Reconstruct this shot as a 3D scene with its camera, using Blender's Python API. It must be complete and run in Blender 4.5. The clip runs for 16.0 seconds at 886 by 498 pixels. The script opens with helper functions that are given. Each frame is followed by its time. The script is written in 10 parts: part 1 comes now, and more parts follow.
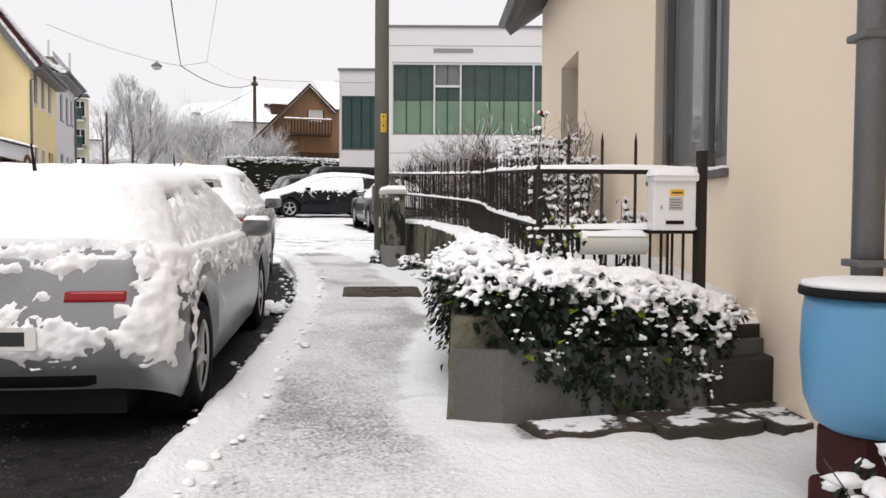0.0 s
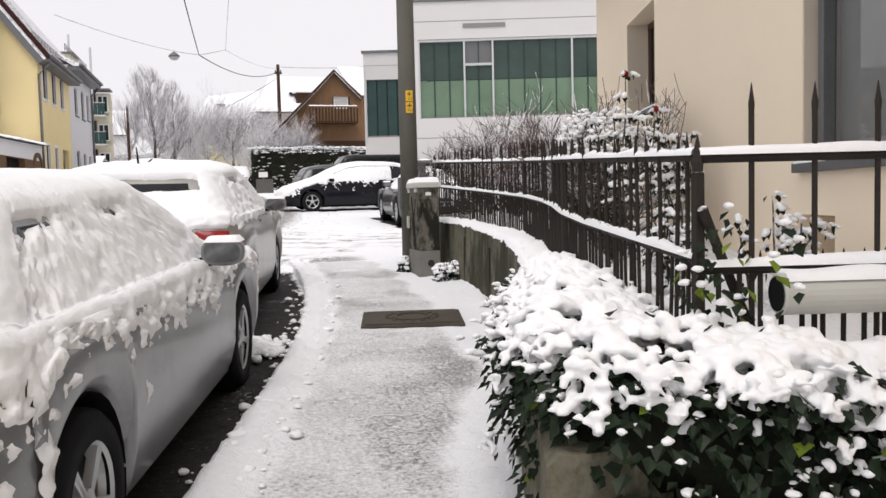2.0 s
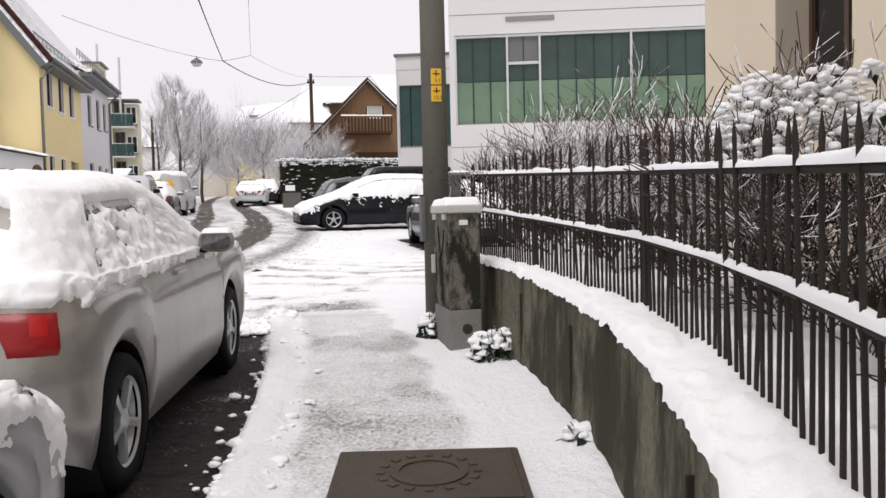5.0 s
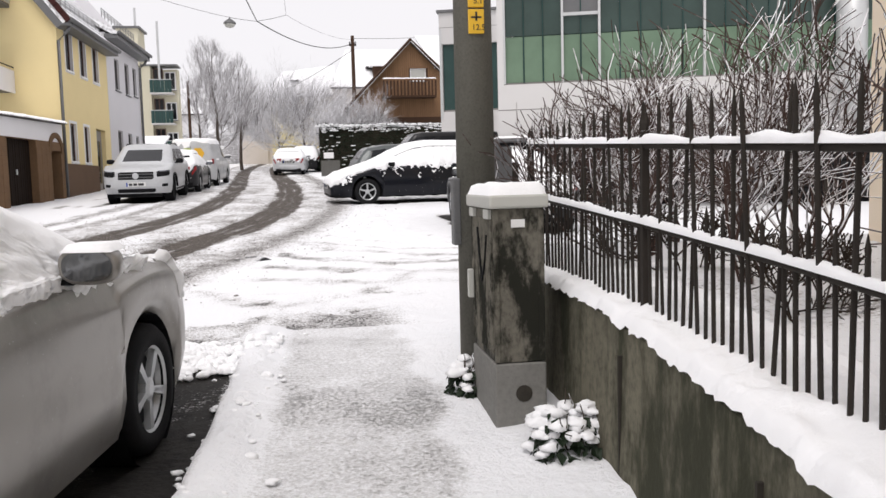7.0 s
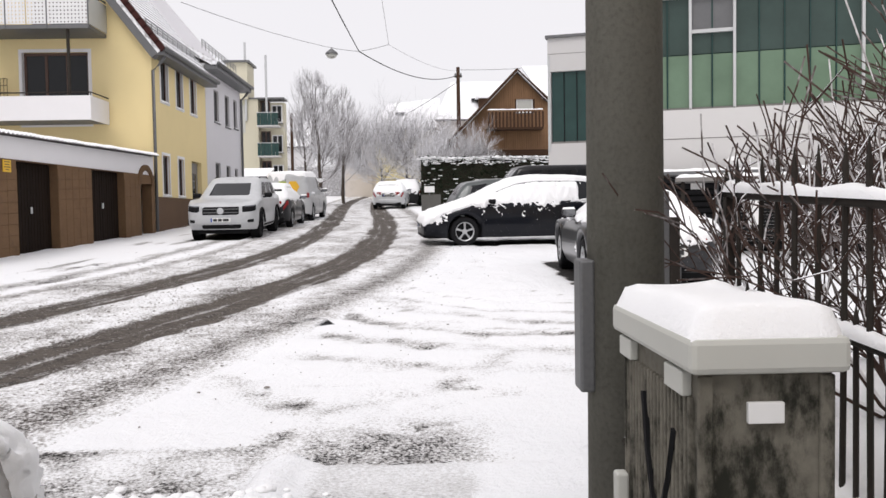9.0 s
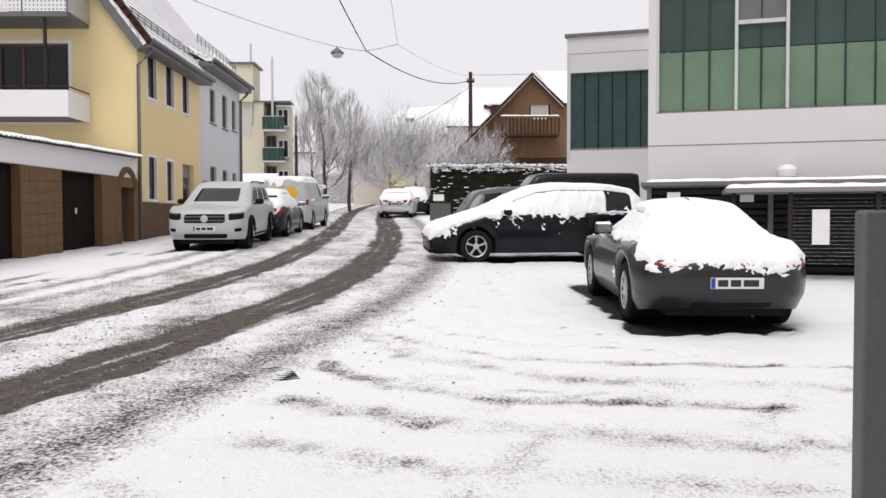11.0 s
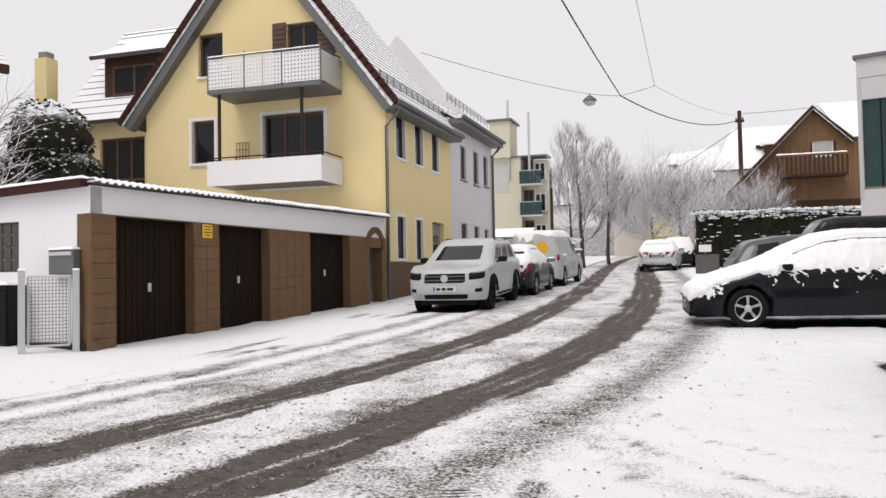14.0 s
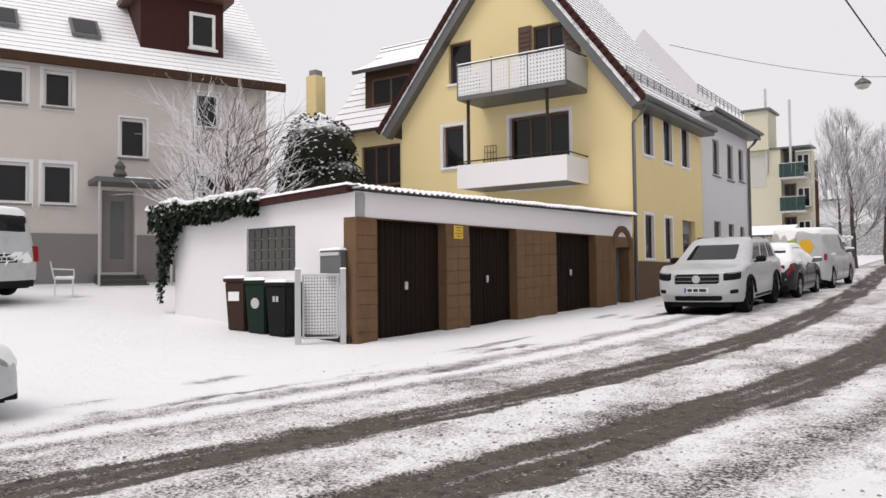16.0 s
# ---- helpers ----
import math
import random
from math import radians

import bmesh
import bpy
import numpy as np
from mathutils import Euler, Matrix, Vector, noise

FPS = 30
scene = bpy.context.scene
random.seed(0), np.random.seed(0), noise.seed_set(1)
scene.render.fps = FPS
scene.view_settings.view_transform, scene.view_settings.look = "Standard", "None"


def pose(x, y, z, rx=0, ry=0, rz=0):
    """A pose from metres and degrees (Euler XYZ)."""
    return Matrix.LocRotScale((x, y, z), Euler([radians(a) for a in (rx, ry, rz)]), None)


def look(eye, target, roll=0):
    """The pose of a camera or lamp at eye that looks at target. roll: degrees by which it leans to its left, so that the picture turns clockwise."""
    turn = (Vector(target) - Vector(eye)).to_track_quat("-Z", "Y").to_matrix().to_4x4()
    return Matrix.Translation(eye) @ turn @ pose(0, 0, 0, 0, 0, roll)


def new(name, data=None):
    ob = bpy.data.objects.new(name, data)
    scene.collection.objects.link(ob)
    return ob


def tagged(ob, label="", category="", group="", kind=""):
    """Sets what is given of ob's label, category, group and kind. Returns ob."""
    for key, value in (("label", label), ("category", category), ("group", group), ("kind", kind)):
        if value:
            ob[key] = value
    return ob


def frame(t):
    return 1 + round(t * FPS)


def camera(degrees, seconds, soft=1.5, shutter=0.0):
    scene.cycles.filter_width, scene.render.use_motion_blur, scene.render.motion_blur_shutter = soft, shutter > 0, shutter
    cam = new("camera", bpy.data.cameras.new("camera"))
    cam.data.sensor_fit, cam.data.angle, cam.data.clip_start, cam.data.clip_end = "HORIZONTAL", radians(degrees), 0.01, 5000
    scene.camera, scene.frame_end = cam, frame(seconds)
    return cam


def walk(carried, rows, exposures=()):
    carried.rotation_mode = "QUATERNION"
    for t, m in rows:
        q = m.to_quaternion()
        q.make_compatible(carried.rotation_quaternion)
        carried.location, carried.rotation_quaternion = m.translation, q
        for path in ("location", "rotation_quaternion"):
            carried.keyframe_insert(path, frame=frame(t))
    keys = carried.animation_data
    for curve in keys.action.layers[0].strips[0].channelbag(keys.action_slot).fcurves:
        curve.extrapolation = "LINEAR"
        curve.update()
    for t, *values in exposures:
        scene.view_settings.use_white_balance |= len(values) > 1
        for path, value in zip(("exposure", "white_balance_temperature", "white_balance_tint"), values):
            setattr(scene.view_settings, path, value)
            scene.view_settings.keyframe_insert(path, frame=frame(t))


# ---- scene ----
cam = camera(56.7, 16.0)
METRES, EYE, TILT, LEAN, TURN = 14.361, 1.35, 0.0, 0.0, -16.8
ROWS = [
    (0.0, 0.0, 0.0, 0.0, 0.01, -2.39, -0.31),
    (0.5, -0.004, 0.0403, 0.0032, 0.74, -2.28, 0.24),
    (1.0, -0.0031, 0.0756, 0.0056, 1.28, -2.56, 0.79),
    (1.5, -0.0087, 0.1132, 0.0083, 1.53, -3.11, 1.17),
    (2.0, -0.0091, 0.1479, 0.01, 2.13, -3.42, 1.39),
    (2.5, -0.0134, 0.1849, 0.0112, 2.66, -3.52, 1.51),
    (3.0, -0.014, 0.2274, 0.0132, 3.28, -3.32, 1.61),
    (3.5, -0.0177, 0.2641, 0.0152, 3.87, -2.83, 1.6),
    (4.0, -0.0193, 0.3021, 0.0164, 4.13, -2.32, 1.46),
    (6.5, -0.0275, 0.5024, 0.0278, 6.87, -4.11, 1.44),
    (7.0, -0.032, 0.5443, 0.03, 8.05, -4.81, 1.53),
    (7.5, -0.0337, 0.5871, 0.0329, 9.75, -4.75, 1.64),
    (8.0, -0.0412, 0.6264, 0.0349, 11.48, -4.19, 1.43),
    (8.5, -0.0459, 0.6667, 0.038, 13.74, -3.17, 1.31),
    (9.0, -0.057, 0.705, 0.0402, 15.37, -2.39, 0.93),
    (11.5, -0.1059, 0.8905, 0.0468, 16.19, -1.4, 0.02),
    (12.0, -0.115, 0.9205, 0.0489, 16.88, -0.18, 0.06),
    (12.5, -0.117, 0.9468, 0.0503, 19.01, 0.64, 0.27),
    (13.0, -0.1197, 0.9623, 0.0517, 22.64, 1.25, 0.61),
    (13.5, -0.1225, 0.9727, 0.0527, 28.04, 1.67, 0.89),
    (14.0, -0.121, 0.9799, 0.0541, 34.39, 2.04, 1.05),
    (14.5, -0.1221, 0.9788, 0.0549, 40.22, 2.27, 0.96),
    (15.0, -0.1225, 0.978, 0.0547, 45.31, 2.28, 0.74),
    (15.5, -0.1217, 0.9767, 0.0549, 48.86, 2.25, 0.61),
    (16.0, -0.1213, 0.976, 0.055, 51.32, 2.23, 0.61),
]
walk(cam, [(t, pose(0, 0, EYE, TILT, LEAN, TURN) @ pose(METRES * x, METRES * y, METRES * z, 90 + pitch, roll, yaw)) for t, x, y, z, yaw, pitch, roll in ROWS], [(0.0, 0.15, 6600, 13.0), (4.0, 0.14, 6600, 13.0), (7.5, 0.19, 6600, 13.0), (9.5, 0.10, 6550, 13.0), (12.0, 0.04, 6600, 13.0), (16.0, 0.0, 6650, 13.0)])

# ---- world and light ----
world = bpy.data.worlds.new("overcast_sky")
scene.world = world
world.use_nodes = True
wn = world.node_tree.nodes
wl = world.node_tree.links
sky = wn.new("ShaderNodeTexSky")
sky.sky_type = 'NISHITA'
sky.sun_disc = False
sky.sun_elevation, sky.sun_rotation = radians(58), radians(205)
cloud = wn.new("ShaderNodeTexNoise")
cloud.inputs["Scale"].default_value = 1.6
cloud.inputs["Detail"].default_value = 3
cloud_col = wn.new("ShaderNodeMix")
cloud_col.data_type = 'RGBA'
cloud_col.inputs[6].default_value = (8.6, 8.65, 8.95, 1)
cloud_col.inputs[7].default_value = (9.2, 9.2, 9.4, 1)
sky_mix = wn.new("ShaderNodeMix")
sky_mix.data_type = 'RGBA'
sky_mix.inputs[0].default_value = 0.97
wl.new(cloud.outputs["Fac"], cloud_col.inputs[0])
wl.new(sky.outputs[0], sky_mix.inputs[6])
wl.new(cloud_col.outputs[2], sky_mix.inputs[7])
wl.new(sky_mix.outputs[2], wn["Background"].inputs[0])
wn["Background"].inputs[1].default_value = 0.092

sun_data = bpy.data.lights.new("sun", 'SUN')
sun_data.energy, sun_data.angle, sun_data.color = 1.4, radians(30), (1.0, 0.975, 0.95)
sun = new("sun", sun_data)
sun.matrix_basis = look((0, 0, 0), (0.22, 0.48, -0.86))


# ---- materials ----
def nodes_of(name):
    m = bpy.data.materials.new(name)
    m.use_nodes = True
    nt = m.node_tree
    return m, nt, nt.nodes["Principled BSDF"]


def noise_node(nt, scale, detail=4, rough=0.6, stretch=None, space="Position"):
    n = nt.nodes.new("ShaderNodeTexNoise")
    n.inputs["Scale"].default_value = scale
    n.inputs["Detail"].default_value = detail
    n.inputs["Roughness"].default_value = rough
    g = nt.nodes.new("ShaderNodeNewGeometry")
    if stretch:
        mp = nt.nodes.new("ShaderNodeMapping")
        mp.inputs["Scale"].default_value = stretch
        nt.links.new(g.outputs[space], mp.inputs[0])
        nt.links.new(mp.outputs[0], n.inputs["Vector"])
    else:
        nt.links.new(g.outputs[space], n.inputs["Vector"])
    return n.outputs["Fac"]


def ramp(nt, fac, lo, hi):
    r = nt.nodes.new("ShaderNodeMapRange")
    r.interpolation_type = 'SMOOTHSTEP'
    r.inputs["From Min"].default_value, r.inputs["From Max"].default_value = lo, hi
    nt.links.new(fac, r.inputs["Value"])
    return r.outputs[0]


def mixed(nt, fac, a, b):
    m = nt.nodes.new("ShaderNodeMix")
    m.data_type = 'RGBA'
    for slot, v in ((6, a), (7, b)):
        if isinstance(v, tuple):
            m.inputs[slot].default_value = (*v, 1)
        else:
            nt.links.new(v, m.inputs[slot])
    nt.links.new(fac, m.inputs[0])
    return m.outputs[2]


def bump(nt, p, height, strength, dist=0.01):
    b = nt.nodes.new("ShaderNodeBump")
    b.inputs["Strength"].default_value, b.inputs["Distance"].default_value = strength, dist
    nt.links.new(height, b.inputs["Height"])
    nt.links.new(b.outputs[0], p.inputs["Normal"])


def surf(name, col, rough=0.7, var=0.18, scale=2.0, grain=60.0, relief=0.25, metal=0.0, stain=None, stretch=None, dist=0.006, stain_at=(0.55, 0.75)):
    """A weathered solid surface: colour varies at two scales, with fine relief."""
    m, nt, p = nodes_of(name)
    dark, light = tuple(c * (1 - var) for c in col), tuple(min(1, c * (1 + var)) for c in col)
    c = mixed(nt, noise_node(nt, scale, 6, 0.65, stretch), dark, light)
    fine = noise_node(nt, grain, 3, 0.6)
    c = mixed(nt, ramp(nt, fine, 0.35, 0.9), c, tuple(x * (1 - var) for x in col))
    if stain:
        c = mixed(nt, ramp(nt, noise_node(nt, scale * 0.6, 7, 0.7, stretch), *stain_at), c, stain)
    nt.links.new(c, p.inputs["Base Color"])
    p.inputs["Roughness"].default_value, p.inputs["Metallic"].default_value = rough, metal
    p.inputs["Specular IOR Level"].default_value = 0.12
    bump(nt, p, fine, relief, dist)
    return m


def snowy(name, col, rough=0.8, var=0.25, amount=(0.15, 0.5), scale=3.0, grain=40.0, snow_col=(0.82, 0.83, 0.86)):
    """A surface with snow lying where it faces up."""
    m, nt, p = nodes_of(name)
    c = mixed(nt, noise_node(nt, scale, 5), tuple(x * (1 - var) for x in col), tuple(x * (1 + var) for x in col))
    g = nt.nodes.new("ShaderNodeNewGeometry")
    sep = nt.nodes.new("ShaderNodeSeparateXYZ")
    nt.links.new(g.outputs["Normal"], sep.inputs[0])
    add = nt.nodes.new("ShaderNodeMath")
    add.operation = 'ADD'
    sc = nt.nodes.new("ShaderNodeMath")
    sc.operation = 'MULTIPLY_ADD'
    sc.inputs[1].default_value, sc.inputs[2].default_value = 0.9, -0.45
    nt.links.new(noise_node(nt, grain, 3), sc.inputs[0])
    nt.links.new(sep.outputs[2], add.inputs[0])
    nt.links.new(sc.outputs[0], add.inputs[1])
    c = mixed(nt, ramp(nt, add.outputs[0], *amount), c, snow_col)
    nt.links.new(c, p.inputs["Base Color"])
    p.inputs["Roughness"].default_value = rough
    p.inputs["Specular IOR Level"].default_value = 0.15
    return m


def snow_ground(name, bare_col, bare_lo, speck=45.0, wet=0.75, big=0.7, soft=0.1, slush_col=(0.50, 0.485, 0.475), speck_by=1.0):
    """Snow that thins out to slush and wet asphalt where the mesh's bare value is high."""
    m, nt, p = nodes_of(name)
    at = nt.nodes.new("ShaderNodeAttribute")
    at.attribute_name = "bare"
    n1, n2 = noise_node(nt, speck, 5, 0.75), noise_node(nt, 5.0, 5, 0.7)
    s1 = nt.nodes.new("ShaderNodeMath")
    s1.operation = 'MULTIPLY_ADD'
    s1.inputs[1].default_value = speck_by
    nt.links.new(n1, s1.inputs[0])
    nt.links.new(at.outputs["Fac"], s1.inputs[2])
    s2 = nt.nodes.new("ShaderNodeMath")
    s2.operation = 'MULTIPLY_ADD'
    s2.inputs[1].default_value = big
    nt.links.new(n2, s2.inputs[0])
    nt.links.new(s1.outputs[0], s2.inputs[2])
    mid = 0.47 + speck_by / 2 + big / 2
    f = ramp(nt, s2.outputs[0], mid - soft, mid + soft)
    asphalt = mixed(nt, noise_node(nt, 120, 3, 0.8), bare_lo, bare_col)
    asphalt = mixed(nt, ramp(nt, noise_node(nt, 9, 5, 0.7), 0.48, 0.66), asphalt, bare_lo)
    asphalt = mixed(nt, ramp(nt, noise_node(nt, 26, 5, 0.8), 0.62, 0.72), asphalt, tuple(0.5 * (a + b) for a, b in zip(bare_col, slush_col)))
    snow_c = mixed(nt, noise_node(nt, 0.7, 5, 0.6), (0.86, 0.87, 0.89), (0.92, 0.92, 0.93))
    slush = ramp(nt, s2.outputs[0], mid - soft - 0.34, mid - soft + 0.06)
    snow_c = mixed(nt, slush, snow_c, slush_col)
    nt.links.new(mixed(nt, f, snow_c, asphalt), p.inputs["Base Color"])
    r = nt.nodes.new("ShaderNodeMapRange")
    r.inputs["To Min"].default_value, r.inputs["To Max"].default_value = 0.65, wet
    p.inputs["Specular IOR Level"].default_value = 0.25
    nt.links.new(f, r.inputs[0])
    nt.links.new(r.outputs[0], p.inputs["Roughness"])
    h = nt.nodes.new("ShaderNodeMath")
    h.operation = 'MULTIPLY_ADD'
    h.inputs[1].default_value = -0.8
    nt.links.new(f, h.inputs[0])
    lumps = nt.nodes.new("ShaderNodeMath")
    lumps.operation = 'MULTIPLY_ADD'
    lumps.inputs[1].default_value = 1.6
    nt.links.new(noise_node(nt, 6.5, 5, 0.65), lumps.inputs[0])
    nt.links.new(noise_node(nt, 24, 6, 0.7), lumps.inputs[2])
    nt.links.new(lumps.outputs[0], h.inputs[2])
    bump(nt, p, h.outputs[0], 0.75, 0.028)
    return m


def plain(name, col, rough=0.5, metal=0.0, coat=0.0, spec=0.5):
    m, nt, p = nodes_of(name)
    c = mixed(nt, noise_node(nt, 3.0, 4), tuple(x * 0.92 for x in col), tuple(min(1, x * 1.06) for x in col))
    nt.links.new(c, p.inputs["Base Color"])
    p.inputs["Roughness"].default_value, p.inputs["Metallic"].default_value = rough, metal
    p.inputs["Coat Weight"].default_value = coat
    p.inputs["Specular IOR Level"].default_value = spec
    return m


def car_paint(name, col, metal=0.3):
    """Coated paint with road dirt and droplets."""
    m, nt, p = nodes_of(name)
    c = mixed(nt, ramp(nt, noise_node(nt, 2.5, 6, 0.7), 0.45, 0.75), col, tuple(x * 0.75 + 0.004 for x in col))
    c = mixed(nt, ramp(nt, noise_node(nt, 110, 2, 0.6), 0.72, 0.78), c, (0.7, 0.71, 0.74))
    nt.links.new(c, p.inputs["Base Color"])
    p.inputs["Roughness"].default_value, p.inputs["Metallic"].default_value, p.inputs["Coat Weight"].default_value = 0.30, metal, 0.25
    p.inputs["Coat Roughness"].default_value = 0.06
    p.inputs["Specular IOR Level"].default_value = 0.2
    return m


def snow_material():
    m, nt, p = nodes_of("fresh_snow")
    c = mixed(nt, noise_node(nt, 1.3, 5), (0.93, 0.935, 0.945), (0.96, 0.96, 0.965))
    nt.links.new(c, p.inputs["Base Color"])
    p.inputs["Roughness"].default_value = 0.7
    bump(nt, p, noise_node(nt, 34, 7, 0.75), 0.5, 0.02)
    return m


def glass_dark(name, col, rough=0.08):
    m, nt, p = nodes_of(name)
    c = mixed(nt, noise_node(nt, 1.2, 4), tuple(x * 0.7 for x in col), tuple(x * 1.3 for x in col))
    nt.links.new(c, p.inputs["Base Color"])
    p.inputs["Roughness"].default_value = rough
    p.inputs["Specular IOR Level"].default_value = 0.3
    return m


SNOW = snow_material()
M_STREET = snow_ground("snow_on_street", (0.165, 0.138, 0.118), (0.038, 0.032, 0.027), speck=36, soft=0.12, speck_by=2.1, slush_col=(0.46, 0.44, 0.425))
# wet asphalt made near-black: the shade under parked cars is in this colour
M_LOT = snow_ground("snow_on_wet_shaded_asphalt", (0.040, 0.036, 0.032), (0.009, 0.008, 0.0075), soft=0.12, speck_by=1.9)
M_WALK = snow_ground("trodden_snow_on_pavement", (0.60, 0.595, 0.59), (0.30, 0.297, 0.295), speck=46, wet=0.5, big=0.3, soft=0.12, slush_col=(0.62, 0.615, 0.61), speck_by=1.25)
M_YELLOW = surf("yellow_render", (0.80, 0.66, 0.36), 0.85, 0.06, 0.8, 150, 0.2)
M_YELLOW_PALE = surf("pale_yellow_render", (0.66, 0.58, 0.34), 0.85, 0.06, 0.8, 150, 0.2)
M_GREY_RENDER = surf("light_grey_render", (0.66, 0.65, 0.67), 0.85, 0.06, 0.8, 150, 0.2)
M_WHITE_RENDER = surf("white_render", (0.78, 0.77, 0.78), 0.85, 0.05, 1.0, 140, 0.2)
M_OLD_RENDER = surf("greyish_old_render", (0.64, 0.59, 0.55), 0.88, 0.10, 0.7, 120, 0.3, stain=(0.50, 0.46, 0.42))
M_BEIGE = surf("cream_render", (0.92, 0.79, 0.62), 0.85, 0.06, 0.9, 190, 0.25)
# darker copy of the cream render: jamb shade put into the colour
M_REVEAL_SHADE = surf("shaded_reveal_render", (0.66, 0.58, 0.47), 0.85, 0.06, 1.5, 150, 0.2)
M_PLINTH = surf("brown_stone_plinth", (0.14, 0.09, 0.06), 0.85, 0.2, 1.5, 60, 0.4)
M_BROWN_TILE = surf("brown_clinker", (0.175, 0.105, 0.058), 0.7, 0.32, 2.5, 50, 0.3, stain=(0.10, 0.066, 0.042))
M_GARAGE_WOOD = surf("dark_stained_boards", (0.015, 0.009, 0.006), 0.8, 0.55, 4, 60, 0.4, stretch=(1, 1, 0.08))
M_CONCRETE = surf("mossy_concrete", (0.17, 0.158, 0.118), 0.9, 0.5, 3.0, 30, 0.7, stain=(0.045, 0.046, 0.03), stretch=(1, 1, 0.4), stain_at=(0.44, 0.6))
M_PLANTER = surf("grey_concrete", (0.12, 0.117, 0.108), 0.9, 0.25, 2.2, 60, 0.4, stain=(0.055, 0.052, 0.047))
M_DARK_STONE = surf("dark_wet_stone", (0.045, 0.04, 0.033), 0.8, 0.25, 3, 40, 0.5)
M_PANEL = surf("pale_facade_panel", (0.62, 0.61, 0.60), 0.6, 0.04, 0.6, 90, 0.1)
M_GREEN_GLASS = glass_dark("green_glass", (0.042, 0.066, 0.058), 0.12)
# lower panes: light from indoors put into a paler glass colour
M_GREEN_LIT = glass_dark("lit_green_glass", (0.135, 0.205, 0.14), 0.15)
M_DARK_GREEN = glass_dark("dark_green_glass", (0.025, 0.06, 0.055), 0.12)
M_GLASS = glass_dark("window_glass", (0.012, 0.013, 0.015), 0.05)
M_ALU = plain("aluminium_frame", (0.55, 0.56, 0.56), 0.45, 0.4)
M_WHITE_FRAME = plain("white_frame", (0.75, 0.75, 0.75), 0.5)
M_BROWN_FRAME = plain("brown_frame", (0.09, 0.045, 0.03), 0.55)
M_GREY_FRAME = plain("grey_frame", (0.22, 0.21, 0.20), 0.5)
M_DARK_STEEL = surf("dark_grey_steel", (0.028, 0.028, 0.03), 0.6, 0.2, 4, 60, 0.2, metal=0.3)
M_ZINC = surf("zinc_sheet", (0.17, 0.172, 0.175), 0.5, 0.15, 3, 60, 0.1, metal=0.5)
M_ROOF_SNOW = snowy("snowed_roof_tiles", (0.10, 0.09, 0.09), 0.75, 0.25, (-0.3, 0.05), 2.0, 7.0, (0.90, 0.905, 0.92))
M_TILE_RED = surf("dark_red_verge_tiles", (0.055, 0.02, 0.018), 0.7, 0.25, 5, 50, 0.3)
M_IRON = snowy("old_iron", (0.032, 0.027, 0.023), 0.7, 0.35, (0.75, 1.0), 8, 60)
M_POLE = surf("weathered_concrete_pole", (0.14, 0.135, 0.115), 0.85, 0.3, 3, 70, 0.4, stain=(0.075, 0.075, 0.06), stretch=(1, 1, 0.25))
M_CABINET = surf("algae_covered_grp", (0.17, 0.158, 0.13), 0.8, 0.4, 7, 30, 0.5, stain=(0.022, 0.022, 0.017), stretch=(1, 1, 0.5), stain_at=(0.46, 0.58))
M_CAB_BASE = surf("cabinet_base_concrete", (0.21, 0.205, 0.19), 0.85, 0.25, 4, 40, 0.4, stain=(0.1, 0.1, 0.08))
M_CAB_LIGHT = plain("pale_grey_grp", (0.5, 0.5, 0.46), 0.6)
M_WHITE_PAINT = plain("white_paint", (0.8, 0.8, 0.79), 0.4, coat=0.2)
M_BLACK = plain("black_plastic", (0.010, 0.010, 0.011), 0.65, spec=0.12)
M_RUBBER = surf("tyre_rubber", (0.013, 0.013, 0.014), 0.85, 0.2, 12, 90, 0.3)
M_RIM = plain("alloy_rim", (0.55, 0.56, 0.57), 0.4, 0.6)
M_RED_LIGHT = plain("red_lamp", (0.26, 0.006, 0.008), 0.28, coat=0.15, spec=0.3)
M_RED_BRIGHT = plain("bright_red_reflector", (0.40, 0.012, 0.010), 0.3, coat=0.1, spec=0.3)
M_MIRROR = plain("mirror_glass", (0.17, 0.175, 0.18), 0.06, 0.9)
M_HEADLIGHT = plain("headlamp_glass", (0.22, 0.23, 0.25), 0.08, 0.4, coat=1.0)
M_PLATE = plain("plate_white", (0.7, 0.7, 0.68), 0.45)
M_PLATE_BAR = plain("plate_dark_bar", (0.02, 0.02, 0.022), 0.5)
M_PLATE_BLUE = plain("plate_blue_band", (0.02, 0.06, 0.32), 0.45)
M_YELLOW_SIGN = plain("yellow_sign", (0.75, 0.45, 0.03), 0.5)
M_WOOD = surf("larch_boards", (0.25, 0.145, 0.08), 0.75, 0.5, 2.5, 40, 0.35, stain=(0.17, 0.10, 0.06), stretch=(3, 3, 0.15))
M_WOOD_DARK = surf("dark_old_wood", (0.07, 0.04, 0.026), 0.8, 0.3, 4, 40, 0.3)
M_SLAB = snowy("half_snowed_stone", (0.055, 0.046, 0.036), 0.8, 0.35, (0.96, 1.03), 3, 5.5)
M_MANHOLE = surf("rusty_cast_iron", (0.085, 0.07, 0.055), 0.75, 0.3, 6, 60, 0.6, metal=0.2)
M_BARREL = plain("blue_plastic", (0.10, 0.30, 0.50), 0.4)
M_BARK = snowy("snowed_bark", (0.07, 0.055, 0.045), 0.85, 0.3, (0.15, 0.55), 6, 25)
M_TWIG = snowy("snowed_twigs", (0.075, 0.048, 0.04), 0.85, 0.3, (-0.02, 0.5), 6, 14, (0.88, 0.88, 0.9))
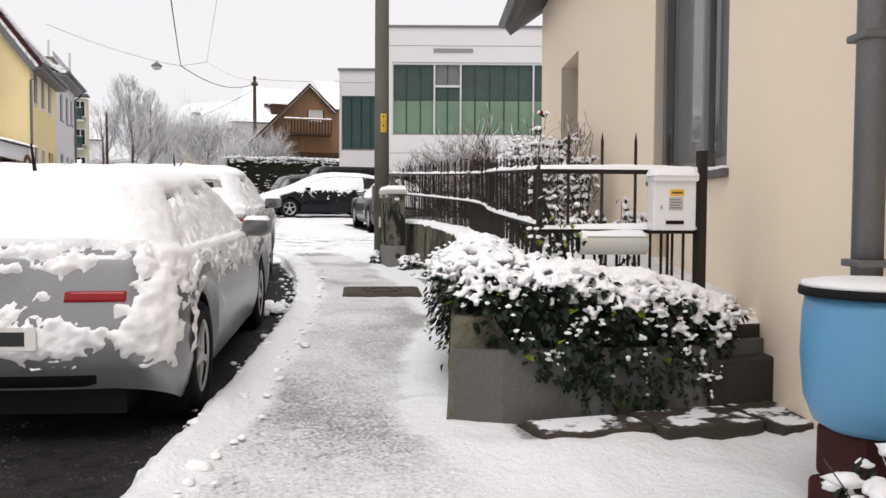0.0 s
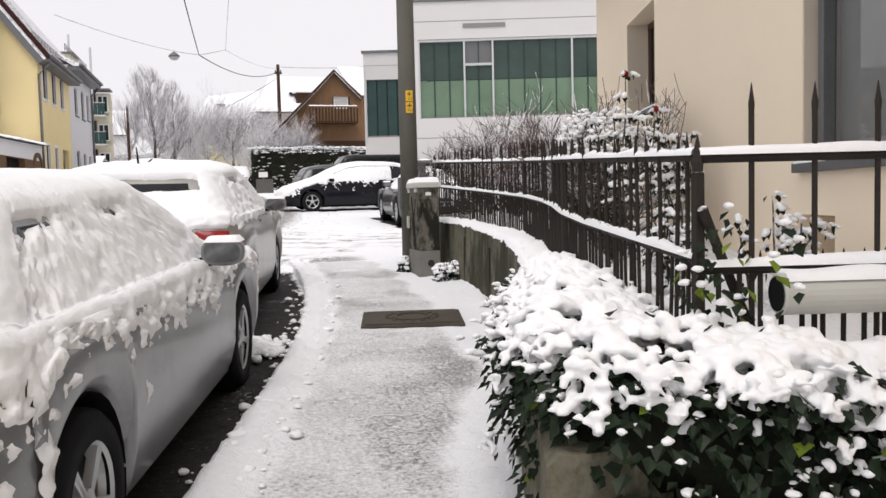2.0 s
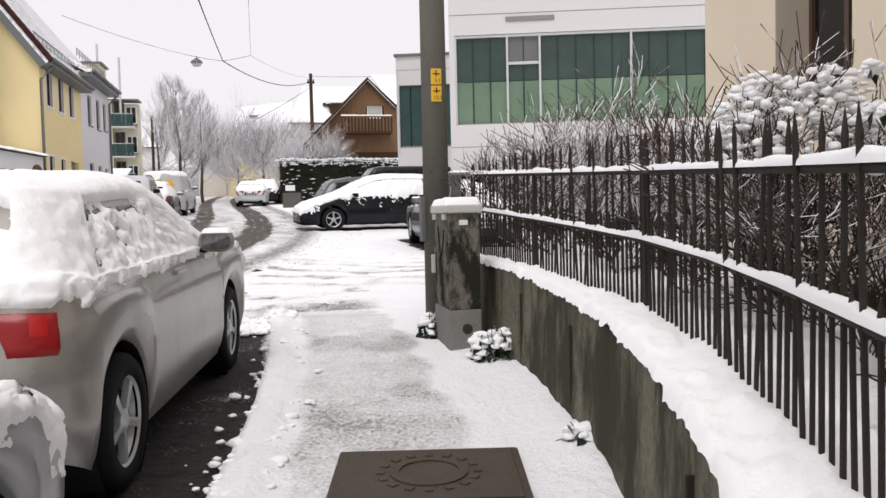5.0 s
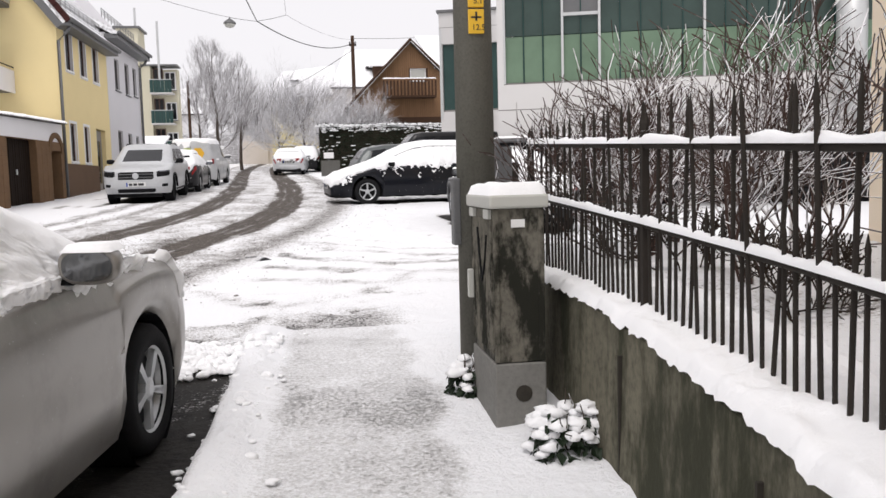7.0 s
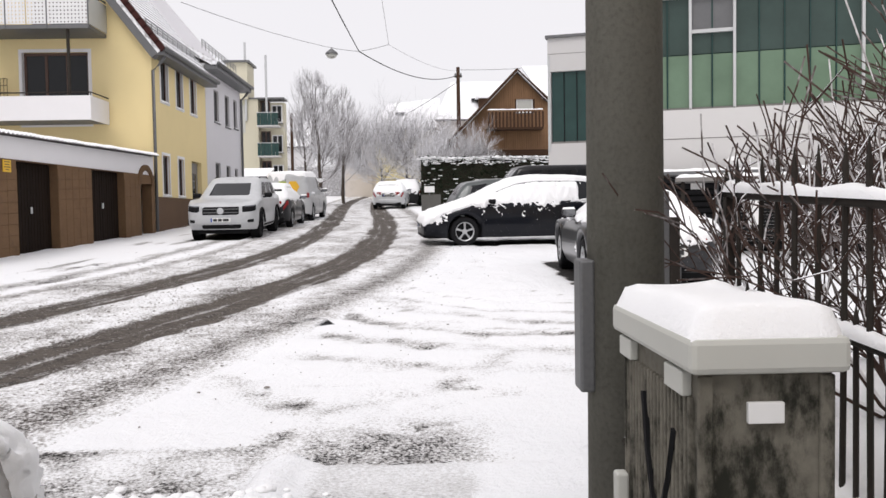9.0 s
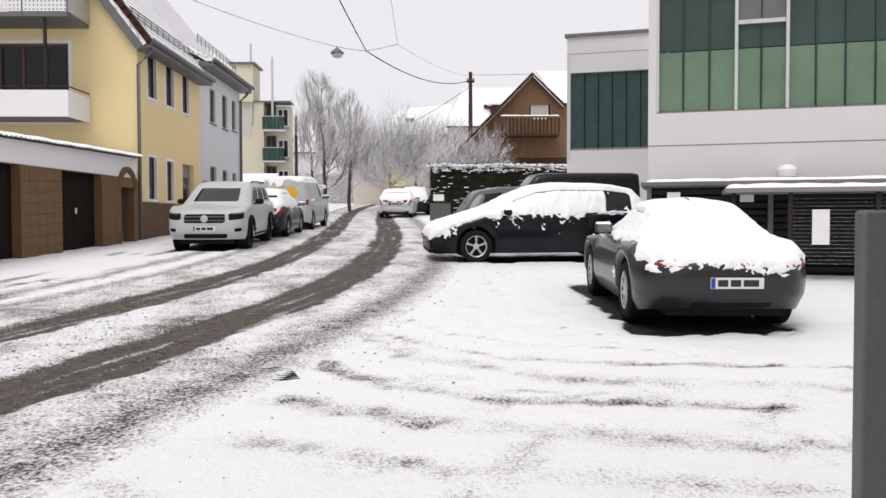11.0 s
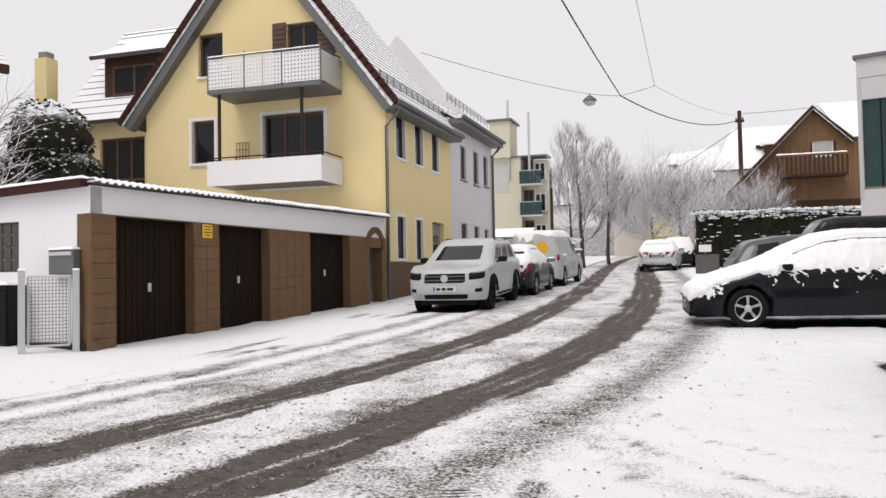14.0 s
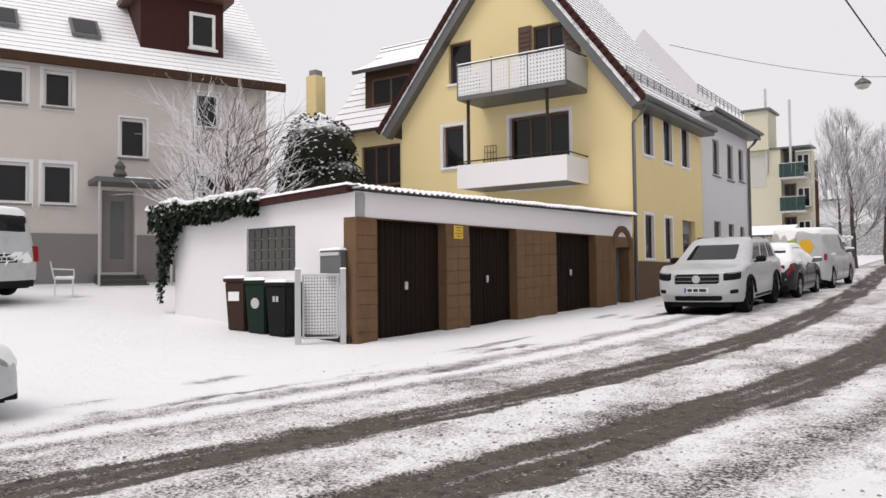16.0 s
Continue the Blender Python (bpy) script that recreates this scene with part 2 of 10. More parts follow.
M_DARK_TWIG = snowy("dark_wet_twigs", (0.035, 0.026, 0.02), 0.85, 0.3, (0.75, 1.1), 6, 14)
M_TWIG_WHITE = snowy("snow_laden_twigs", (0.07, 0.05, 0.04), 0.85, 0.3, (-0.55, 0.2), 6, 14, (0.88, 0.88, 0.9))
# for distant growth: snow haze put into the pale colours, besides the frost
M_FROST = snowy("hazed_frosted_twigs", (0.19, 0.175, 0.17), 0.85, 0.25, (-0.55, 0.4), 6, 6, (0.74, 0.74, 0.76))
M_FROST_WHITE = snowy("hazed_white_frosted_twigs", (0.17, 0.155, 0.15), 0.85, 0.25, (-0.75, 0.3), 6, 6, (0.82, 0.82, 0.84))
M_CREAM_GREY = surf("greyish_cream_render", (0.60, 0.565, 0.44), 0.85, 0.06, 0.8, 150, 0.2)
M_LEAF = snowy("dark_evergreen_leaf", (0.015, 0.025, 0.013), 0.45, 0.5, (1.15, 1.35), 12, 20)
M_LEAF_LIGHT = surf("yellow_green_leaf", (0.16, 0.22, 0.03), 0.5, 0.4, 10, 60, 0.2)
M_ROSE = surf("dark_red_petals", (0.20, 0.010, 0.014), 0.7, 0.3, 20, 60, 0.2)
M_LEAF_DRY = surf("rust_brown_leaf", (0.14, 0.045, 0.025), 0.6, 0.4, 10, 60, 0.2)
# near-black: the bush's inner shade put into its core's colour
M_BUSH_SHADE = surf("shaded_bush_core", (0.012, 0.014, 0.009), 0.9, 0.4, 8, 40, 0.3)
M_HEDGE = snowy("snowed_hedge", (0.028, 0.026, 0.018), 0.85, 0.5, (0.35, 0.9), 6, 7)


# ---- building blocks ----
def link_mesh(name, mesh, material, parent=None):
    ob = new(name, mesh)
    if material and not mesh.materials:
        mesh.materials.append(material)
    ob.parent = parent
    return ob


def part(name, bm, material, parent=None, label="", smooth=False):
    """Links a bmesh as one mesh object under a thing or a part."""
    me = bpy.data.meshes.new(name)
    bm.to_mesh(me)
    bm.free()
    if smooth:
        me.shade_smooth()
    ob = link_mesh(name, me, material, parent)
    return tagged(ob, label) if label else ob


def py_mesh(name, verts, faces, material, parent=None, label="", smooth=False):
    me = bpy.data.meshes.new(name)
    me.from_pydata(verts, [], faces)
    me.validate()
    if smooth:
        me.shade_smooth()
    ob = link_mesh(name, me, material, parent)
    return tagged(ob, label) if label else ob


def thing(name, m, label, category, group="", kind=""):
    ob = new(name)
    ob.empty_display_size = 0.2
    ob.matrix_basis = m
    return tagged(ob, label, category, group, kind)


def box(bm, x0, x1, y0, y1, z0, z1, bevel=0.0, m=None):
    r = bmesh.ops.create_cube(bm, size=1.0)
    vs = r["verts"]
    t = Matrix.Translation(((x0 + x1) / 2, (y0 + y1) / 2, (z0 + z1) / 2)) @ Matrix.Diagonal((abs(x1 - x0), abs(y1 - y0), abs(z1 - z0), 1))
    bmesh.ops.transform(bm, matrix=(m @ t) if m else t, verts=vs)
    if bevel:
        es = list({e for v in vs for e in v.link_edges})
        bmesh.ops.bevel(bm, geom=es, offset=bevel, segments=2, affect='EDGES', profile=0.5)
    return bm


def boxed(*a, **k):
    return box(bmesh.new(), *a, **k)


def tube(bm, pts, radii, n=6, caps=True):
    """A tube along points."""
    rings = []
    for i, p in enumerate(pts):
        p = Vector(p)
        d = (Vector(pts[min(i + 1, len(pts) - 1)]) - Vector(pts[max(i - 1, 0)])).normalized()
        a = d.cross(Vector((0, 0, 1)) if abs(d.z) < 0.9 else Vector((1, 0, 0))).normalized()
        b = d.cross(a)
        r = radii[i] if isinstance(radii, (list, tuple)) else radii
        rings.append([bm.verts.new(p + (a * math.cos(2 * math.pi * k / n) + b * math.sin(2 * math.pi * k / n)) * r) for k in range(n)])
    for r0, r1 in zip(rings, rings[1:]):
        for k in range(n):
            bm.faces.new((r0[k], r0[(k + 1) % n], r1[(k + 1) % n], r1[k]))
    if caps:
        bm.faces.new(rings[0][::-1])
        bm.faces.new(rings[-1])
    return bm


def lathe(bm, prof, n=24, m=None, caps=True):
    """Turns a profile of (radius, z) about z."""
    rings = []
    for r, z in prof:
        rings.append([bm.verts.new((r * math.cos(2 * math.pi * k / n), r * math.sin(2 * math.pi * k / n), z)) for k in range(n)])
    for r0, r1 in zip(rings, rings[1:]):
        for k in range(n):
            bm.faces.new((r0[k], r0[(k + 1) % n], r1[(k + 1) % n], r1[k]))
    if caps:
        bm.faces.new(rings[0][::-1])
        bm.faces.new(rings[-1])
    if m:
        bmesh.ops.transform(bm, matrix=m, verts=bm.verts)
    return bm


def lerp_curve(pts, y):
    ys = [p[1] for p in pts]
    return float(np.interp(y, ys, [p[0] for p in pts]))


def fbm(x, y, z=0.0, o=4):
    return noise.fractal(Vector((x, y, z)), 0.9, 2.0, o)


def sstep(a, b, x):
    t = min(1.0, max(0.0, (x - a) / (b - a)))
    return t * t * (3 - 2 * t)


# ---- the ground ----
def slope_z(x, y):
    """The street climbs gently; the drive on its far side climbs away from it."""
    yy = min(y, 110.0)
    z = 0.63 + 0.042 * (yy - 14.4)
    if x < -7.0:
        z += 0.08 * (min(-7.0 - x, 14.0)) * (1 - sstep(34.0, 40.0, y))
    return z


KERB = [(-2.3, -4.0), (-1.25, 0.0), (-0.12, 3.8), (0.30, 5.4), (0.70, 7.1), (0.98, 8.2), (1.20, 10.0), (1.29, 11.5), (1.30, 13.5), (1.30, 15.2)]
WALL_FACE = [(1.25, 3.98), (1.46, 4.65), (1.69, 5.4), (1.93, 6.1), (2.22, 6.65), (2.46, 7.2), (2.66, 8.0), (2.79, 8.72), (2.893, 9.4), (2.96, 10.2), (3.01, 11.0), (3.035, 12.6), (3.035, 15.2)]
PAVE_EDGE = [(0.95, -4.0), (2.75, 2.4), (3.0, 3.6), (2.4, 3.9), (1.45, 4.1)] + WALL_FACE[1:]
ROAD_MID = [(-9.5, -10.0), (-6.8, 0.0), (-4.2, 10.0), (-2.1, 17.0), (-1.0, 21.0), (-0.45, 23.5), (-0.12, 26.0), (0.08, 29.0), (0.08, 32.0), (0.0, 36.0), (-0.3, 42.0), (-0.9, 50.0), (-1.6, 60.0), (-2.2, 75.0), (-2.2, 110.0)]


def smooth_curve(pts, y):
    """A gently rounded version of a polyline x(y)."""
    return sum(w * lerp_curve(pts, y + d) for d, w in ((-1.5, 0.15), (-0.75, 0.2), (0, 0.3), (0.75, 0.2), (1.5, 0.15)))


def grid_mesh(name, rows, bare, material, label, kind="structure", skirt=0.0):
    """A sheet from rows of points, with a bare value for each of them."""
    ny, nx = len(rows), len(rows[0])
    verts = [p for r in rows for p in r]
    faces = [(j * nx + i, j * nx + i + 1, (j + 1) * nx + i + 1, (j + 1) * nx + i) for j in range(ny - 1) for i in range(nx - 1)]
    vals = [b for r in bare for b in r]
    if skirt:
        rim = [j * nx for j in range(ny)] + [(ny - 1) * nx + i for i in range(1, nx)] + [j * nx + nx - 1 for j in range(ny - 2, -1, -1)] + [i for i in range(nx - 2, -1, -1)]
        base = len(verts)
        for k in rim:
            x, y, z = verts[k]
            verts.append((x, y, z - skirt))
            vals.append(vals[k])
        for k in range(len(rim) - 1):
            faces.append((rim[k], rim[k + 1], base + k + 1, base + k))
    me = bpy.data.meshes.new(name)
    me.from_pydata(verts, [], faces)
    at = me.attributes.new("bare", 'FLOAT', 'POINT')
    at.data.foreach_set("value", vals)
    me.shade_smooth()
    me.materials.append(material)
    ob = new(name, me)
    return tagged(ob, label, name, kind=kind)


def axis(parts):
    out = []
    for a, b, step in parts:
        n = max(1, round((b - a) / step))
        out += [a + (b - a) * i / n for i in range(n)]
    return out + [parts[-1][1]]


RUTS = [([(1.1, 22.3), (1.56, 20.8), (2.14, 19.9), (2.94, 19.25), (4.03, 19.0), (6.8, 18.7)], 0.09, 0.72),
        ([(1.15, 19.6), (1.4, 18.85), (1.92, 18.25), (2.6, 17.9), (4.6, 17.6)], 0.13, 0.86),
        ([(1.9, 21.6), (2.3, 20.5), (3.0, 19.95), (4.2, 19.6)], 0.05, 0.58),
        ([(1.45, 18.75), (2.45, 18.2), (3.8, 17.9)], 0.06, 0.6),
        ([(0.95, 15.95), (1.9, 15.85), (2.5, 15.8)], 0.05, 0.66),
        ([(1.3, 21.0), (2.0, 19.4), (3.2, 18.5), (5.0, 18.15), (6.8, 18.0)], 0.20, 0.60),
        ([(1.2, 17.9), (2.2, 17.3), (3.6, 16.9), (5.6, 16.7)], 0.22, 0.66),
        ([(1.1, 17.0), (2.4, 16.4), (4.2, 16.1)], 0.16, 0.58),
        ([(0.6, 16.2), (1.2, 15.4), (2.2, 14.9)], 0.20, 0.60),
        ([(1.5, 15.2), (2.4, 16.0), (3.0, 17.2)], 0.16, 0.55),
        ([(0.9, 14.1), (1.15, 14.3), (1.3, 14.8)], 0.12, 0.8)] + [([(a, b), (a + 0.2, b - 0.13)], 0.03, 0.75) for a, b in ((2.1, 22.95), (2.55, 22.4), (3.1, 21.7), (3.45, 20.9), (3.9, 20.4), (4.3, 19.7), (1.55, 23.3))]


def arc_ruts(x, y):
    """Turning tracks that cars have left in the snow of the parking place."""
    v = 0.0
    for k, (line, w, s) in enumerate(RUTS):
        d = 9.0
        for (xa, ya), (xb, yb) in zip(line, line[1:]):
            dx, dy = xb - xa, yb - ya
            t = min(1.0, max(0.0, ((x - xa) * dx + (y - ya) * dy) / (dx * dx + dy * dy)))
            d = min(d, math.hypot(x - xa - dx * t, y - ya - dy * t))
        if d < 3 * w:
            v = max(v, s * math.exp(-(d / w) ** 2) * (0.85 + 0.5 * fbm(x * 1.3, y * 1.3, k)))
    return v


# bare asphalt, blackened for the cars' shade, where they stood before the snow fell: centre and half sizes
CAR_PADS = [(5.15, 22.55, 0.86, 2.1), (4.35, 29.4, 2.1, 0.82), (-3.2, 33.9, 0.88, 2.2), (-3.0, 38.5, 0.84, 1.85), (-2.9, 43.2, 0.85, 2.1), (5.1, 32.4, 2.1, 0.85), (0.45, 55.3, 0.85, 1.8)]


def build_ground():
    xs = axis([(-420, -60, 40), (-60, -12, 3.0), (-12, -5, 0.35), (-5, 7.5, 0.10), (7.5, 16, 0.5), (16, 60, 4), (60, 420, 45)])
    ys = axis([(-120, -8, 16), (-8, 2, 0.5), (2, 12, 0.25), (12, 27, 0.10), (27, 45, 0.3), (45, 110, 2.5), (110, 600, 50)])
    rows, bare = [], []
    for y in ys:
        r, b = [], []
        for x in xs:
            mid = smooth_curve(ROAD_MID, y)
            edge = abs(x - mid)
            z = slope_z(x, y)
            near = -8 < x < 10 and 0 < y < 50
            bv = -0.25
            if near:
                lump = fbm(x * 1.1, y * 1.1, 3.0)
                z += 0.02 * lump + 0.012 * fbm(x * 4, y * 4, 7.0)
                if x > mid and y > 11:
                    v = arc_ruts(x, y)
                    z -= 0.014 * v
                    bv = -0.25 + 1.12 * v * (0.8 + 0.5 * fbm(x * 5, y * 5, 21))
                    if 12.5 < y < 15.5 and 1.2 < x < 3.4:
                        bv = max(bv, -0.25 + 0.62 * (1 - sstep(14.5, 15.6, y + 0.5 * fbm(x * 1.5, y * 1.5, 3))) * (1 - sstep(2.2, 2.8, x)) * sstep(1.1, 1.6, x))
                    # footprints across the parking place
                    f = noise.noise(Vector((x * 2.4, y * 2.4, 11.0)))
                    step = sstep(0.28, 0.5, f) * sstep(1.2, 2.0, x)
                    z -= 0.03 * step
                    bv = max(bv, -0.25 + 0.33 * step)
                if x < mid - 2.9:
                    d = abs(x - (mid - 3.6))
                    g = math.exp(-(d / 0.35) ** 2)
                    z += 0.03 * g * (0.4 + fbm(x * 3, y * 3))
                    bv = max(bv, -0.25 + 0.62 * math.exp(-((x - (mid - 3.25)) / 0.30) ** 2))
                    if x > mid - 5.2:
                        bv = max(bv, -0.25 + 0.66 * sstep(0.0, 0.5, noise.noise(Vector(((x - mid) * 2.6, y * 0.5, 5)))))
                # kerbside gutter with wet asphalt beside and under the parked cars, blackened for their shade
                if y < 14.6:
                    k = lerp_curve(KERB, y)
                    if k - 2.4 < x < k - 0.02:
                        bv = max(bv, 0.95 * sstep(-2.4, -2.0, x - k) * (0.85 + 0.35 * fbm(x * 1.5, y * 1.5, 9)))
                        if y > 12.6:
                            bv = bv - 0.5 * sstep(12.6, 13.6, y)
            if edge < 2.75:
                z -= 0.06 * sstep(2.75, 2.6, edge)
            if near and y < 14.2 and lerp_curve(KERB, y) + 0.05 < x < (lerp_curve(WALL_FACE, y) - 0.05 if y > 12.5 else 5 if y > 4 else lerp_curve(PAVE_EDGE, y)):
                z -= 0.25
            for cx, cy, hx, hy in CAR_PADS:
                d = max(abs(x - cx) / hx, abs(y - cy) / hy)
                if d < 1.1:
                    k = 1 - sstep(0.9, 1.1, d + 0.12 * fbm(x * 3, y * 3, 6))
                    bv, z = max(bv, -0.25 + 1.3 * k), z - 0.03 * k
            r.append((x, y, z))
            b.append(bv)
        rows.append(r)
        bare.append(b)
    grid_mesh("ground", rows, bare, M_LOT, "snow covered ground rising gently along the street")


def build_road():
    rows, bare = [], []
    for y in axis([(-10, 12, 0.5), (12, 32, 0.12), (32, 60, 0.4), (60, 108, 2)]):
        mid = smooth_curve(ROAD_MID, y)
        dx = (smooth_curve(ROAD_MID, y + 0.5) - smooth_curve(ROAD_MID, y - 0.5))
        r, b = [], []
        for k in range(117):
            u = -2.9 + 5.8 * k / 116
            x, yy = mid + u, y - dx * u * 0.3
            w1, w2 = 0.07 * fbm(yy * 0.5, 1.0), 0.07 * fbm(yy * 0.5, 9.0)
            t1 = 1 - sstep(0.26, 0.55, abs(u + 1.0 + w1 + 0.1 * fbm(x * 3.5, yy * 3.5, 31)))
            t2 = 1 - sstep(0.30, 0.60, abs(u - 0.95 + w2 + 0.1 * fbm(x * 3.5, yy * 3.5, 33)))
            t3 = 0.45 * math.exp(-((u - 0.15 + w2) / 0.10) ** 2) * sstep(-0.3, 0.3, fbm(yy * 0.35, 20))
            t4 = 0.70 * math.exp(-((u + 2.35 + w1) / 0.3) ** 2)
            t5 = 0.74 * math.exp(-((u - 2.25 + w1) / 0.5) ** 2)
            streak = 0.88 + 0.42 * fbm(u * 7, yy * 0.45, 40)
            v = max(1.24 * t1 * streak, 1.32 * t2 * streak, t3, t4, t5) 
            v = max(v, (0.52 + 0.3 * fbm(x * 1.2, yy * 0.8, 2)) * (1 - sstep(2.2, 2.8, abs(u))))
            z = slope_z(x, yy) + 0.012 - 0.03 * max(t1, t2) + 0.012 * fbm(x * 3, yy * 2, 4)
            if abs(u) > 2.6:
                z -= 0.05 * sstep(2.6, 2.9, abs(u))
            r.append((x, yy, z))
            b.append(-0.24 + 0.86 * v)
        rows.append(r)
        bare.append(b)
    grid_mesh("road", rows, bare, M_STREET, "asphalt road with two dark slushy tyre tracks in snow")


def build_pavement():
    rows, bare = [], []
    for y in axis([(-4, 2, 0.3), (2, 14.4, 0.07)]):
        k, w = smooth_curve(KERB, y), lerp_curve(PAVE_EDGE, y) + 0.12
        r, b = [], []
        for i in range(71):
            u = i / 70
            x = k + (w - k) * u
            d, e = x - k, w - 0.12 - x
            z = slope_z(x, y) + 0.10 - 0.09 * sstep(13.0, 14.1, y) - 0.05 * sstep(14.1, 14.4, y)
            bank = math.exp(-((d - 0.1) / 0.13) ** 2) + 0.9 * math.exp(-(max(0, e) / 0.2) ** 2)
            z += 0.06 * bank * (0.75 + 0.5 * fbm(x * 2.5, y * 2.5, 2) + 0.45 * fbm(x * 9, y * 9, 5)) + 0.006 * fbm(x * 6, y * 6)
            wob = 0.10 * fbm(y * 1.2, 3.0)
            v = sstep(0.16, 0.34, d + wob) * sstep(0.0, 0.2, e - 0.2 - 0.3 * sstep(6.8, 8.2, y) + 0.16 * fbm(y * 1.3, 6.0))
            if y < 4.4:
                v *= 1 - sstep(0.95, 1.25, x + 0.1 * fbm(y * 1.4, 4.0))
                z += 0.03 * sstep(0.9, 1.4, x) * (0.2 + 1.2 * fbm(x * 2.2, y * 2.2, 12))
            if 3.3 < y < 4.0 and x > 1.4:
                v = max(v, (0.95 + 0.7 * fbm(x * 3, y * 3, 17)) * sstep(3.45, 3.62, y) * sstep(1.42, 1.55, x))
            v *= 0.86 + 0.26 * fbm(x * 0.9, y * 0.9, 8)
            v *= 1 - 0.06 * sstep(10.8, 13.0, y)
            if d < 0.05:
                v = 0.5
            r.append((x, y, z))
            b.append(-0.25 + 0.63 * v)
        rows.append(r)
        bare.append(b)
    grid_mesh("pavement", rows, bare, M_WALK, "trodden snowy asphalt pavement with a raised kerb", skirt=0.25)


build_ground()
build_road()
build_pavement()


# ---- buildings ----
def wall_mesh(length, ztop, openings, thick=0.3, z0=0.0):
    """A wall along x, outside at y=0, with real openings. ztop: list of (u, z)."""
    us = {0.0, length}
    zs = {z0}
    for a, b, c, d in openings:
        us |= {a, b}
        zs |= {c, d}
    us |= {u for u, _ in ztop}
    top = lambda u: float(np.interp(u, [p[0] for p in ztop], [p[1] for p in ztop]))
    for z in list(zs):
        for (u0, a), (u1, b) in zip(ztop, ztop[1:]):
            if (a - z) * (b - z) < 0:
                us.add(u0 + (u1 - u0) * (z - a) / (b - a))
    us, zs = sorted(us), sorted(zs) + [1e6]
    bm = bmesh.new()

    def quad(pts):
        try:
            bm.faces.new([bm.verts.new(p) for p in pts])
        except ValueError:
            pass
    for u0, u1 in zip(us, us[1:]):
        for za, zb in zip(zs, zs[1:]):
            ta, tb = min(zb, top(u0)), min(zb, top(u1))
            if (u0 + u1) and ta <= za + 1e-6 and tb <= za + 1e-6:
                continue
            um, zm = (u0 + u1) / 2, za + 1e-4
            if any(a <= um <= b and c <= zm <= d for a, b, c, d in openings):
                continue
            ta, tb = max(ta, za), max(tb, za)
            quad([(u0, 0, za), (u1, 0, za), (u1, 0, tb), (u0, 0, ta)])
            quad([(u1, thick, za), (u0, thick, za), (u0, thick, ta), (u1, thick, tb)])
    for a, b, c, d in openings:
        quad([(a, 0, c), (a, 0, d), (a, thick, d), (a, thick, c)])
        quad([(b, 0, d), (b, 0, c), (b, thick, c), (b, thick, d)])
        quad([(a, 0, d), (b, 0, d), (b, thick, d), (a, thick, d)])
        quad([(b, 0, c), (a, 0, c), (a, thick, c), (b, thick, c)])
    for (u0, a), (u1, b) in zip(ztop, ztop[1:]):
        quad([(u0, 0, a), (u1, 0, b), (u1, thick, b), (u0, thick, a)])
    quad([(0, 0, z0), (0, thick, z0), (0, thick, top(0)), (0, 0, top(0))])
    quad([(length, thick, z0), (length, 0, z0), (length, 0, top(length)), (length, thick, top(length))])
    bmesh.ops.remove_doubles(bm, verts=bm.verts, dist=1e-4)
    bmesh.ops.recalc_face_normals(bm, faces=bm.faces)
    return bm


def window(parent, m, w, h, frame_mat, pane_mat=None, cols=2, rows=1, bar=0.06, recess=0.12, sill=None, sill_mat=None, surround=None):
    """A window whose outer plane is y=0 of m; x to the right, z up from its lower left corner."""
    y0 = recess
    pw, ph = (w - bar * (cols + 1)) / cols, (h - bar * (rows + 1)) / rows
    holes = [(bar + i * (pw + bar), bar + i * (pw + bar) + pw, bar + j * (ph + bar), bar + j * (ph + bar) + ph) for i in range(cols) for j in range(rows)]
    bm = wall_mesh(w, [(0, h), (w, h)], holes, 0.06)
    bmesh.ops.translate(bm, verts=bm.verts, vec=(0, y0, 0))
    f = part("window", bm, frame_mat, parent)
    f.matrix_basis = m
    if surround:
        s = surround
        bm = wall_mesh(w + 2 * s, [(0, h + 2 * s), (w + 2 * s, h + 2 * s)], [(s, s + w, s, s + h)], 0.03)
        bmesh.ops.translate(bm, verts=bm.verts, vec=(-s, -0.014, -s))
        part("surround", bm, M_WHITE_RENDER, f)
        for xa in (0.0, w - 0.012):
            part("reveal", boxed(xa, xa + 0.012, 0.016, recess, 0.0, h), M_WHITE_RENDER, f)
    part("pane", boxed(bar * 0.8, w - bar * 0.8, y0 + 0.025, y0 + 0.04, bar * 0.8, h - bar * 0.8), pane_mat or M_GLASS, f)
    if sill:
        part("window_sill", boxed(-0.06, w + 0.06, -sill, recess, -0.06, -0.003, 0.008), sill_mat or M_ZINC, f)
        part("snow_cap", snow_pad(w + 0.06, sill + 0.02, 0.025, (w / 2, -sill / 2 + 0.01, -0.004)), SNOW, f, smooth=True)
    return f


def snow_pad(w, d, h, at, n=None):
    """A low rounded pad of snow on a flat top."""
    nx, ny = (max(8, min(70, int(a / 0.022))) for a in (w, d))
    bm = bmesh.new()
    g = []
    for j in range(ny + 1):
        row = []
        for i in range(nx + 1):
            u, v = i / nx, j / ny
            x, y = (u - 0.5) * w, (v - 0.5) * d
            e = min(min(u, 1 - u) * w, min(v, 1 - v) * d)
            q = min(1.0, e / max(0.015, min(0.05, h * 0.7)))
            t = math.sqrt(max(0.0, 1 - (1 - q) ** 2))
            z = h * t * (0.8 + 0.3 * noise.noise(Vector((x * 5 + at[0], y * 5 + at[1], at[2])))) - 0.004 * (1 - t)
            row.append(bm.verts.new((at[0] + x, at[1] + y, at[2] + z)))
        g.append(row)
    for j in range(ny):
        for i in range(nx):
            bm.faces.new((g[j][i], g[j][i + 1], g[j + 1][i + 1], g[j + 1][i]))
    return bm


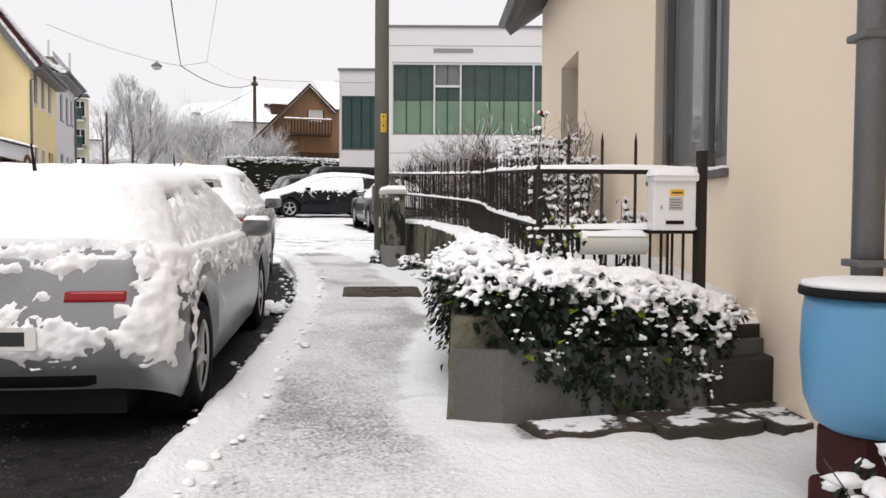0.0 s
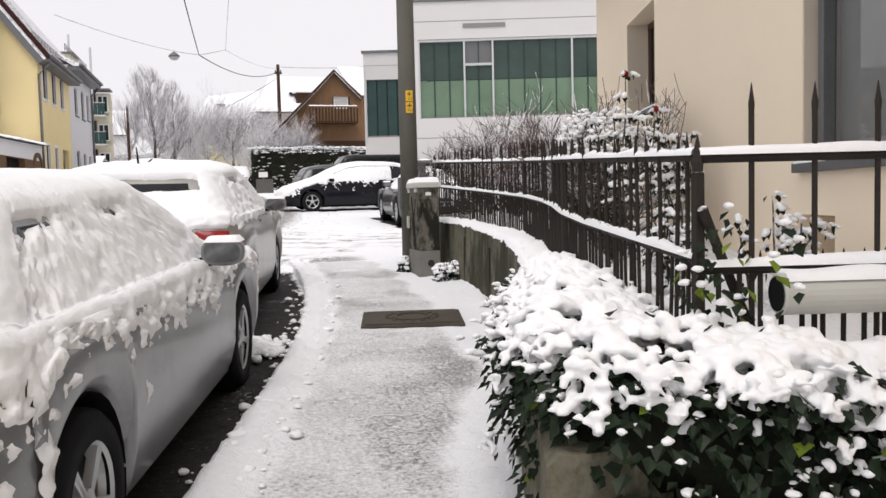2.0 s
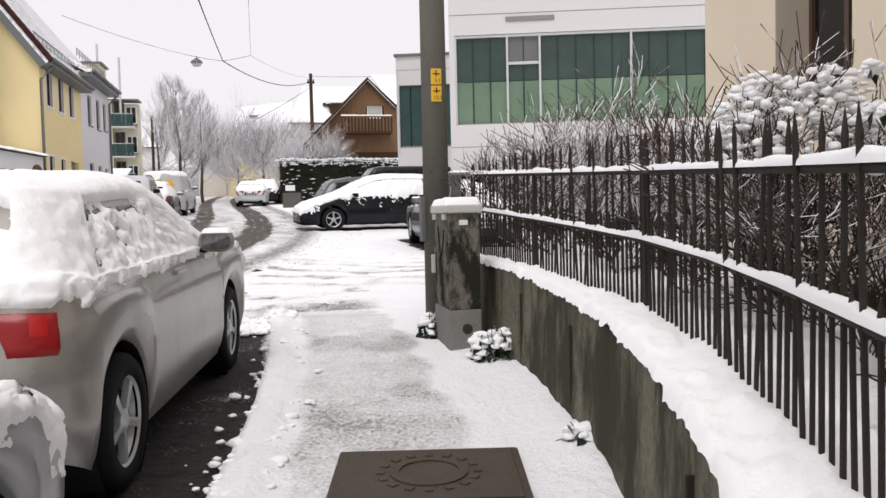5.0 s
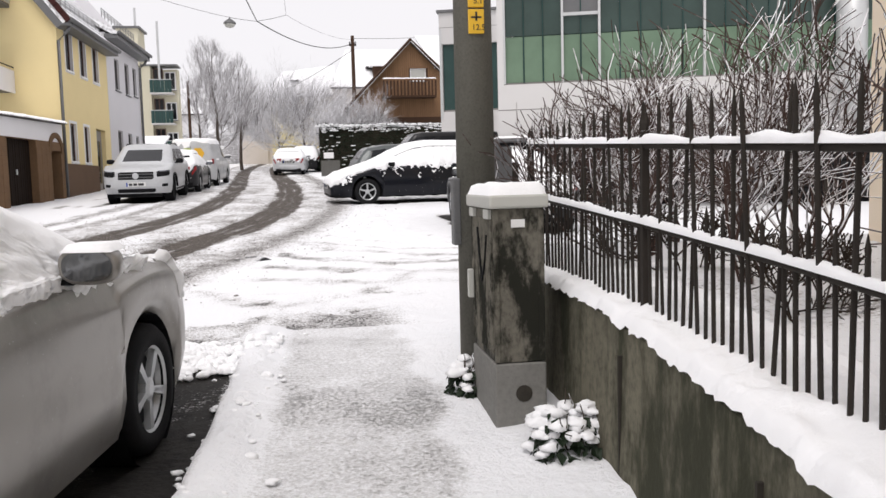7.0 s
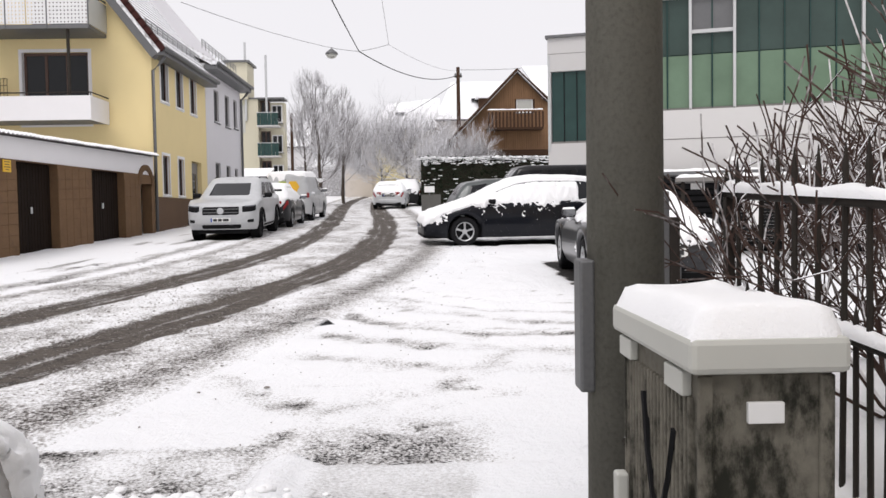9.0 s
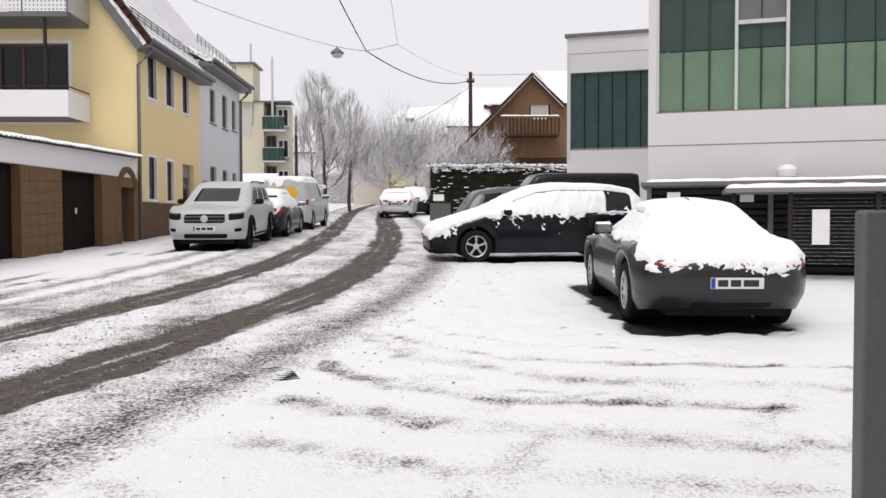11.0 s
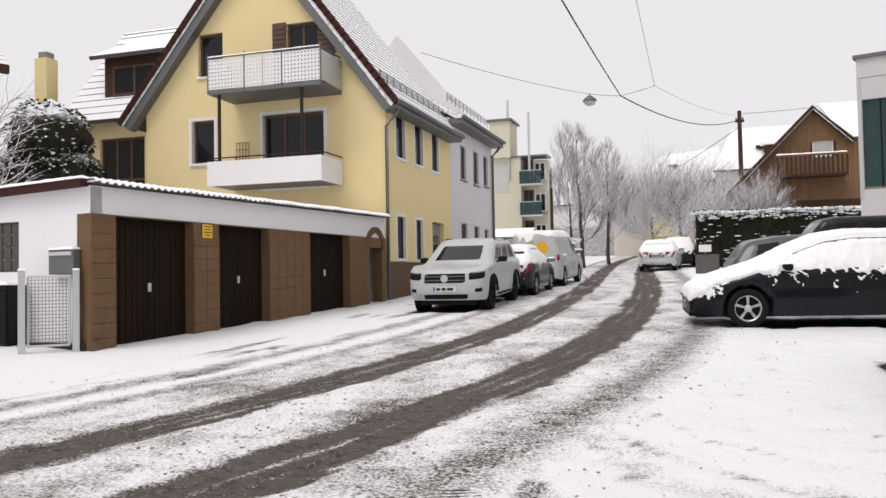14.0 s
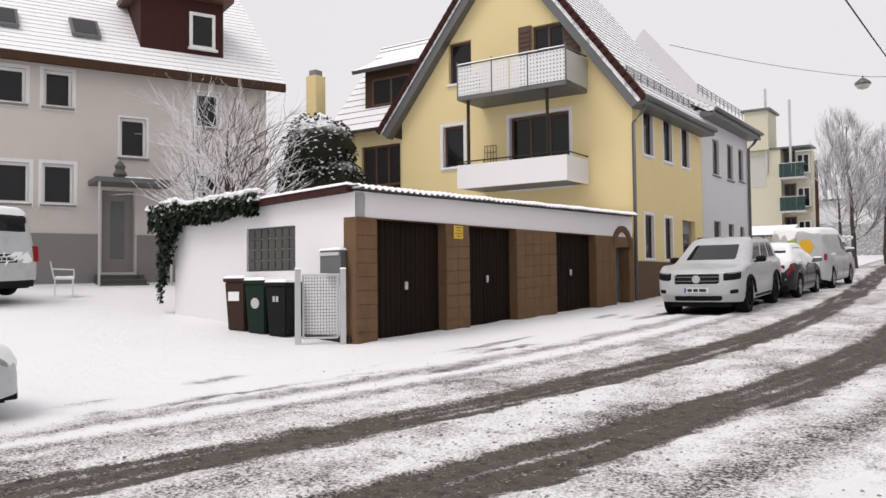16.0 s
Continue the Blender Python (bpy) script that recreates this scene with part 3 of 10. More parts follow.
def roof_plane(parent, p0, p1, p2, p3, thick=0.16, material=None, courses=0, name="roof", label="", lap=0.028):
    """A sloping roof slab from its lower edge p0-p1 to its upper edge p3-p2, with stepped tile courses under snow."""
    p0, p1, p2, p3 = (Vector(p) for p in (p0, p1, p2, p3))
    n = (p1 - p0).cross(p3 - p0).normalized()
    if n.z < 0:
        n = -n
    bm = bmesh.new()
    rows = max(1, courses)
    prof = []
    for k in range(rows):
        a, b = k / rows, (k + 1) / rows
        prof += [(a, lap if courses else 0.0), (b, 0.0)]
    vs = [(bm.verts.new(p0.lerp(p3, t) + n * h), bm.verts.new(p1.lerp(p2, t) + n * h)) for t, h in prof]
    for (a, b), (c, d) in zip(vs, vs[1:]):
        bm.faces.new((a, b, d, c))
    lo = [bm.verts.new(p - n * thick) for p in (p0, p1, p2, p3)]
    bm.faces.new((lo[3], lo[2], lo[1], lo[0]))
    bm.faces.new((vs[0][1], vs[0][0], lo[0], lo[1]))
    bm.faces.new((vs[-1][0], vs[-1][1], lo[2], lo[3]))
    bm.faces.new([v[0] for v in vs] + [lo[3], lo[0]])
    bm.faces.new([v[1] for v in vs[::-1]] + [lo[1], lo[2]])
    bmesh.ops.recalc_face_normals(bm, faces=bm.faces)
    return part(name, bm, material or M_ROOF_SNOW, parent, label)


def pipe(parent, pts, r, material, name="downpipe", label=""):
    return part(name, tube(bmesh.new(), pts, r, 10), material, parent, label, smooth=True)


def facade_pose(x, y, z, deg):
    return pose(x, y, z, 0, 0, deg)


def yellow_house():
    h = thing("yellow_house", facade_pose(-14.35, 35.9, 1.3, 0), "yellow rendered gabled house with balconies and snowy tiled roof", "house")
    Z = 1.3
    W, L = 8.15, 6.3
    eave, apex = 7.72 - Z, 13.0 - Z
    # gable wall
    op = [(1.93, 2.80, 8.5 - Z, 9.85 - Z), (5.0, 6.05, 7.95 - Z, 9.85 - Z), (1.68, 2.48, 5.8 - Z, 7.15 - Z), (4.17, 6.2, 4.95 - Z, 7.15 - Z)]
    part("wall", wall_mesh(W, [(0, eave + 0.4), (W / 2, apex), (W, eave)], op), M_YELLOW, h, "yellow rendered gable wall")
    # street wall
    street = pose(W, 0, 0, 0, 0, 90)
    sw = [(0.82, 1.58, 5.75 - Z, 7.05 - Z), (2.5, 3.25, 5.75 - Z, 7.05 - Z), (4.2, 4.95, 5.75 - Z, 7.05 - Z), (0.82, 1.52, 2.72 - Z, 4.0 - Z), (2.5, 3.15, 2.72 - Z, 4.0 - Z), (4.15, 5.45, 1.6 - Z, 4.03 - Z)]
    ob = part("wall", wall_mesh(L - 0.302, [(0, eave), (L - 0.302, eave)], [(a - 0.302, b - 0.302, c, d) for a, b, c, d in sw]), M_YELLOW, h, "yellow street wall")
    ob.matrix_basis = street @ pose(0.302, 0, 0)
    ob = part("plinth", wall_mesh(4.15, [(0, 2.64 - Z), (4.15, 2.64 - Z)], [], 0.05), M_PLINTH, h, "brown stone plinth")
    ob.matrix_basis = street @ pose(0, -0.03, 0)
    for a, b, c, d in sw[:5]:
        window(h, street @ pose(a, 0, c), b - a, d - c, M_BROWN_FRAME, None, 1, 1, 0.05, 0.07, 0.05, M_WHITE_FRAME, surround=0.09)
    dr = part("door", boxed(4.17, 5.43, 0.15, 0.2, 1.6 - Z, 4.0 - Z), M_GREY_FRAME, h, "grey entrance door")
    dr.matrix_basis = street
    part("door_panel", boxed(4.45, 5.15, 0.13, 0.149, 2.0 - Z, 3.6 - Z, 0.01), M_GLASS, dr)
    for i, (a, b, c, d) in enumerate(op):
        big = i in (1, 3)
        window(h, pose(a, 0, c), b - a, d - c, M_BROWN_FRAME if i != 3 else M_BROWN_FRAME, None, 1 if i in (0, 2) else (2 if i == 1 else 3), 1, 0.08, 0.12, None if big else 0.06, M_WHITE_FRAME, surround=0.1 if i >= 2 else None)
    # open shutters at the attic door
    for x0, x1 in ((4.55, 5.0), (6.05, 6.6)):
        bm = boxed(x0, x1, -0.05, -0.01, 7.97 - Z, 9.9 - Z, 0.008)
        for k in range(12):
            box(bm, x0 + 0.05, x1 - 0.05, -0.07, -0.045, 8.05 - Z + k * 0.15, 8.13 - Z + k * 0.15)
        part("shutter", bm, M_BROWN_FRAME, h, "open dark brown louvred shutter")
    # roof
    ov = 0.35
    slope_r, slope_l = (apex - eave) / (W / 2), (apex - eave - 0.4) / (W / 2)
    roof_plane(h, (W + 0.45, -ov, eave - 0.45 * slope_r), (W + 0.45, L - 0.1, eave - 0.45 * slope_r), (W / 2, L - 0.1, apex + 0.05), (W / 2, -ov, apex + 0.05), 0.18, courses=30, lap=0.014)
    roof_plane(h, (-0.75, L, eave + 0.4 - 0.75 * slope_l), (-0.75, -ov, eave + 0.4 - 0.75 * slope_l), (W / 2, -ov, apex + 0.05), (W / 2, L, apex + 0.05), 0.18, courses=26)
    for x1, z1, s in ((W + 0.47, eave - 0.47 * slope_r, 1), (-0.77, eave + 0.4 - 0.77 * slope_l, -1)):
        n = 26
        bm = bmesh.new()
        for k in range(n):
            a, b = k / n, (k + 1) / n
            xa, xb = x1 + (W / 2 - x1) * a, x1 + (W / 2 - x1) * b
            za, zb = z1 + (apex + 0.05 - z1) * a, z1 + (apex + 0.05 - z1) * b
            ang = math.atan2(zb - za, xb - xa)
            box(bm, 0, math.hypot(xb - xa, zb - za) + 0.04, -0.06, 0.16, -0.1, 0.07, 0, Matrix.Translation((xa, -ov, za)) @ Matrix.Rotation(-ang, 4, 'Y') @ Matrix.Rotation(radians(2), 4, 'Y'))
        part("verge_tiles", bm, M_TILE_RED, h, "dark red verge tiles")
        bm = bmesh.new()
        ang = math.atan2(apex + 0.05 - z1, W / 2 - x1)
        box(bm, 0.05, math.hypot(W / 2 - x1, apex - z1) - 0.1, -ov + 0.03, 0.02, -0.42, -0.16, 0, Matrix.Translation((x1, 0, z1)) @ Matrix.Rotation(-ang, 4, 'Y') if s < 0 else Matrix.Translation((x1, 0, z1)) @ Matrix.Rotation(-ang, 4, 'Y') @ Matrix.Scale(-1, 4, (0, 0, 1)))
        part("barge_board", bm, M_ZINC, h, "grey painted barge board")
    zg = eave - 0.45 * slope_r
    part("eaves_box", boxed(W + 0.02, W + 0.5, -ov + 0.05, L - 0.1, zg - 0.16, zg + 0.12, 0.01), M_ZINC, h, "grey eaves soffit")
    part("gutter", tube(bmesh.new(), [(W + 0.55, -ov, zg + 0.02), (W + 0.55, L - 0.1, zg + 0.02)], 0.075, 10), M_ZINC, h, "zinc gutter", True)
    pipe(h, [(W + 0.52, 0.0, zg), (W + 0.3, -0.05, zg - 0.35), (W + 0.06, -0.08, zg - 0.6), (W + 0.06, -0.08, 0.25)], 0.05, M_ZINC, label="zinc downpipe")
    # snow guards
    for z_off in (0.55,):
        bm = bmesh.new()
        x, z = W + 0.45 - z_off, zg + z_off * slope_r
        for k in range(3):
            tube(bm, [(x, -0.2, z + 0.1 + 0.09 * k), (x, L - 0.3, z + 0.1 + 0.09 * k)], 0.015, 5)
        for k in range(12):
            yy = -0.1 + k * (L - 0.3) / 11
            tube(bm, [(x, yy, z), (x, yy, z + 0.3)], 0.015, 5)
        part("snow_guard", bm, M_ZINC, h, "metal snow guard")
    # balconies
    for z0, z1, kind in ((4.93 - Z, 5.60 - Z, 0), (7.58 - Z, 8.58 - Z, 1)):
        xa, xb, d = 3.2, 6.8, 1.42
        b = part("balcony", boxed(xa, xb, -d, -0.02, z0 - 0.02, z0 + 0.1, 0.01), M_ZINC, h, "balcony with white parapet" if kind == 0 else "balcony with perforated metal parapet")
        if kind == 0:
            part("parapet", boxed(xa - 0.02, xb + 0.02, -d - 0.05, -d + 0.02, z0 - 0.04, z1, 0.012), M_WHITE_RENDER, b)
            for x in (xa, xb - 0.05):
                part("parapet_side", boxed(x, x + 0.06, -d + 0.02, -0.02, z0 - 0.04, z1, 0.01), M_WHITE_RENDER, b)
            rail = bmesh.new()
            tube(rail, [(xa, -0.05, z1 + 0.1), (xa, -d, z1 + 0.1), (xb, -d, z1 + 0.1), (xb, -0.05, z1 + 0.1)], 0.02, 6)
            for k in range(5):
                x = xa + (xb - xa) * k / 4
                tube(rail, [(x, -d, z1 - 0.02), (x, -d, z1 + 0.1)], 0.014, 5)
            part("railing", rail, M_IRON, b)
            part("trellis", trellis(3.3, -0.06, z1 - 0.1, 0.42, 0.85), M_BROWN_FRAME, b, "small wooden trellis")
        else:
            for x0, x1 in ((xa, (xa + xb) / 2 - 0.02), ((xa + xb) / 2 + 0.02, xb)):
                part("parapet_panel", perforated(x0, x1, -d, z0 + 0.12, z1), M_WHITE_FRAME, b, "white perforated sheet")
            for x in (xa, xb):
                part("parapet_panel", boxed(x - 0.02, x + 0.02, -d + 0.03, -0.02, z0 + 0.12, z1 - 0.03), M_CAB_LIGHT, b)
            rail = bmesh.new()
            tube(rail, [(xa, -0.05, z1 + 0.05), (xa, -d, z1 + 0.05), (xb, -d, z1 + 0.05), (xb, -0.05, z1 + 0.05)], 0.025, 6)
            for k in range(4):
                x = xa + (xb - xa) * k / 3
                tube(rail, [(x, -d, z0), (x, -d, z1 + 0.15)], 0.02, 6)
            part("railing", rail, M_ZINC, b)
            part("snow_cap", snow_pad(xb - xa, 0.08, 0.04, ((xa + xb) / 2, -d, z1 + 0.06)), SNOW, b, smooth=True)
    for x, y in ((3.5, -1.3), (6.15, -1.3)):
        part("balcony_post", tube(bmesh.new(), [(x, y, 4.95 - Z), (x, y, 7.6 - Z)], 0.05, 8), M_IRON, h, "dark steel post")
    # closing walls
    part("back_wall", boxed(0.0, W - 0.3, L - 0.35, L - 0.05, 0, eave), M_YELLOW, h)
    part("side_wall", boxed(0.0, 0.3, 0.3, L - 0.35, 0, eave), M_YELLOW, h)
    part("floor_slab", boxed(0.3, W - 0.3, 0.3, L - 0.35, 2.9, 3.05), M_GREY_RENDER, h)
    return h


def trellis(x, y, z, w, hgt):
    bm = bmesh.new()
    for k in range(5):
        tube(bm, [(x + w * k / 4, y, z), (x + w * k / 4, y, z + hgt)], 0.01, 4)
        tube(bm, [(x, y - 0.01, z + hgt * k / 4), (x + w, y - 0.01, z + hgt * k / 4)], 0.01, 4)
    return bm


def perforated(x0, x1, y, z0, z1):
    """A sheet with a raster of holes."""
    n, m = int((x1 - x0) / 0.1), int((z1 - z0) / 0.1)
    a, b = (x1 - x0) / n, (z1 - z0) / m
    bm = wall_mesh(x1 - x0, [(0, z1 - z0), (x1 - x0, z1 - z0)], [(a * i + a * 0.32, a * i + a * 0.68, b * j + b * 0.32, b * j + b * 0.68) for i in range(n) for j in range(m)], 0.015)
    bmesh.ops.translate(bm, verts=bm.verts, vec=(x0, y, z0))
    return bm


def grey_house():
    h = thing("grey_house", pose(-6.2, 42.22, 1.5, 0, 0, 90), "light grey rendered terraced house with snowy roof", "house")
    Z, L = 1.5, 6.1
    eave = 7.95 - Z
    op = [(1.3, 2.1, 5.85 - Z, 7.15 - Z), (3.15, 3.95, 5.85 - Z, 7.2 - Z), (4.75, 5.45, 5.95 - Z, 7.22 - Z), (1.3, 2.15, 2.3 - Z, 4.2 - Z), (3.15, 3.9, 3.0 - Z, 4.18 - Z), (4.75, 5.4, 3.0 - Z, 4.15 - Z)]
    part("wall", wall_mesh(L, [(0, eave), (L, eave)], op), M_GREY_RENDER, h)
    for a, b, c, d in op:
        window(h, pose(a, 0, c), b - a, d - c, M_GREY_FRAME, None, 1, 1, 0.05, 0.07, 0.06)
    roof_plane(h, (-0.05, -0.5, eave + 0.0), (L + 0.2, -0.5, eave + 0.0), (L + 0.2, 4.1, 10.6 - Z), (-0.05, 4.1, 10.6 - Z), 0.18, courses=24)
    roof_plane(h, (L + 0.2, 8.8, eave), (-0.05, 8.8, eave), (-0.05, 4.1, 10.6 - Z), (L + 0.2, 4.1, 10.6 - Z), 0.18)
    part("eaves_box", boxed(-0.05, L + 0.2, -0.5, 0.02, eave - 0.25, eave - 0.06, 0.01), M_ZINC, h)
    part("gutter", tube(bmesh.new(), [(-0.05, -0.56, eave - 0.02), (L + 0.2, -0.56, eave - 0.02)], 0.075, 10), M_ZINC, h, "", True)
    pipe(h, [(L - 0.1, -0.55, eave - 0.05), (L - 0.1, -0.3, eave - 0.4), (L - 0.1, -0.08, eave - 0.6), (L - 0.1, -0.08, 0.3)], 0.055, M_ZINC)
    bm = bmesh.new()
    for k in range(3):
        tube(bm, [(0.1, 0.1, eave + 0.75 + 0.09 * k), (L - 0.2, 0.1, eave + 0.75 + 0.09 * k)], 0.015, 5)
    for k in range(12):
        x = 0.1 + (L - 0.3) * k / 11
        tube(bm, [(x, 0.1, eave + 0.6), (x, 0.1, eave + 0.95)], 0.015, 5)
    part("snow_guard", bm, M_ZINC, h)
    part("end_wall", wall_mesh(8.3, [(0, eave), (4.15, 13.0 - Z), (8.3, eave)], []), M_GREY_RENDER, h).matrix_basis = pose(L + 0.003, 0.003, 0, 0, 0, 90)
    return h


def garage_block():
    ang = math.degrees(math.atan2(10.75, 0.8))
    g = thing("garage_block", pose(-6.9, 24.75, 0, 0, 0, ang), "white rendered garage row with brown wooden doors", "garage")
    L = 10.75
    zt = lambda u: 3.72 + 0.012 * u
    doors = [(0.52, 2.49, 3.27), (3.25, 4.98, 3.28), (6.66, 8.6, 3.36)]
    arch = (9.7, 10.5)
    part("upper_wall", wall_mesh(L, [(0, zt(0)), (L, zt(L))], [], 0.25, 3.27), M_WHITE_RENDER, g, "white rendered band")
    part("clinker_front", wall_mesh(L, [(0, 3.27), (L, 3.27)], [(a, b, 0.8, min(t, 3.262)) for a, b, t in doors] + [(arch[0], arch[1], 0.8, 3.0)], 0.3, 0.8), M_BROWN_TILE, g, "brown clinker piers").matrix_basis = pose(0, -0.02, 0)
    # clinker slabs on the piers
    slabs = bpy.data.meshes.new("slab")
    tb = boxed(0, 0.36, -0.032, -0.018, 0, 0.235, 0.004)
    tb.to_mesh(slabs)
    tb.free()
    slabs.materials.append(M_BROWN_TILE)
    for a, b in ((0.0, 0.52), (2.49, 3.25), (4.98, 6.66), (8.6, 9.68)):
        n = max(1, round((b - a) / 0.37))
        for i in range(n):
            for k in range(9):
                z = 1.02 + 0.042 * (a + i * 0.37) + 0.242 * k
                if z + 0.235 > 3.27:
                    continue
                ob = link_mesh("slab", slabs, None, g)
                w = (b - a) / n
                ob.matrix_basis = pose(a + i * w + 0.004, -0.005, z) @ Matrix.Diagonal(((w - 0.008) / 0.36, 1, 1, 1))
    for a, b, t in doors:
        base = slope_z(-6.7, 24.75 + a) - 0.05
        t = min(t, 3.262)
        w = b - a
        d = part("garage_door", boxed(a + 0.01, b - 0.01, 0.2, 0.24, base, t), M_GARAGE_WOOD, g, "dark brown boarded garage door")
        n = 14
        plank = bpy.data.meshes.new("plank")
        pb = boxed(0, w / n - 0.012, 0.17, 0.205, base + 0.06, t - 0.02, 0.006)
        pb.to_mesh(plank)
        pb.free()
        plank.materials.append(M_GARAGE_WOOD)
        for k in range(n):
            link_mesh("plank", plank, None, d).matrix_basis = pose(a + 0.012 + k * w / n, random.uniform(0, 0.006), 0)
        part("door_handle", boxed(a + w * 0.48, a + w * 0.52, 0.14, 0.168, base + 0.95, base + 1.1, 0.008), M_ALU, d)
    # round arched gate at the end
    bm = bmesh.new()
    cx, r = (arch[0] + arch[1]) / 2, (arch[1] - arch[0]) / 2
    for k in range(16):
        a0 = math.pi * k / 15
        box(bm, -0.07, 0.07, -0.04, 0.1, 0, 0.16, 0.0, Matrix.Translation((cx, -0.01, 3.0)) @ Matrix.Rotation(-(a0 - math.pi / 2), 4, 'Y') @ Matrix.Translation((0, 0, r)))
    part("arch", bm, M_BROWN_TILE, g, "round clinker arch")
    part("passage_back", boxed(arch[0], arch[1], 0.9, 0.95, 0.9, 3.4), M_GARAGE_WOOD, g)
    # corrugated roof edge
    bm = bmesh.new()
    top, bot = [], []
    n = 320
    for i in range(n + 1):
        u = -0.05 + (L + 0.1) * i / n
        c = 0.028 * math.cos(u / 0.17 * 2 * math.pi)
        top.append([bm.verts.new((u, v, zt(u) + 0.06 + c + dz)) for v, dz in ((-0.16, 0), (0.5, -0.02), (2.6, -0.08), (5.3, -0.16))])
        bot.append([bm.verts.new((u, v, zt(u) + 0.045 + c + dz)) for v, dz in ((-0.16, 0), (5.3, -0.16))])
    for i in range(n):
        for k in range(3):
            bm.faces.new((top[i][k], top[i + 1][k], top[i + 1][k + 1], top[i][k + 1]))
        bm.faces.new((bot[i + 1][0], bot[i][0], bot[i][1], bot[i + 1][1]))
        bm.faces.new((top[i + 1][0], top[i][0], bot[i][0], bot[i + 1][0]))
    part("corrugated_roof", bm, M_ROOF_SNOW, g, "snowy corrugated roof", True)
    part("snow_cover", wavy_snow(L, zt), SNOW, g, "snow lying on the roof", True)
    # side wall toward the drive
    s = wall_mesh(5.4, [(0, 3.52), (5.4, 3.7)], [(2.42, 3.85, 2.36, 3.2)], 0.25, 0.9)
    side = pose(0, 5.4, 0, 0, 0, -90)
    ob = part("side_wall", s, M_WHITE_RENDER, g, "white rendered side wall")
    ob.matrix_basis = side
    gb = part("glass_block_window", boxed(2.42, 3.85, 0.06, 0.16, 2.36, 3.2), M_GREY_FRAME, g, "dark glass block window")
    gb.matrix_basis = side
    blk = bpy.data.meshes.new("glass_block")
    tb = boxed(0, 0.19, 0.035, 0.07, 0, 0.19, 0.02)
    tb.to_mesh(blk)
    tb.free()
    blk.materials.append(glass_dark("block_glass", (0.07, 0.068, 0.06), 0.2))
    for i in range(7):
        for k in range(4):
            link_mesh("glass_block", blk, None, gb).matrix_basis = pose(2.43 + i * 0.202, 0, 2.375 + k * 0.206)
    bm = bmesh.new()
    box(bm, -0.1, 5.5, -0.18, 0.3, 3.5, 3.6, 0, Matrix.Rotation(-math.atan2(0.2, 5.4), 4, 'Y'))
    part("verge", bm, M_TILE_RED, g, "dark red roof verge").matrix_basis = side
    part("snow_cap", snow_pad(5.4, 0.5, 0.06, (2.7, 0.05, 0)), SNOW, g, smooth=True).matrix_basis = side @ pose(0, 0, 3.62) @ Matrix.Rotation(-math.atan2(0.2, 5.4), 4, 'Y')
    part("back_wall", boxed(0.25, L, 5.1, 5.35, 0.9, 3.5), M_WHITE_RENDER, g)
    part("end_wall", boxed(L - 0.02, L + 0.2, 0.3, 5.3, 0.9, 3.6), M_WHITE_RENDER, g)
    part("foot", boxed(-0.05, 0.0, 0.1, 5.4, 0.9, 1.2), M_DARK_STONE, g)
    # warning sign and letter box
    sg = part("sign", boxed(2.72, 3.02, -0.05, -0.036, 2.98, 3.24, 0.004), M_YELLOW_SIGN, g, "small yellow sign with dark bars")
    for k, w in enumerate((0.2, 0.16, 0.22, 0.12)):
        part("bar", boxed(2.87 - w / 2, 2.87 + w / 2, -0.054, -0.05, 3.19 - k * 0.055, 3.205 - k * 0.055), M_PLATE_BAR, sg)
    lb = part("letter_box", boxed(4.68, 5.2, -0.16, -0.01, 2.3, 2.7, 0.012), M_ZINC, g, "grey metal letter box")
    lb.matrix_basis = side
    part("flap", boxed(4.7, 5.18, -0.19, -0.16, 2.6, 2.66, 0.006), M_ALU, lb)
    part("snow_cap", snow_pad(0.54, 0.18, 0.05, (4.94, -0.09, 2.7)), SNOW, lb, smooth=True)
    return g


def wavy_snow(L, zt):
    bm = bmesh.new()
    n, m = 330, 10
    rows = []
    for i in range(n + 1):
        u = -0.05 + (L + 0.1) * i / n
        c = 0.028 * math.cos(u / 0.17 * 2 * math.pi)
        row = []
        for k in range(m + 1):
            v = -0.2 + 5.4 * (k / m) ** 1.8
            t = 0.05 * sstep(-0.2, -0.1, v) + 0.02 * noise.noise(Vector((u * 1.5, v, 2)))
            row.append(bm.verts.new((u, v, zt(u) + 0.055 + c * (0.75 if v < 0.3 else 0.3) + t - 0.03 * v - (0.02 if k == 0 else 0))))
        rows.append(row)
    for i in range(n):
        for k in range(m):
            bm.faces.new((rows[i][k], rows[i + 1][k], rows[i + 1][k + 1], rows[i][k + 1]))
    return bm


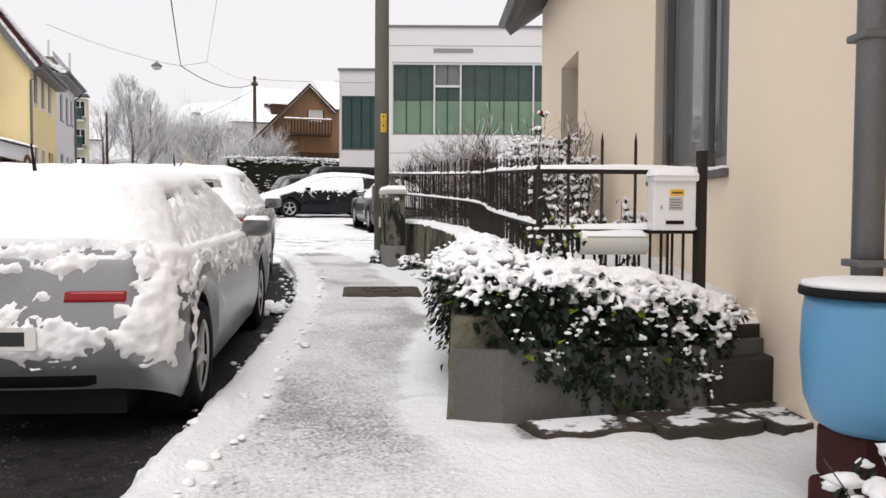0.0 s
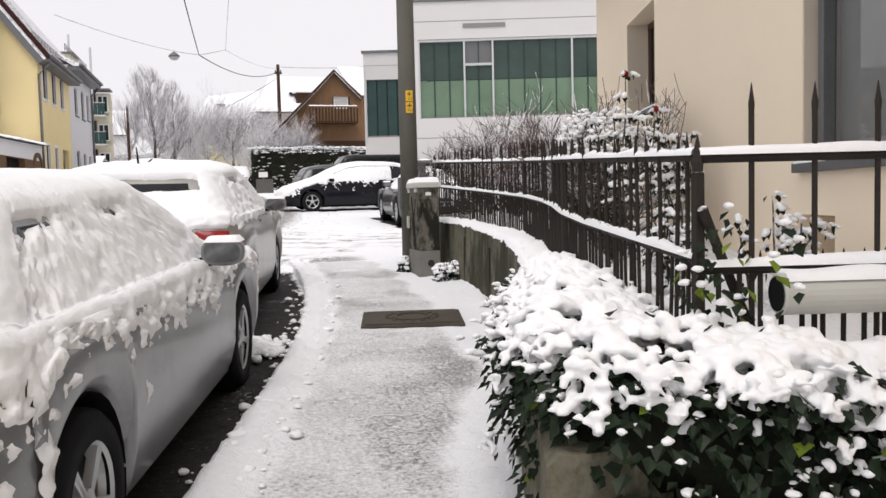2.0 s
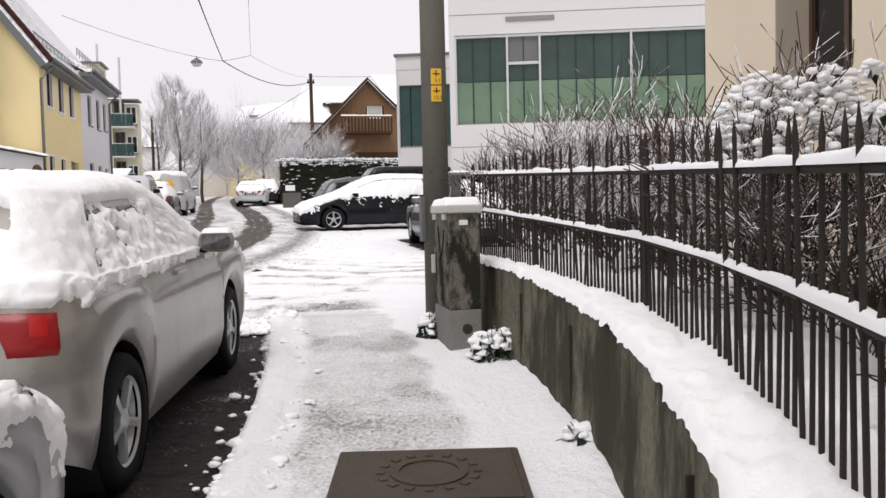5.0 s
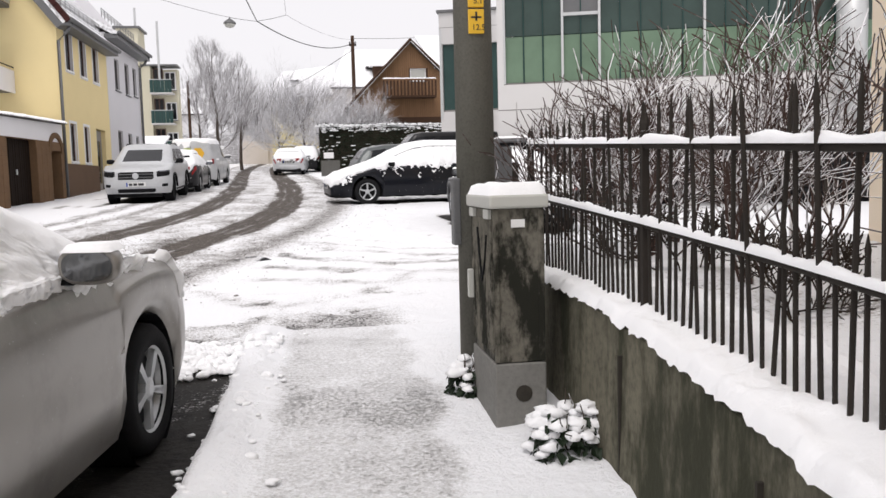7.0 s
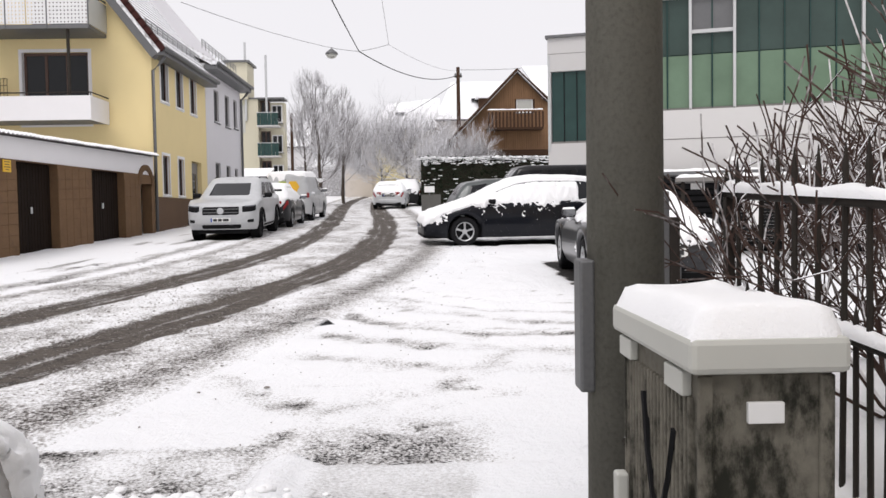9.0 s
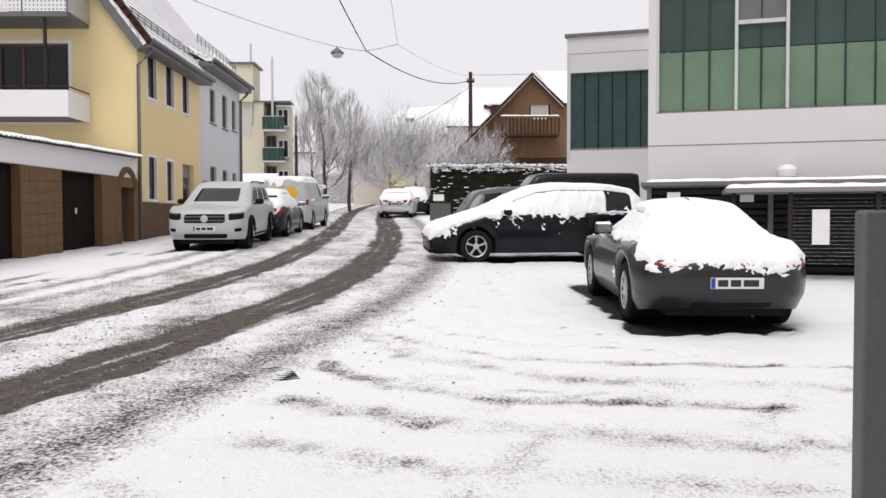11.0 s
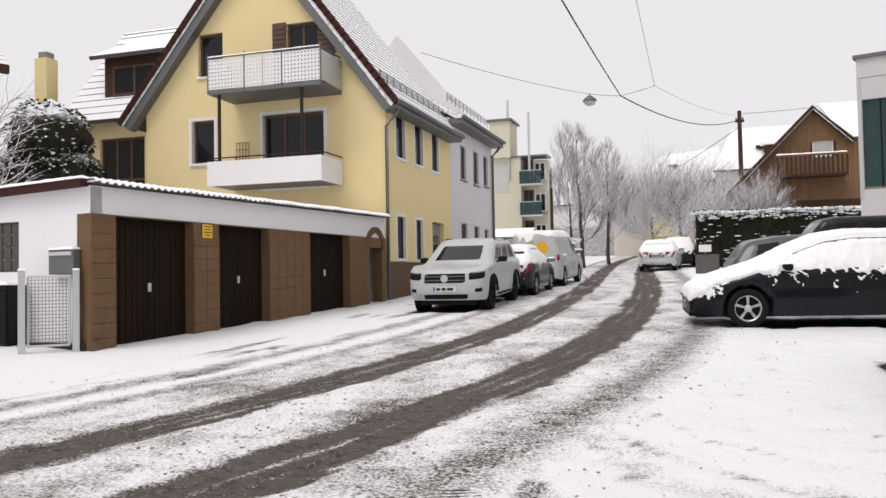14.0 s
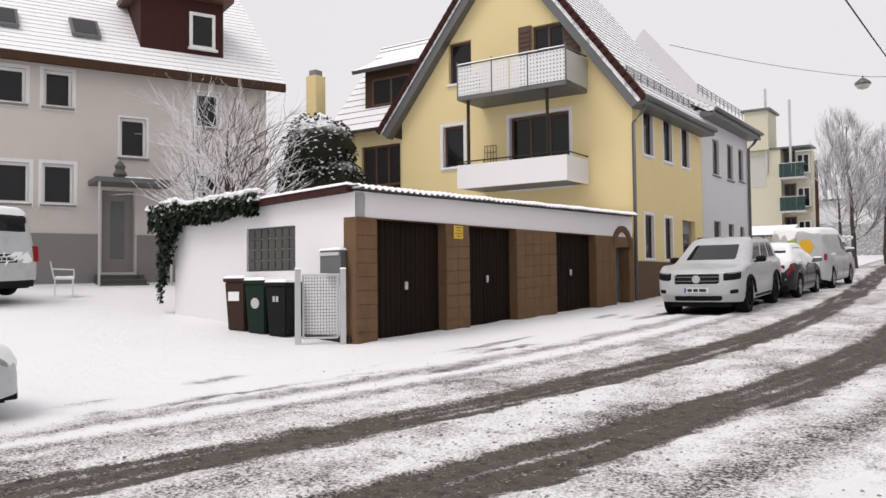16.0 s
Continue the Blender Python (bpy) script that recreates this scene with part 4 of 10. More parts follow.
def white_house():
    h = thing("grey_white_house", pose(-21.08, 23.76, 2.1, 0, 0, math.degrees(math.atan2(0.92, 0.39))), "old greyish rendered house with snowy roof and red dormer", "house")
    Z = 2.1
    u = lambda y: (y - 23.76) / 0.92
    L = u(32.55)
    eave = 8.75 - Z
    ow = [(u(25.1), u(26.1), 7.2 - Z, 8.2 - Z), (u(26.52), u(27.2), 7.2 - Z, 8.24 - Z), (u(28.4), u(29.1), 5.9 - Z, 7.08 - Z), (u(30.43), u(31.15), 7.0 - Z, 8.1 - Z), (u(25.1), u(26.2), 4.42 - Z, 5.56 - Z), (u(26.5), u(27.25), 4.42 - Z, 5.58 - Z), (u(30.45), u(31.15), 4.5 - Z, 5.58 - Z), (u(27.95), u(28.8), 2.5 - Z, 4.9 - Z)]
    part("wall", wall_mesh(L, [(0, eave), (L, eave)], ow), M_OLD_RENDER, h)
    part("plinth", wall_mesh(L, [(0, 3.6 - Z), (L, 3.6 - Z)], [(u(27.9), u(28.85), 0.0, 3.6 - Z)], 0.05, -1.0), M_GREY_FRAME, h, "dark grey plinth").matrix_basis = pose(0, -0.03, 0)
    for k, (a, b, c, d) in enumerate(ow[:-1]):
        window(h, pose(a, 0, c), b - a, d - c, M_WHITE_FRAME, None, 1, 1, 0.08, 0.12, 0.12, M_GREY_FRAME, surround=0.1 if k in (0, 1, 4, 5) else 0.06)
    d = part("door", boxed(u(27.97), u(28.78), 0.16, 0.22, 2.45 - Z, 4.9 - Z), M_GREY_FRAME, h, "grey front door")
    part("door_panel", boxed(u(28.2), u(28.55), 0.14, 0.158, 2.9 - Z, 4.6 - Z, 0.01), M_ZINC, d)
    for k in range(3):
        part("step", boxed(u(27.85) - 0.1, u(28.9) + 0.1, -0.95 + 0.3 * k, 0.1, -0.5, 0.08 + 0.13 * k - 0.02, 0.01), M_PLANTER, h, "concrete step")
    c = part("canopy", boxed(u(27.6), u(29.6), -1.3, 0, 5.0 - Z, 5.14 - Z, 0.01), M_ZINC, h, "flat entrance canopy")
    part("snow_cap", snow_pad(0.8, 0.7, 0.08, (u(28.7), -0.7, 5.14 - Z)), SNOW, c, smooth=True)
    part("ornament", lathe(bmesh.new(), [(0.12, 0), (0.2, 0.12), (0.12, 0.26), (0.15, 0.36), (0.05, 0.5)], 12, Matrix.Translation((u(28.25), -0.9, 5.14 - Z))), M_PLANTER, c, "rounded garden ornament with snow")
    for x in (u(27.7), u(29.5)):
        part("canopy_post", tube(bmesh.new(), [(x, -1.2, 0), (x, -1.2, 5.0 - Z)], 0.035, 6), M_ALU, c)
    # roof
    A = 5.0
    pk = eave + 4.8
    roof_plane(h, (-3, -0.55, eave - 0.2), (L + 0.45, -0.55, eave - 0.2), (L + 0.45, A, pk), (-3, A, pk), 0.22, courses=30, lap=0.011)
    roof_plane(h, (L + 0.45, 2 * A + 0.55, eave - 0.2), (-3, 2 * A + 0.55, eave - 0.2), (-3, A, pk), (L + 0.45, A, pk), 0.22)
    part("eaves_board", boxed(-3, L + 0.45, -0.6, -0.45, eave - 0.46, eave - 0.2, 0.01), M_WOOD_DARK, h, "dark eaves board")
    part("end_wall", wall_mesh(2 * A, [(0, eave), (A, pk - 0.25), (2 * A, eave)], []), M_OLD_RENDER, h).matrix_basis = pose(L + 0.003, 0.003, 0, 0, 0, 90)
    # dormer
    da, db = u(29.0), u(31.35)
    yk = 0.35
    dm = part("dormer", boxed(da, db, yk, yk + 3.2, eave + 0.3, 11.1 - Z), M_TILE_RED, h, "dark red clad dormer")
    window(dm, pose(u(30.35), yk - 0.1, 9.55 - Z), u(31.1) - u(30.35), 1.15, M_WHITE_FRAME, None, 1, 1, 0.1, 0.04, 0.08, M_WHITE_FRAME)
    part("dormer_roof", boxed(da - 0.3, db + 0.25, yk - 0.35, yk + 3.4, 11.1 - Z, 11.3 - Z, 0.01), M_BROWN_FRAME, dm)
    part("snow_cap", snow_pad(db - da + 0.5, 3.4, 0.1, ((da + db) / 2, yk + 1.4, 11.3 - Z)), SNOW, dm, smooth=True)
    for x in (u(25.6), u(27.6)):
        t = math.atan2(pk - eave + 0.2, A + 0.55)
        m = pose(x, 0.45 + 0.3, eave + 0.98) @ Matrix.Rotation(t, 4, 'X')
        sk = part("skylight", boxed(-0.4, 0.4, -0.5, 0.5, 0.03, 0.14, 0.01), M_ZINC, h, "roof light")
        sk.matrix_basis = m
        part("pane", boxed(-0.32, 0.32, -0.42, 0.42, 0.14, 0.15), M_GLASS, sk)
    return h


def annex_house():
    h = thing("annex_house", pose(-20.2, 39.0, 1.5), "yellow rendered rear house with snowy tiled roof and dark dormer", "house")
    Z = 1.5
    part("wall", wall_mesh(6.0, [(0, 8.2 - Z), (6, 8.2 - Z)], [(1.45, 3.4, 4.4 - Z, 7.5 - Z)]), M_YELLOW_PALE, h)
    window(h, pose(1.45, 0, 4.4 - Z), 1.95, 3.1, M_BROWN_FRAME, None, 3, 2, 0.08, 0.12)
    roof_plane(h, (-0.1, -0.5, 8.1 - Z), (6, -0.5, 8.1 - Z), (6, 2.6, 12.3 - Z), (0.5, 2.6, 12.3 - Z), 0.15, courses=14)
    roof_plane(h, (6, 5.7, 8.1 - Z), (-0.1, 5.7, 8.1 - Z), (0.5, 2.6, 12.3 - Z), (6, 2.6, 12.3 - Z), 0.15)
    part("end_wall", boxed(0, 0.25, 0.3, 5.2, 0, 8.1 - Z), M_YELLOW_PALE, h)
    dm = part("dormer", boxed(1.5, 4.2, 0.2, 2.2, 8.9 - Z, 10.6 - Z), M_WOOD_DARK, h, "dark timber dormer")
    window(dm, pose(1.9, 0.12, 9.1 - Z), 1.9, 1.1, M_BROWN_FRAME, None, 2, 1, 0.08, 0.03)
    roof_plane(dm, (1.2, -0.3, 10.55 - Z), (4.5, -0.3, 10.55 - Z), (4.5, 2.4, 11.9 - Z), (1.2, 2.4, 11.9 - Z), 0.15, name="dormer_roof")
    ch = part("chimney", boxed(-1.78, -1.2, 0.2, 0.8, 5.0 - Z, 10.9 - Z, 0.02), M_YELLOW, h, "yellow chimney")
    part("chimney_cap", boxed(-1.68, -1.3, 0.3, 0.7, 10.9 - Z, 11.15 - Z), M_GREY_FRAME, ch)
    return h


def factory():
    ang = math.degrees(math.atan2(-0.29, 0.957))
    f = thing("factory_building", pose(6.6, 28.84, 1.0, 0, 0, ang), "pale panelled workshop building with green glass bands", "building")
    Z = 1.0
    L = 14.0
    ops = [(0.16, L - 0.4, 4.2 - Z, 6.78 - Z)]
    part("wall", wall_mesh(L, [(0, 8.0 - Z), (L, 8.0 - Z)], ops, 0.35, 0.2), M_PANEL, f, "pale grey panel wall")
    for z in (3.54, 7.35):
        part("panel_joint", boxed(0, L, -0.006, 0.0, z - Z, z - Z + 0.02), M_GREY_FRAME, f)
    part("roof_edge", boxed(-0.05, L, -0.06, 0.3, 8.0 - Z, 8.08 - Z, 0.008), M_ZINC, f, "metal roof edge")
    part("roof", boxed(0, L, 0.3, 12.4, 7.75 - Z, 7.98 - Z), M_ROOF_SNOW, f, "flat snowy roof")
    part("side_wall", boxed(0, 0.3, 0.35, 13.0, 0, 7.75 - Z), M_PANEL, f)
    part("vent", boxed(1.65, 3.05, -0.04, 0.0, 7.13 - Z, 7.26 - Z, 0.005), M_GREY_FRAME, f, "narrow ventilation grille")
    # glass band
    band = part("window_band", boxed(0.1, L - 0.4, 0.14, 0.19, 4.2 - Z, 4.28 - Z), M_GREY_FRAME, f, "green glass window band")
    cols = [0.18, 1.68, 2.62]
    x = 2.62
    while x < L - 1.2:
        x += 2.6
        cols.append(min(x, L - 0.42))
    for a in cols:
        part("mullion", boxed(a - 0.03, a + 0.03, 0.02, 0.2, 4.22 - Z, 6.76 - Z), M_ALU, band, "aluminium mullion")
    part("transom", boxed(1.7, 2.6, 0.05, 0.2, 5.9 - Z, 5.98 - Z), M_ALU, band)
    part("head_frame", boxed(0.16, L - 0.4, 0.03, 0.2, 6.7 - Z, 6.77 - Z), M_ALU, band)
    for a, b in zip(cols, cols[1:]):
        n = max(1, round((b - a) / 0.48))
        for k in range(n):
            p0, p1 = a + (b - a) * k / n, a + (b - a) * (k + 1) / n
            up = M_GREEN_GLASS
            if abs(a - 1.68) < 0.1:
                if k == 0:
                    part("pane", boxed(a + 0.03, b - 0.03, 0.13, 0.15, 5.98 - Z, 6.7 - Z), M_ZINC, band, "grey vent panel")
                part("pane", boxed(p0 + 0.02, p1 - 0.02, 0.13, 0.15, 5.45 - Z, 5.9 - Z), up, band)
            else:
                part("pane", boxed(p0 + 0.02, p1 - 0.02, 0.13, 0.15, 5.45 - Z, 6.72 - Z), up, band)
            part("pane", boxed(p0 + 0.02, p1 - 0.02, 0.13, 0.15, 4.26 - Z, 5.43 - Z), M_GREEN_LIT, band)
            if k:
                part("glazing_bar", boxed(p0 - 0.014, p0 + 0.014, 0.10, 0.16, 4.24 - Z, 6.72 - Z), M_DARK_GREEN, band)
    part("inner_wall", boxed(0.4, L - 0.2, 0.45, 0.6, 0.2, 7.7 - Z), M_DARK_GREEN, f)
    # base with grooves
    for k in range(3):
        part("base_panel", boxed(0.0, L, -0.03 - 0.01 * k, 0.0, 2.86 - Z - 0.2 * (k + 1), 2.86 - Z - 0.2 * k - 0.02), M_ZINC, f)
    lamp = part("wall_lamp", lathe(bmesh.new(), [(0.05, 0), (0.17, 0.02), (0.19, 0.16), (0.12, 0.24), (0.03, 0.26)], 16, Matrix.Translation((2.6, -0.25, 2.85 - Z))), M_WHITE_PAINT, f, "white dome wall lamp")
    part("lamp_arm", boxed(2.57, 2.63, -0.24, 0, 2.86 - Z, 2.89 - Z), M_GREY_FRAME, lamp)
    part("air_duct", tube(bmesh.new(), [(8.6, -0.3, 2.0), (8.6, -0.3, 6.0)], 0.35, 14), M_ALU, f, "pale vertical duct", True)
    # recessed left wing
    w = thing("factory_wing", pose(7.07, 41.8, 2.0, 0, 0, ang), "lower factory wing with dark green glass", "building")
    Zw = 2.0
    part("wall", wall_mesh(7.5, [(0, 8.65 - Zw), (7.5, 8.65 - Zw)], [(0.12, 3.1, 4.6 - Zw, 7.37 - Zw)], 0.3, -0.6), M_PANEL, w)
    part("roof_edge", boxed(-0.08, 7.5, -0.1, 0.3, 8.65 - Zw, 8.75 - Zw), M_ZINC, w)
    part("panel_joint", boxed(0, 7.5, -0.006, 0.0, 8.03 - Zw, 8.05 - Zw), M_GREY_FRAME, w)
    wb = part("window_band", boxed(0.12, 3.1, 0.1, 0.18, 4.6 - Zw, 4.68 - Zw), M_GREY_FRAME, w)
    for k in range(6):
        part("pane", boxed(0.14 + 0.49 * k, 0.6 + 0.49 * k, 0.12, 0.14, 4.66 - Zw, 7.36 - Zw), M_DARK_GREEN, wb)
        part("glazing_bar", boxed(0.6 + 0.49 * k, 0.63 + 0.49 * k, 0.08, 0.14, 4.66 - Zw, 7.36 - Zw), M_BLACK, wb)
    part("corner_post", boxed(0.0, 0.1, -0.02, 0.0, 4.3 - Zw, 8.0 - Zw), M_ALU, w)
    part("side_wall", boxed(0, 0.3, 0.3, 8, -0.6, 8.6 - Zw), M_PANEL, w)
    part("roof", boxed(0, 7.5, 0.3, 8, 8.45 - Zw, 8.62 - Zw), M_ROOF_SNOW, w)
    return f


def beige_house():
    """The cream house beside the pavement. Its wall runs from far to near, seen from the street."""
    ang = math.degrees(math.atan2(-0.963, -0.27))
    o = (5.55, 12.73)
    h = thing("cream_house", pose(o[0], o[1], 0, 0, 0, ang), "cream rendered house with tall windows beside the pavement", "house")
    L = 21.0
    u = lambda y: (o[1] - y) / 0.963
    op = [(u(10.8), u(9.53), 2.38, 3.44), (u(6.15), u(4.5), 1.66, 4.4), (u(6.2), u(5.75), 1.0, 1.36)]
    part("wall", wall_mesh(L, [(0, 4.75), (L, 4.75)], op, 0.55, -0.4), M_BEIGE, h, "cream rendered wall")
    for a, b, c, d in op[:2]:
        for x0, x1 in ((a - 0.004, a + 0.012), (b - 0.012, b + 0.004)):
            part("reveal", boxed(x0, x1, 0.004, 0.24, c, d), M_REVEAL_SHADE, h)
    window(h, pose(op[0][0], 0, op[0][2]), op[0][1] - op[0][0], 1.06, M_BROWN_FRAME, None, 2, 1, 0.07, 0.24, 0.04)
    # tall window: its bright reflection is put into a pale pane colour
    wf = window(h, pose(op[1][0] + 0.02, 0, op[1][2]), op[1][1] - op[1][0] - 0.04, 2.74, M_GREY_FRAME, glass_dark("reflection_pale_window_glass", (0.20, 0.205, 0.20), 0.03), 2, 1, 0.10, 0.14, 0.05, M_ZINC)
    part("shutter_rail", boxed(1.0, 1.08, 0.08, 0.14, 0, 2.7, 0.01), M_ZINC, wf)
    part("shutter_rail", boxed(0.04, 0.1, 0.06, 0.14, 0, 2.7, 0.01), M_ZINC, wf)
    part("cellar_window", boxed(op[2][0], op[2][1], 0.3, 0.34, 1.0, 1.36), M_GREY_FRAME, h)
    pipe(h, [(u(2.62), -0.14, 4.6), (u(2.62), -0.14, 2.1), (u(2.62), -0.14, 0.75)], 0.06, M_ZINC, label="grey zinc downpipe")
    for z in (1.15, 2.05, 3.2):
        part("pipe_clip", boxed(u(2.62) - 0.075, u(2.62) + 0.075, -0.21, 0.0, z, z + 0.03, 0.006), M_ZINC, h)
    roof_plane(h, (L, -0.6, 4.6), (-0.5, -0.6, 4.6), (-0.5, 4.5, 8.2), (L, 4.5, 8.2), 0.2, courses=18)
    roof_plane(h, (-0.5, 9.6, 4.6), (L, 9.6, 4.6), (L, 4.5, 8.2), (-0.5, 4.5, 8.2), 0.2)
    part("gutter", tube(bmesh.new(), [(-0.5, -0.62, 4.62), (L, -0.62, 4.62)], 0.075, 8), M_ZINC, h, "", True)
    part("end_wall", wall_mesh(9.0, [(0, 4.75), (4.5, 7.9), (9, 4.75)], [], 0.4, -0.4), M_BEIGE, h).matrix_basis = pose(-0.003, 9.003, 0, 0, 0, -90)
    part("back_wall", boxed(0.4, L, 8.6, 9, -0.4, 4.7), M_BEIGE, h)
    part("near_wall", boxed(L - 0.4, L, 0.5, 8.6, -0.4, 4.7), M_BEIGE, h)
    ac = part("air_conditioner", boxed(-0.33, -0.03, 0.25, 1.05, 3.35, 3.85, 0.02), M_WHITE_PAINT, h, "white air conditioning unit on bracket")
    part("fan_grille", lathe(bmesh.new(), [(0.2, 0), (0.2, 0.02), (0.05, 0.03)], 20, Matrix.Translation((-0.335, 0.55, 3.6)) @ Matrix.Rotation(-math.pi / 2, 4, 'Y')), M_GREY_FRAME, ac)
    part("bracket", boxed(-0.4, 0, 0.3, 1.0, 3.28, 3.35), M_ZINC, ac)
    return h


yellow_house()
grey_house()
garage_block()
white_house()
annex_house()
factory()
beige_house()


# ---- vehicles ----
def catmull(p, t):
    n = len(p) - 1
    k = min(int(t * n), n - 1)
    f = t * n - k
    a, b, c, d = p[max(k - 1, 0)], p[k], p[k + 1], p[min(k + 2, n)]
    return tuple(0.5 * (2 * b[i] + (c[i] - a[i]) * f + (2 * a[i] - 5 * b[i] + 4 * c[i] - d[i]) * f * f + (3 * b[i] - a[i] - 3 * c[i] + d[i]) * f ** 3) for i in (0, 1))


class Shell:
    """The outer skin of a car: s runs from nose to tail, v from the sill (0) over the belt (4/7) and roof edge (5/7) to the middle (1)."""

    def __init__(self, k):
        self.k = k
        self.L, self.W = k["L"], k["W"]
        self.R = k.get("R", 0.32)
        self.axles = (k["front"], k["front"] + k["wb"])
        self.top = k["top"]
        self.belt = k["belt"]
        self.round = k.get("round", 0.45)
        self.tumble = k.get("tumble", 0.17)
        self.endw = k.get("endw", 0.78)

    def section(self, s):
        L, W = self.L, self.W / 2
        zt = float(np.interp(s, [p[0] for p in self.top], [p[1] for p in self.top]))
        zb = min(float(np.interp(s, [p[0] for p in self.belt], [p[1] for p in self.belt])), zt - 0.02)
        e = min(s, L - s)
        q = min(1.0, e / self.round)
        w = W * (self.endw + (1 - self.endw) * math.sqrt(max(0, 1 - (1 - q) ** 2)))
        zl = self.k.get("sill", 0.2) + 0.06 * (1 - q)
        for c in self.axles:
            ra = self.R + 0.055
            if abs(s - c) < ra:
                zl = max(zl, self.R + math.sqrt(ra * ra - (s - c) ** 2))
        zl = min(zl, zb - 0.08)
        hgt = zb - zl
        cab = min(1.0, max(0.0, (zt - zb) / 0.38))
        wr = w * (0.88 - self.tumble * cab)
        flare = 1.0 + 0.012 * max(0.0, 1 - min(abs(s - c) for c in self.axles) / 0.5)
        return [(w * 0.955, zl), (w * 0.99 * flare, zl + 0.22 * hgt), (w * flare, zl + 0.5 * hgt), (w * 0.985, zl + 0.83 * hgt),
                (w * 0.945, zb), (wr, zb + (zt - zb) * 0.87), (wr * 0.62, zt - 0.02 * cab), (0.0, zt)]

    def at(self, s, w):
        """The point at s and w in -1..1, -1 and 1 at the sills, 0 in the middle."""
        x, z = catmull(self.section(s), 1 - abs(w))
        return Vector((x if w > 0 else -x, self.L / 2 - s, z))

    def normal(self, s, w):
        a = self.at(min(s + 0.03, self.L), w) - self.at(max(s - 0.03, 0), w)
        w0, w1 = max(-1, w - 0.03), min(1, w + 0.03)
        b = self.at(s, w1) - self.at(s, w0)
        n = b.cross(a) * -1
        n = a.cross(b)
        if n.length < 1e-9:
            return Vector((0, 0, 1))
        n.normalize()
        c = self.at(s, w) - Vector((0, self.L / 2 - s, 0.5))
        return n if n.dot(c) > 0 else -n

    def patch(self, s0, s1, w0, w1, off=0.006, ns=8, nw=8, inset=0.0):
        bm = bmesh.new()
        g = []
        for i in range(ns + 1):
            s = s0 + (s1 - s0) * i / ns
            row = []
            for j in range(nw + 1):
                w = w0 + (w1 - w0) * j / nw
                edge = i in (0, ns) or j in (0, nw)
                row.append(bm.verts.new(self.at(s, w) + self.normal(s, w) * (off if not edge else -0.004)))
            g.append(row)
        for i in range(ns):
            for j in range(nw):
                bm.faces.new((g[i][j], g[i][j + 1], g[i + 1][j + 1], g[i + 1][j]))
        bmesh.ops.recalc_face_normals(bm, faces=bm.faces)
        return bm


def wheel_parts(parent, x, y, R, side, spokes=5, rim_mat=None, name="wheel"):
    """A wheel with tyre and spoked rim; side 1 faces right."""
    w = new(name)
    w.parent = parent
    w.matrix_basis = pose(x, y, R)
    turn = Matrix.Rotation(radians(90) * side, 4, 'Y')
    wd = 0.20
    prof = [(R * 0.66, -wd / 2), (R * 0.9, -wd / 2), (R * 0.985, -wd * 0.36), (R, -wd * 0.2), (R, wd * 0.2), (R * 0.985, wd * 0.36), (R * 0.9, wd / 2), (R * 0.66, wd / 2), (R * 0.64, wd * 0.3), (R * 0.64, -wd * 0.3), (R * 0.66, -wd / 2)]
    part("tyre", lathe(bmesh.new(), prof, 36, turn, False), M_RUBBER, w, smooth=True)
    bm = lathe(bmesh.new(), [(R * 0.61, wd * 0.40), (R * 0.67, wd * 0.47), (R * 0.67, wd * 0.40), (R * 0.60, wd * 0.2), (R * 0.58, -wd * 0.1)], 36, None, False)
    bm.faces.ensure_lookup_table()
    for k in range(spokes):
        for d in (-0.13, 0.13):
            m = Matrix.Rotation(2 * math.pi * k / spokes + d, 4, 'Z')
            box(bm, R * 0.1, R * 0.63, -R * 0.038, R * 0.038, wd * 0.25, wd * 0.41, 0, m @ Matrix.Rotation(-d * 0.6, 4, 'Z'))
    lathe(bm, [(R * 0.18, wd * 0.2), (R * 0.18, wd * 0.4), (R * 0.10, wd * 0.45)], 20)
    bmesh.ops.transform(bm, matrix=turn, verts=bm.verts)
    part("rim", bm, rim_mat or M_RIM, w)
    part("brake_disc", lathe(bmesh.new(), [(R * 0.60, 0.0), (R * 0.60, wd * 0.1), (R * 0.2, wd * 0.12)], 24, turn), M_BLACK, w)
    return w


def plate_parts(parent, m, w=0.52):
    p = part("number_plate", boxed(-w / 2, w / 2, 0, 0.012, 0, 0.11, 0.003), M_PLATE, parent, "number plate with dark bars")
    p.matrix_basis = m
    part("blue_band", boxed(w / 2 - 0.045, w / 2 - 0.004, 0.012, 0.014, 0.004, 0.106), M_PLATE_BLUE, p)
    x = w / 2 - 0.07
    for bw in (0.1, 0.1, 0.15):
        part("bar", boxed(x - bw * w / 0.52, x, 0.012, 0.014, 0.022, 0.088), M_PLATE_BAR, p)
        x -= bw * w / 0.52 + 0.025
    return p


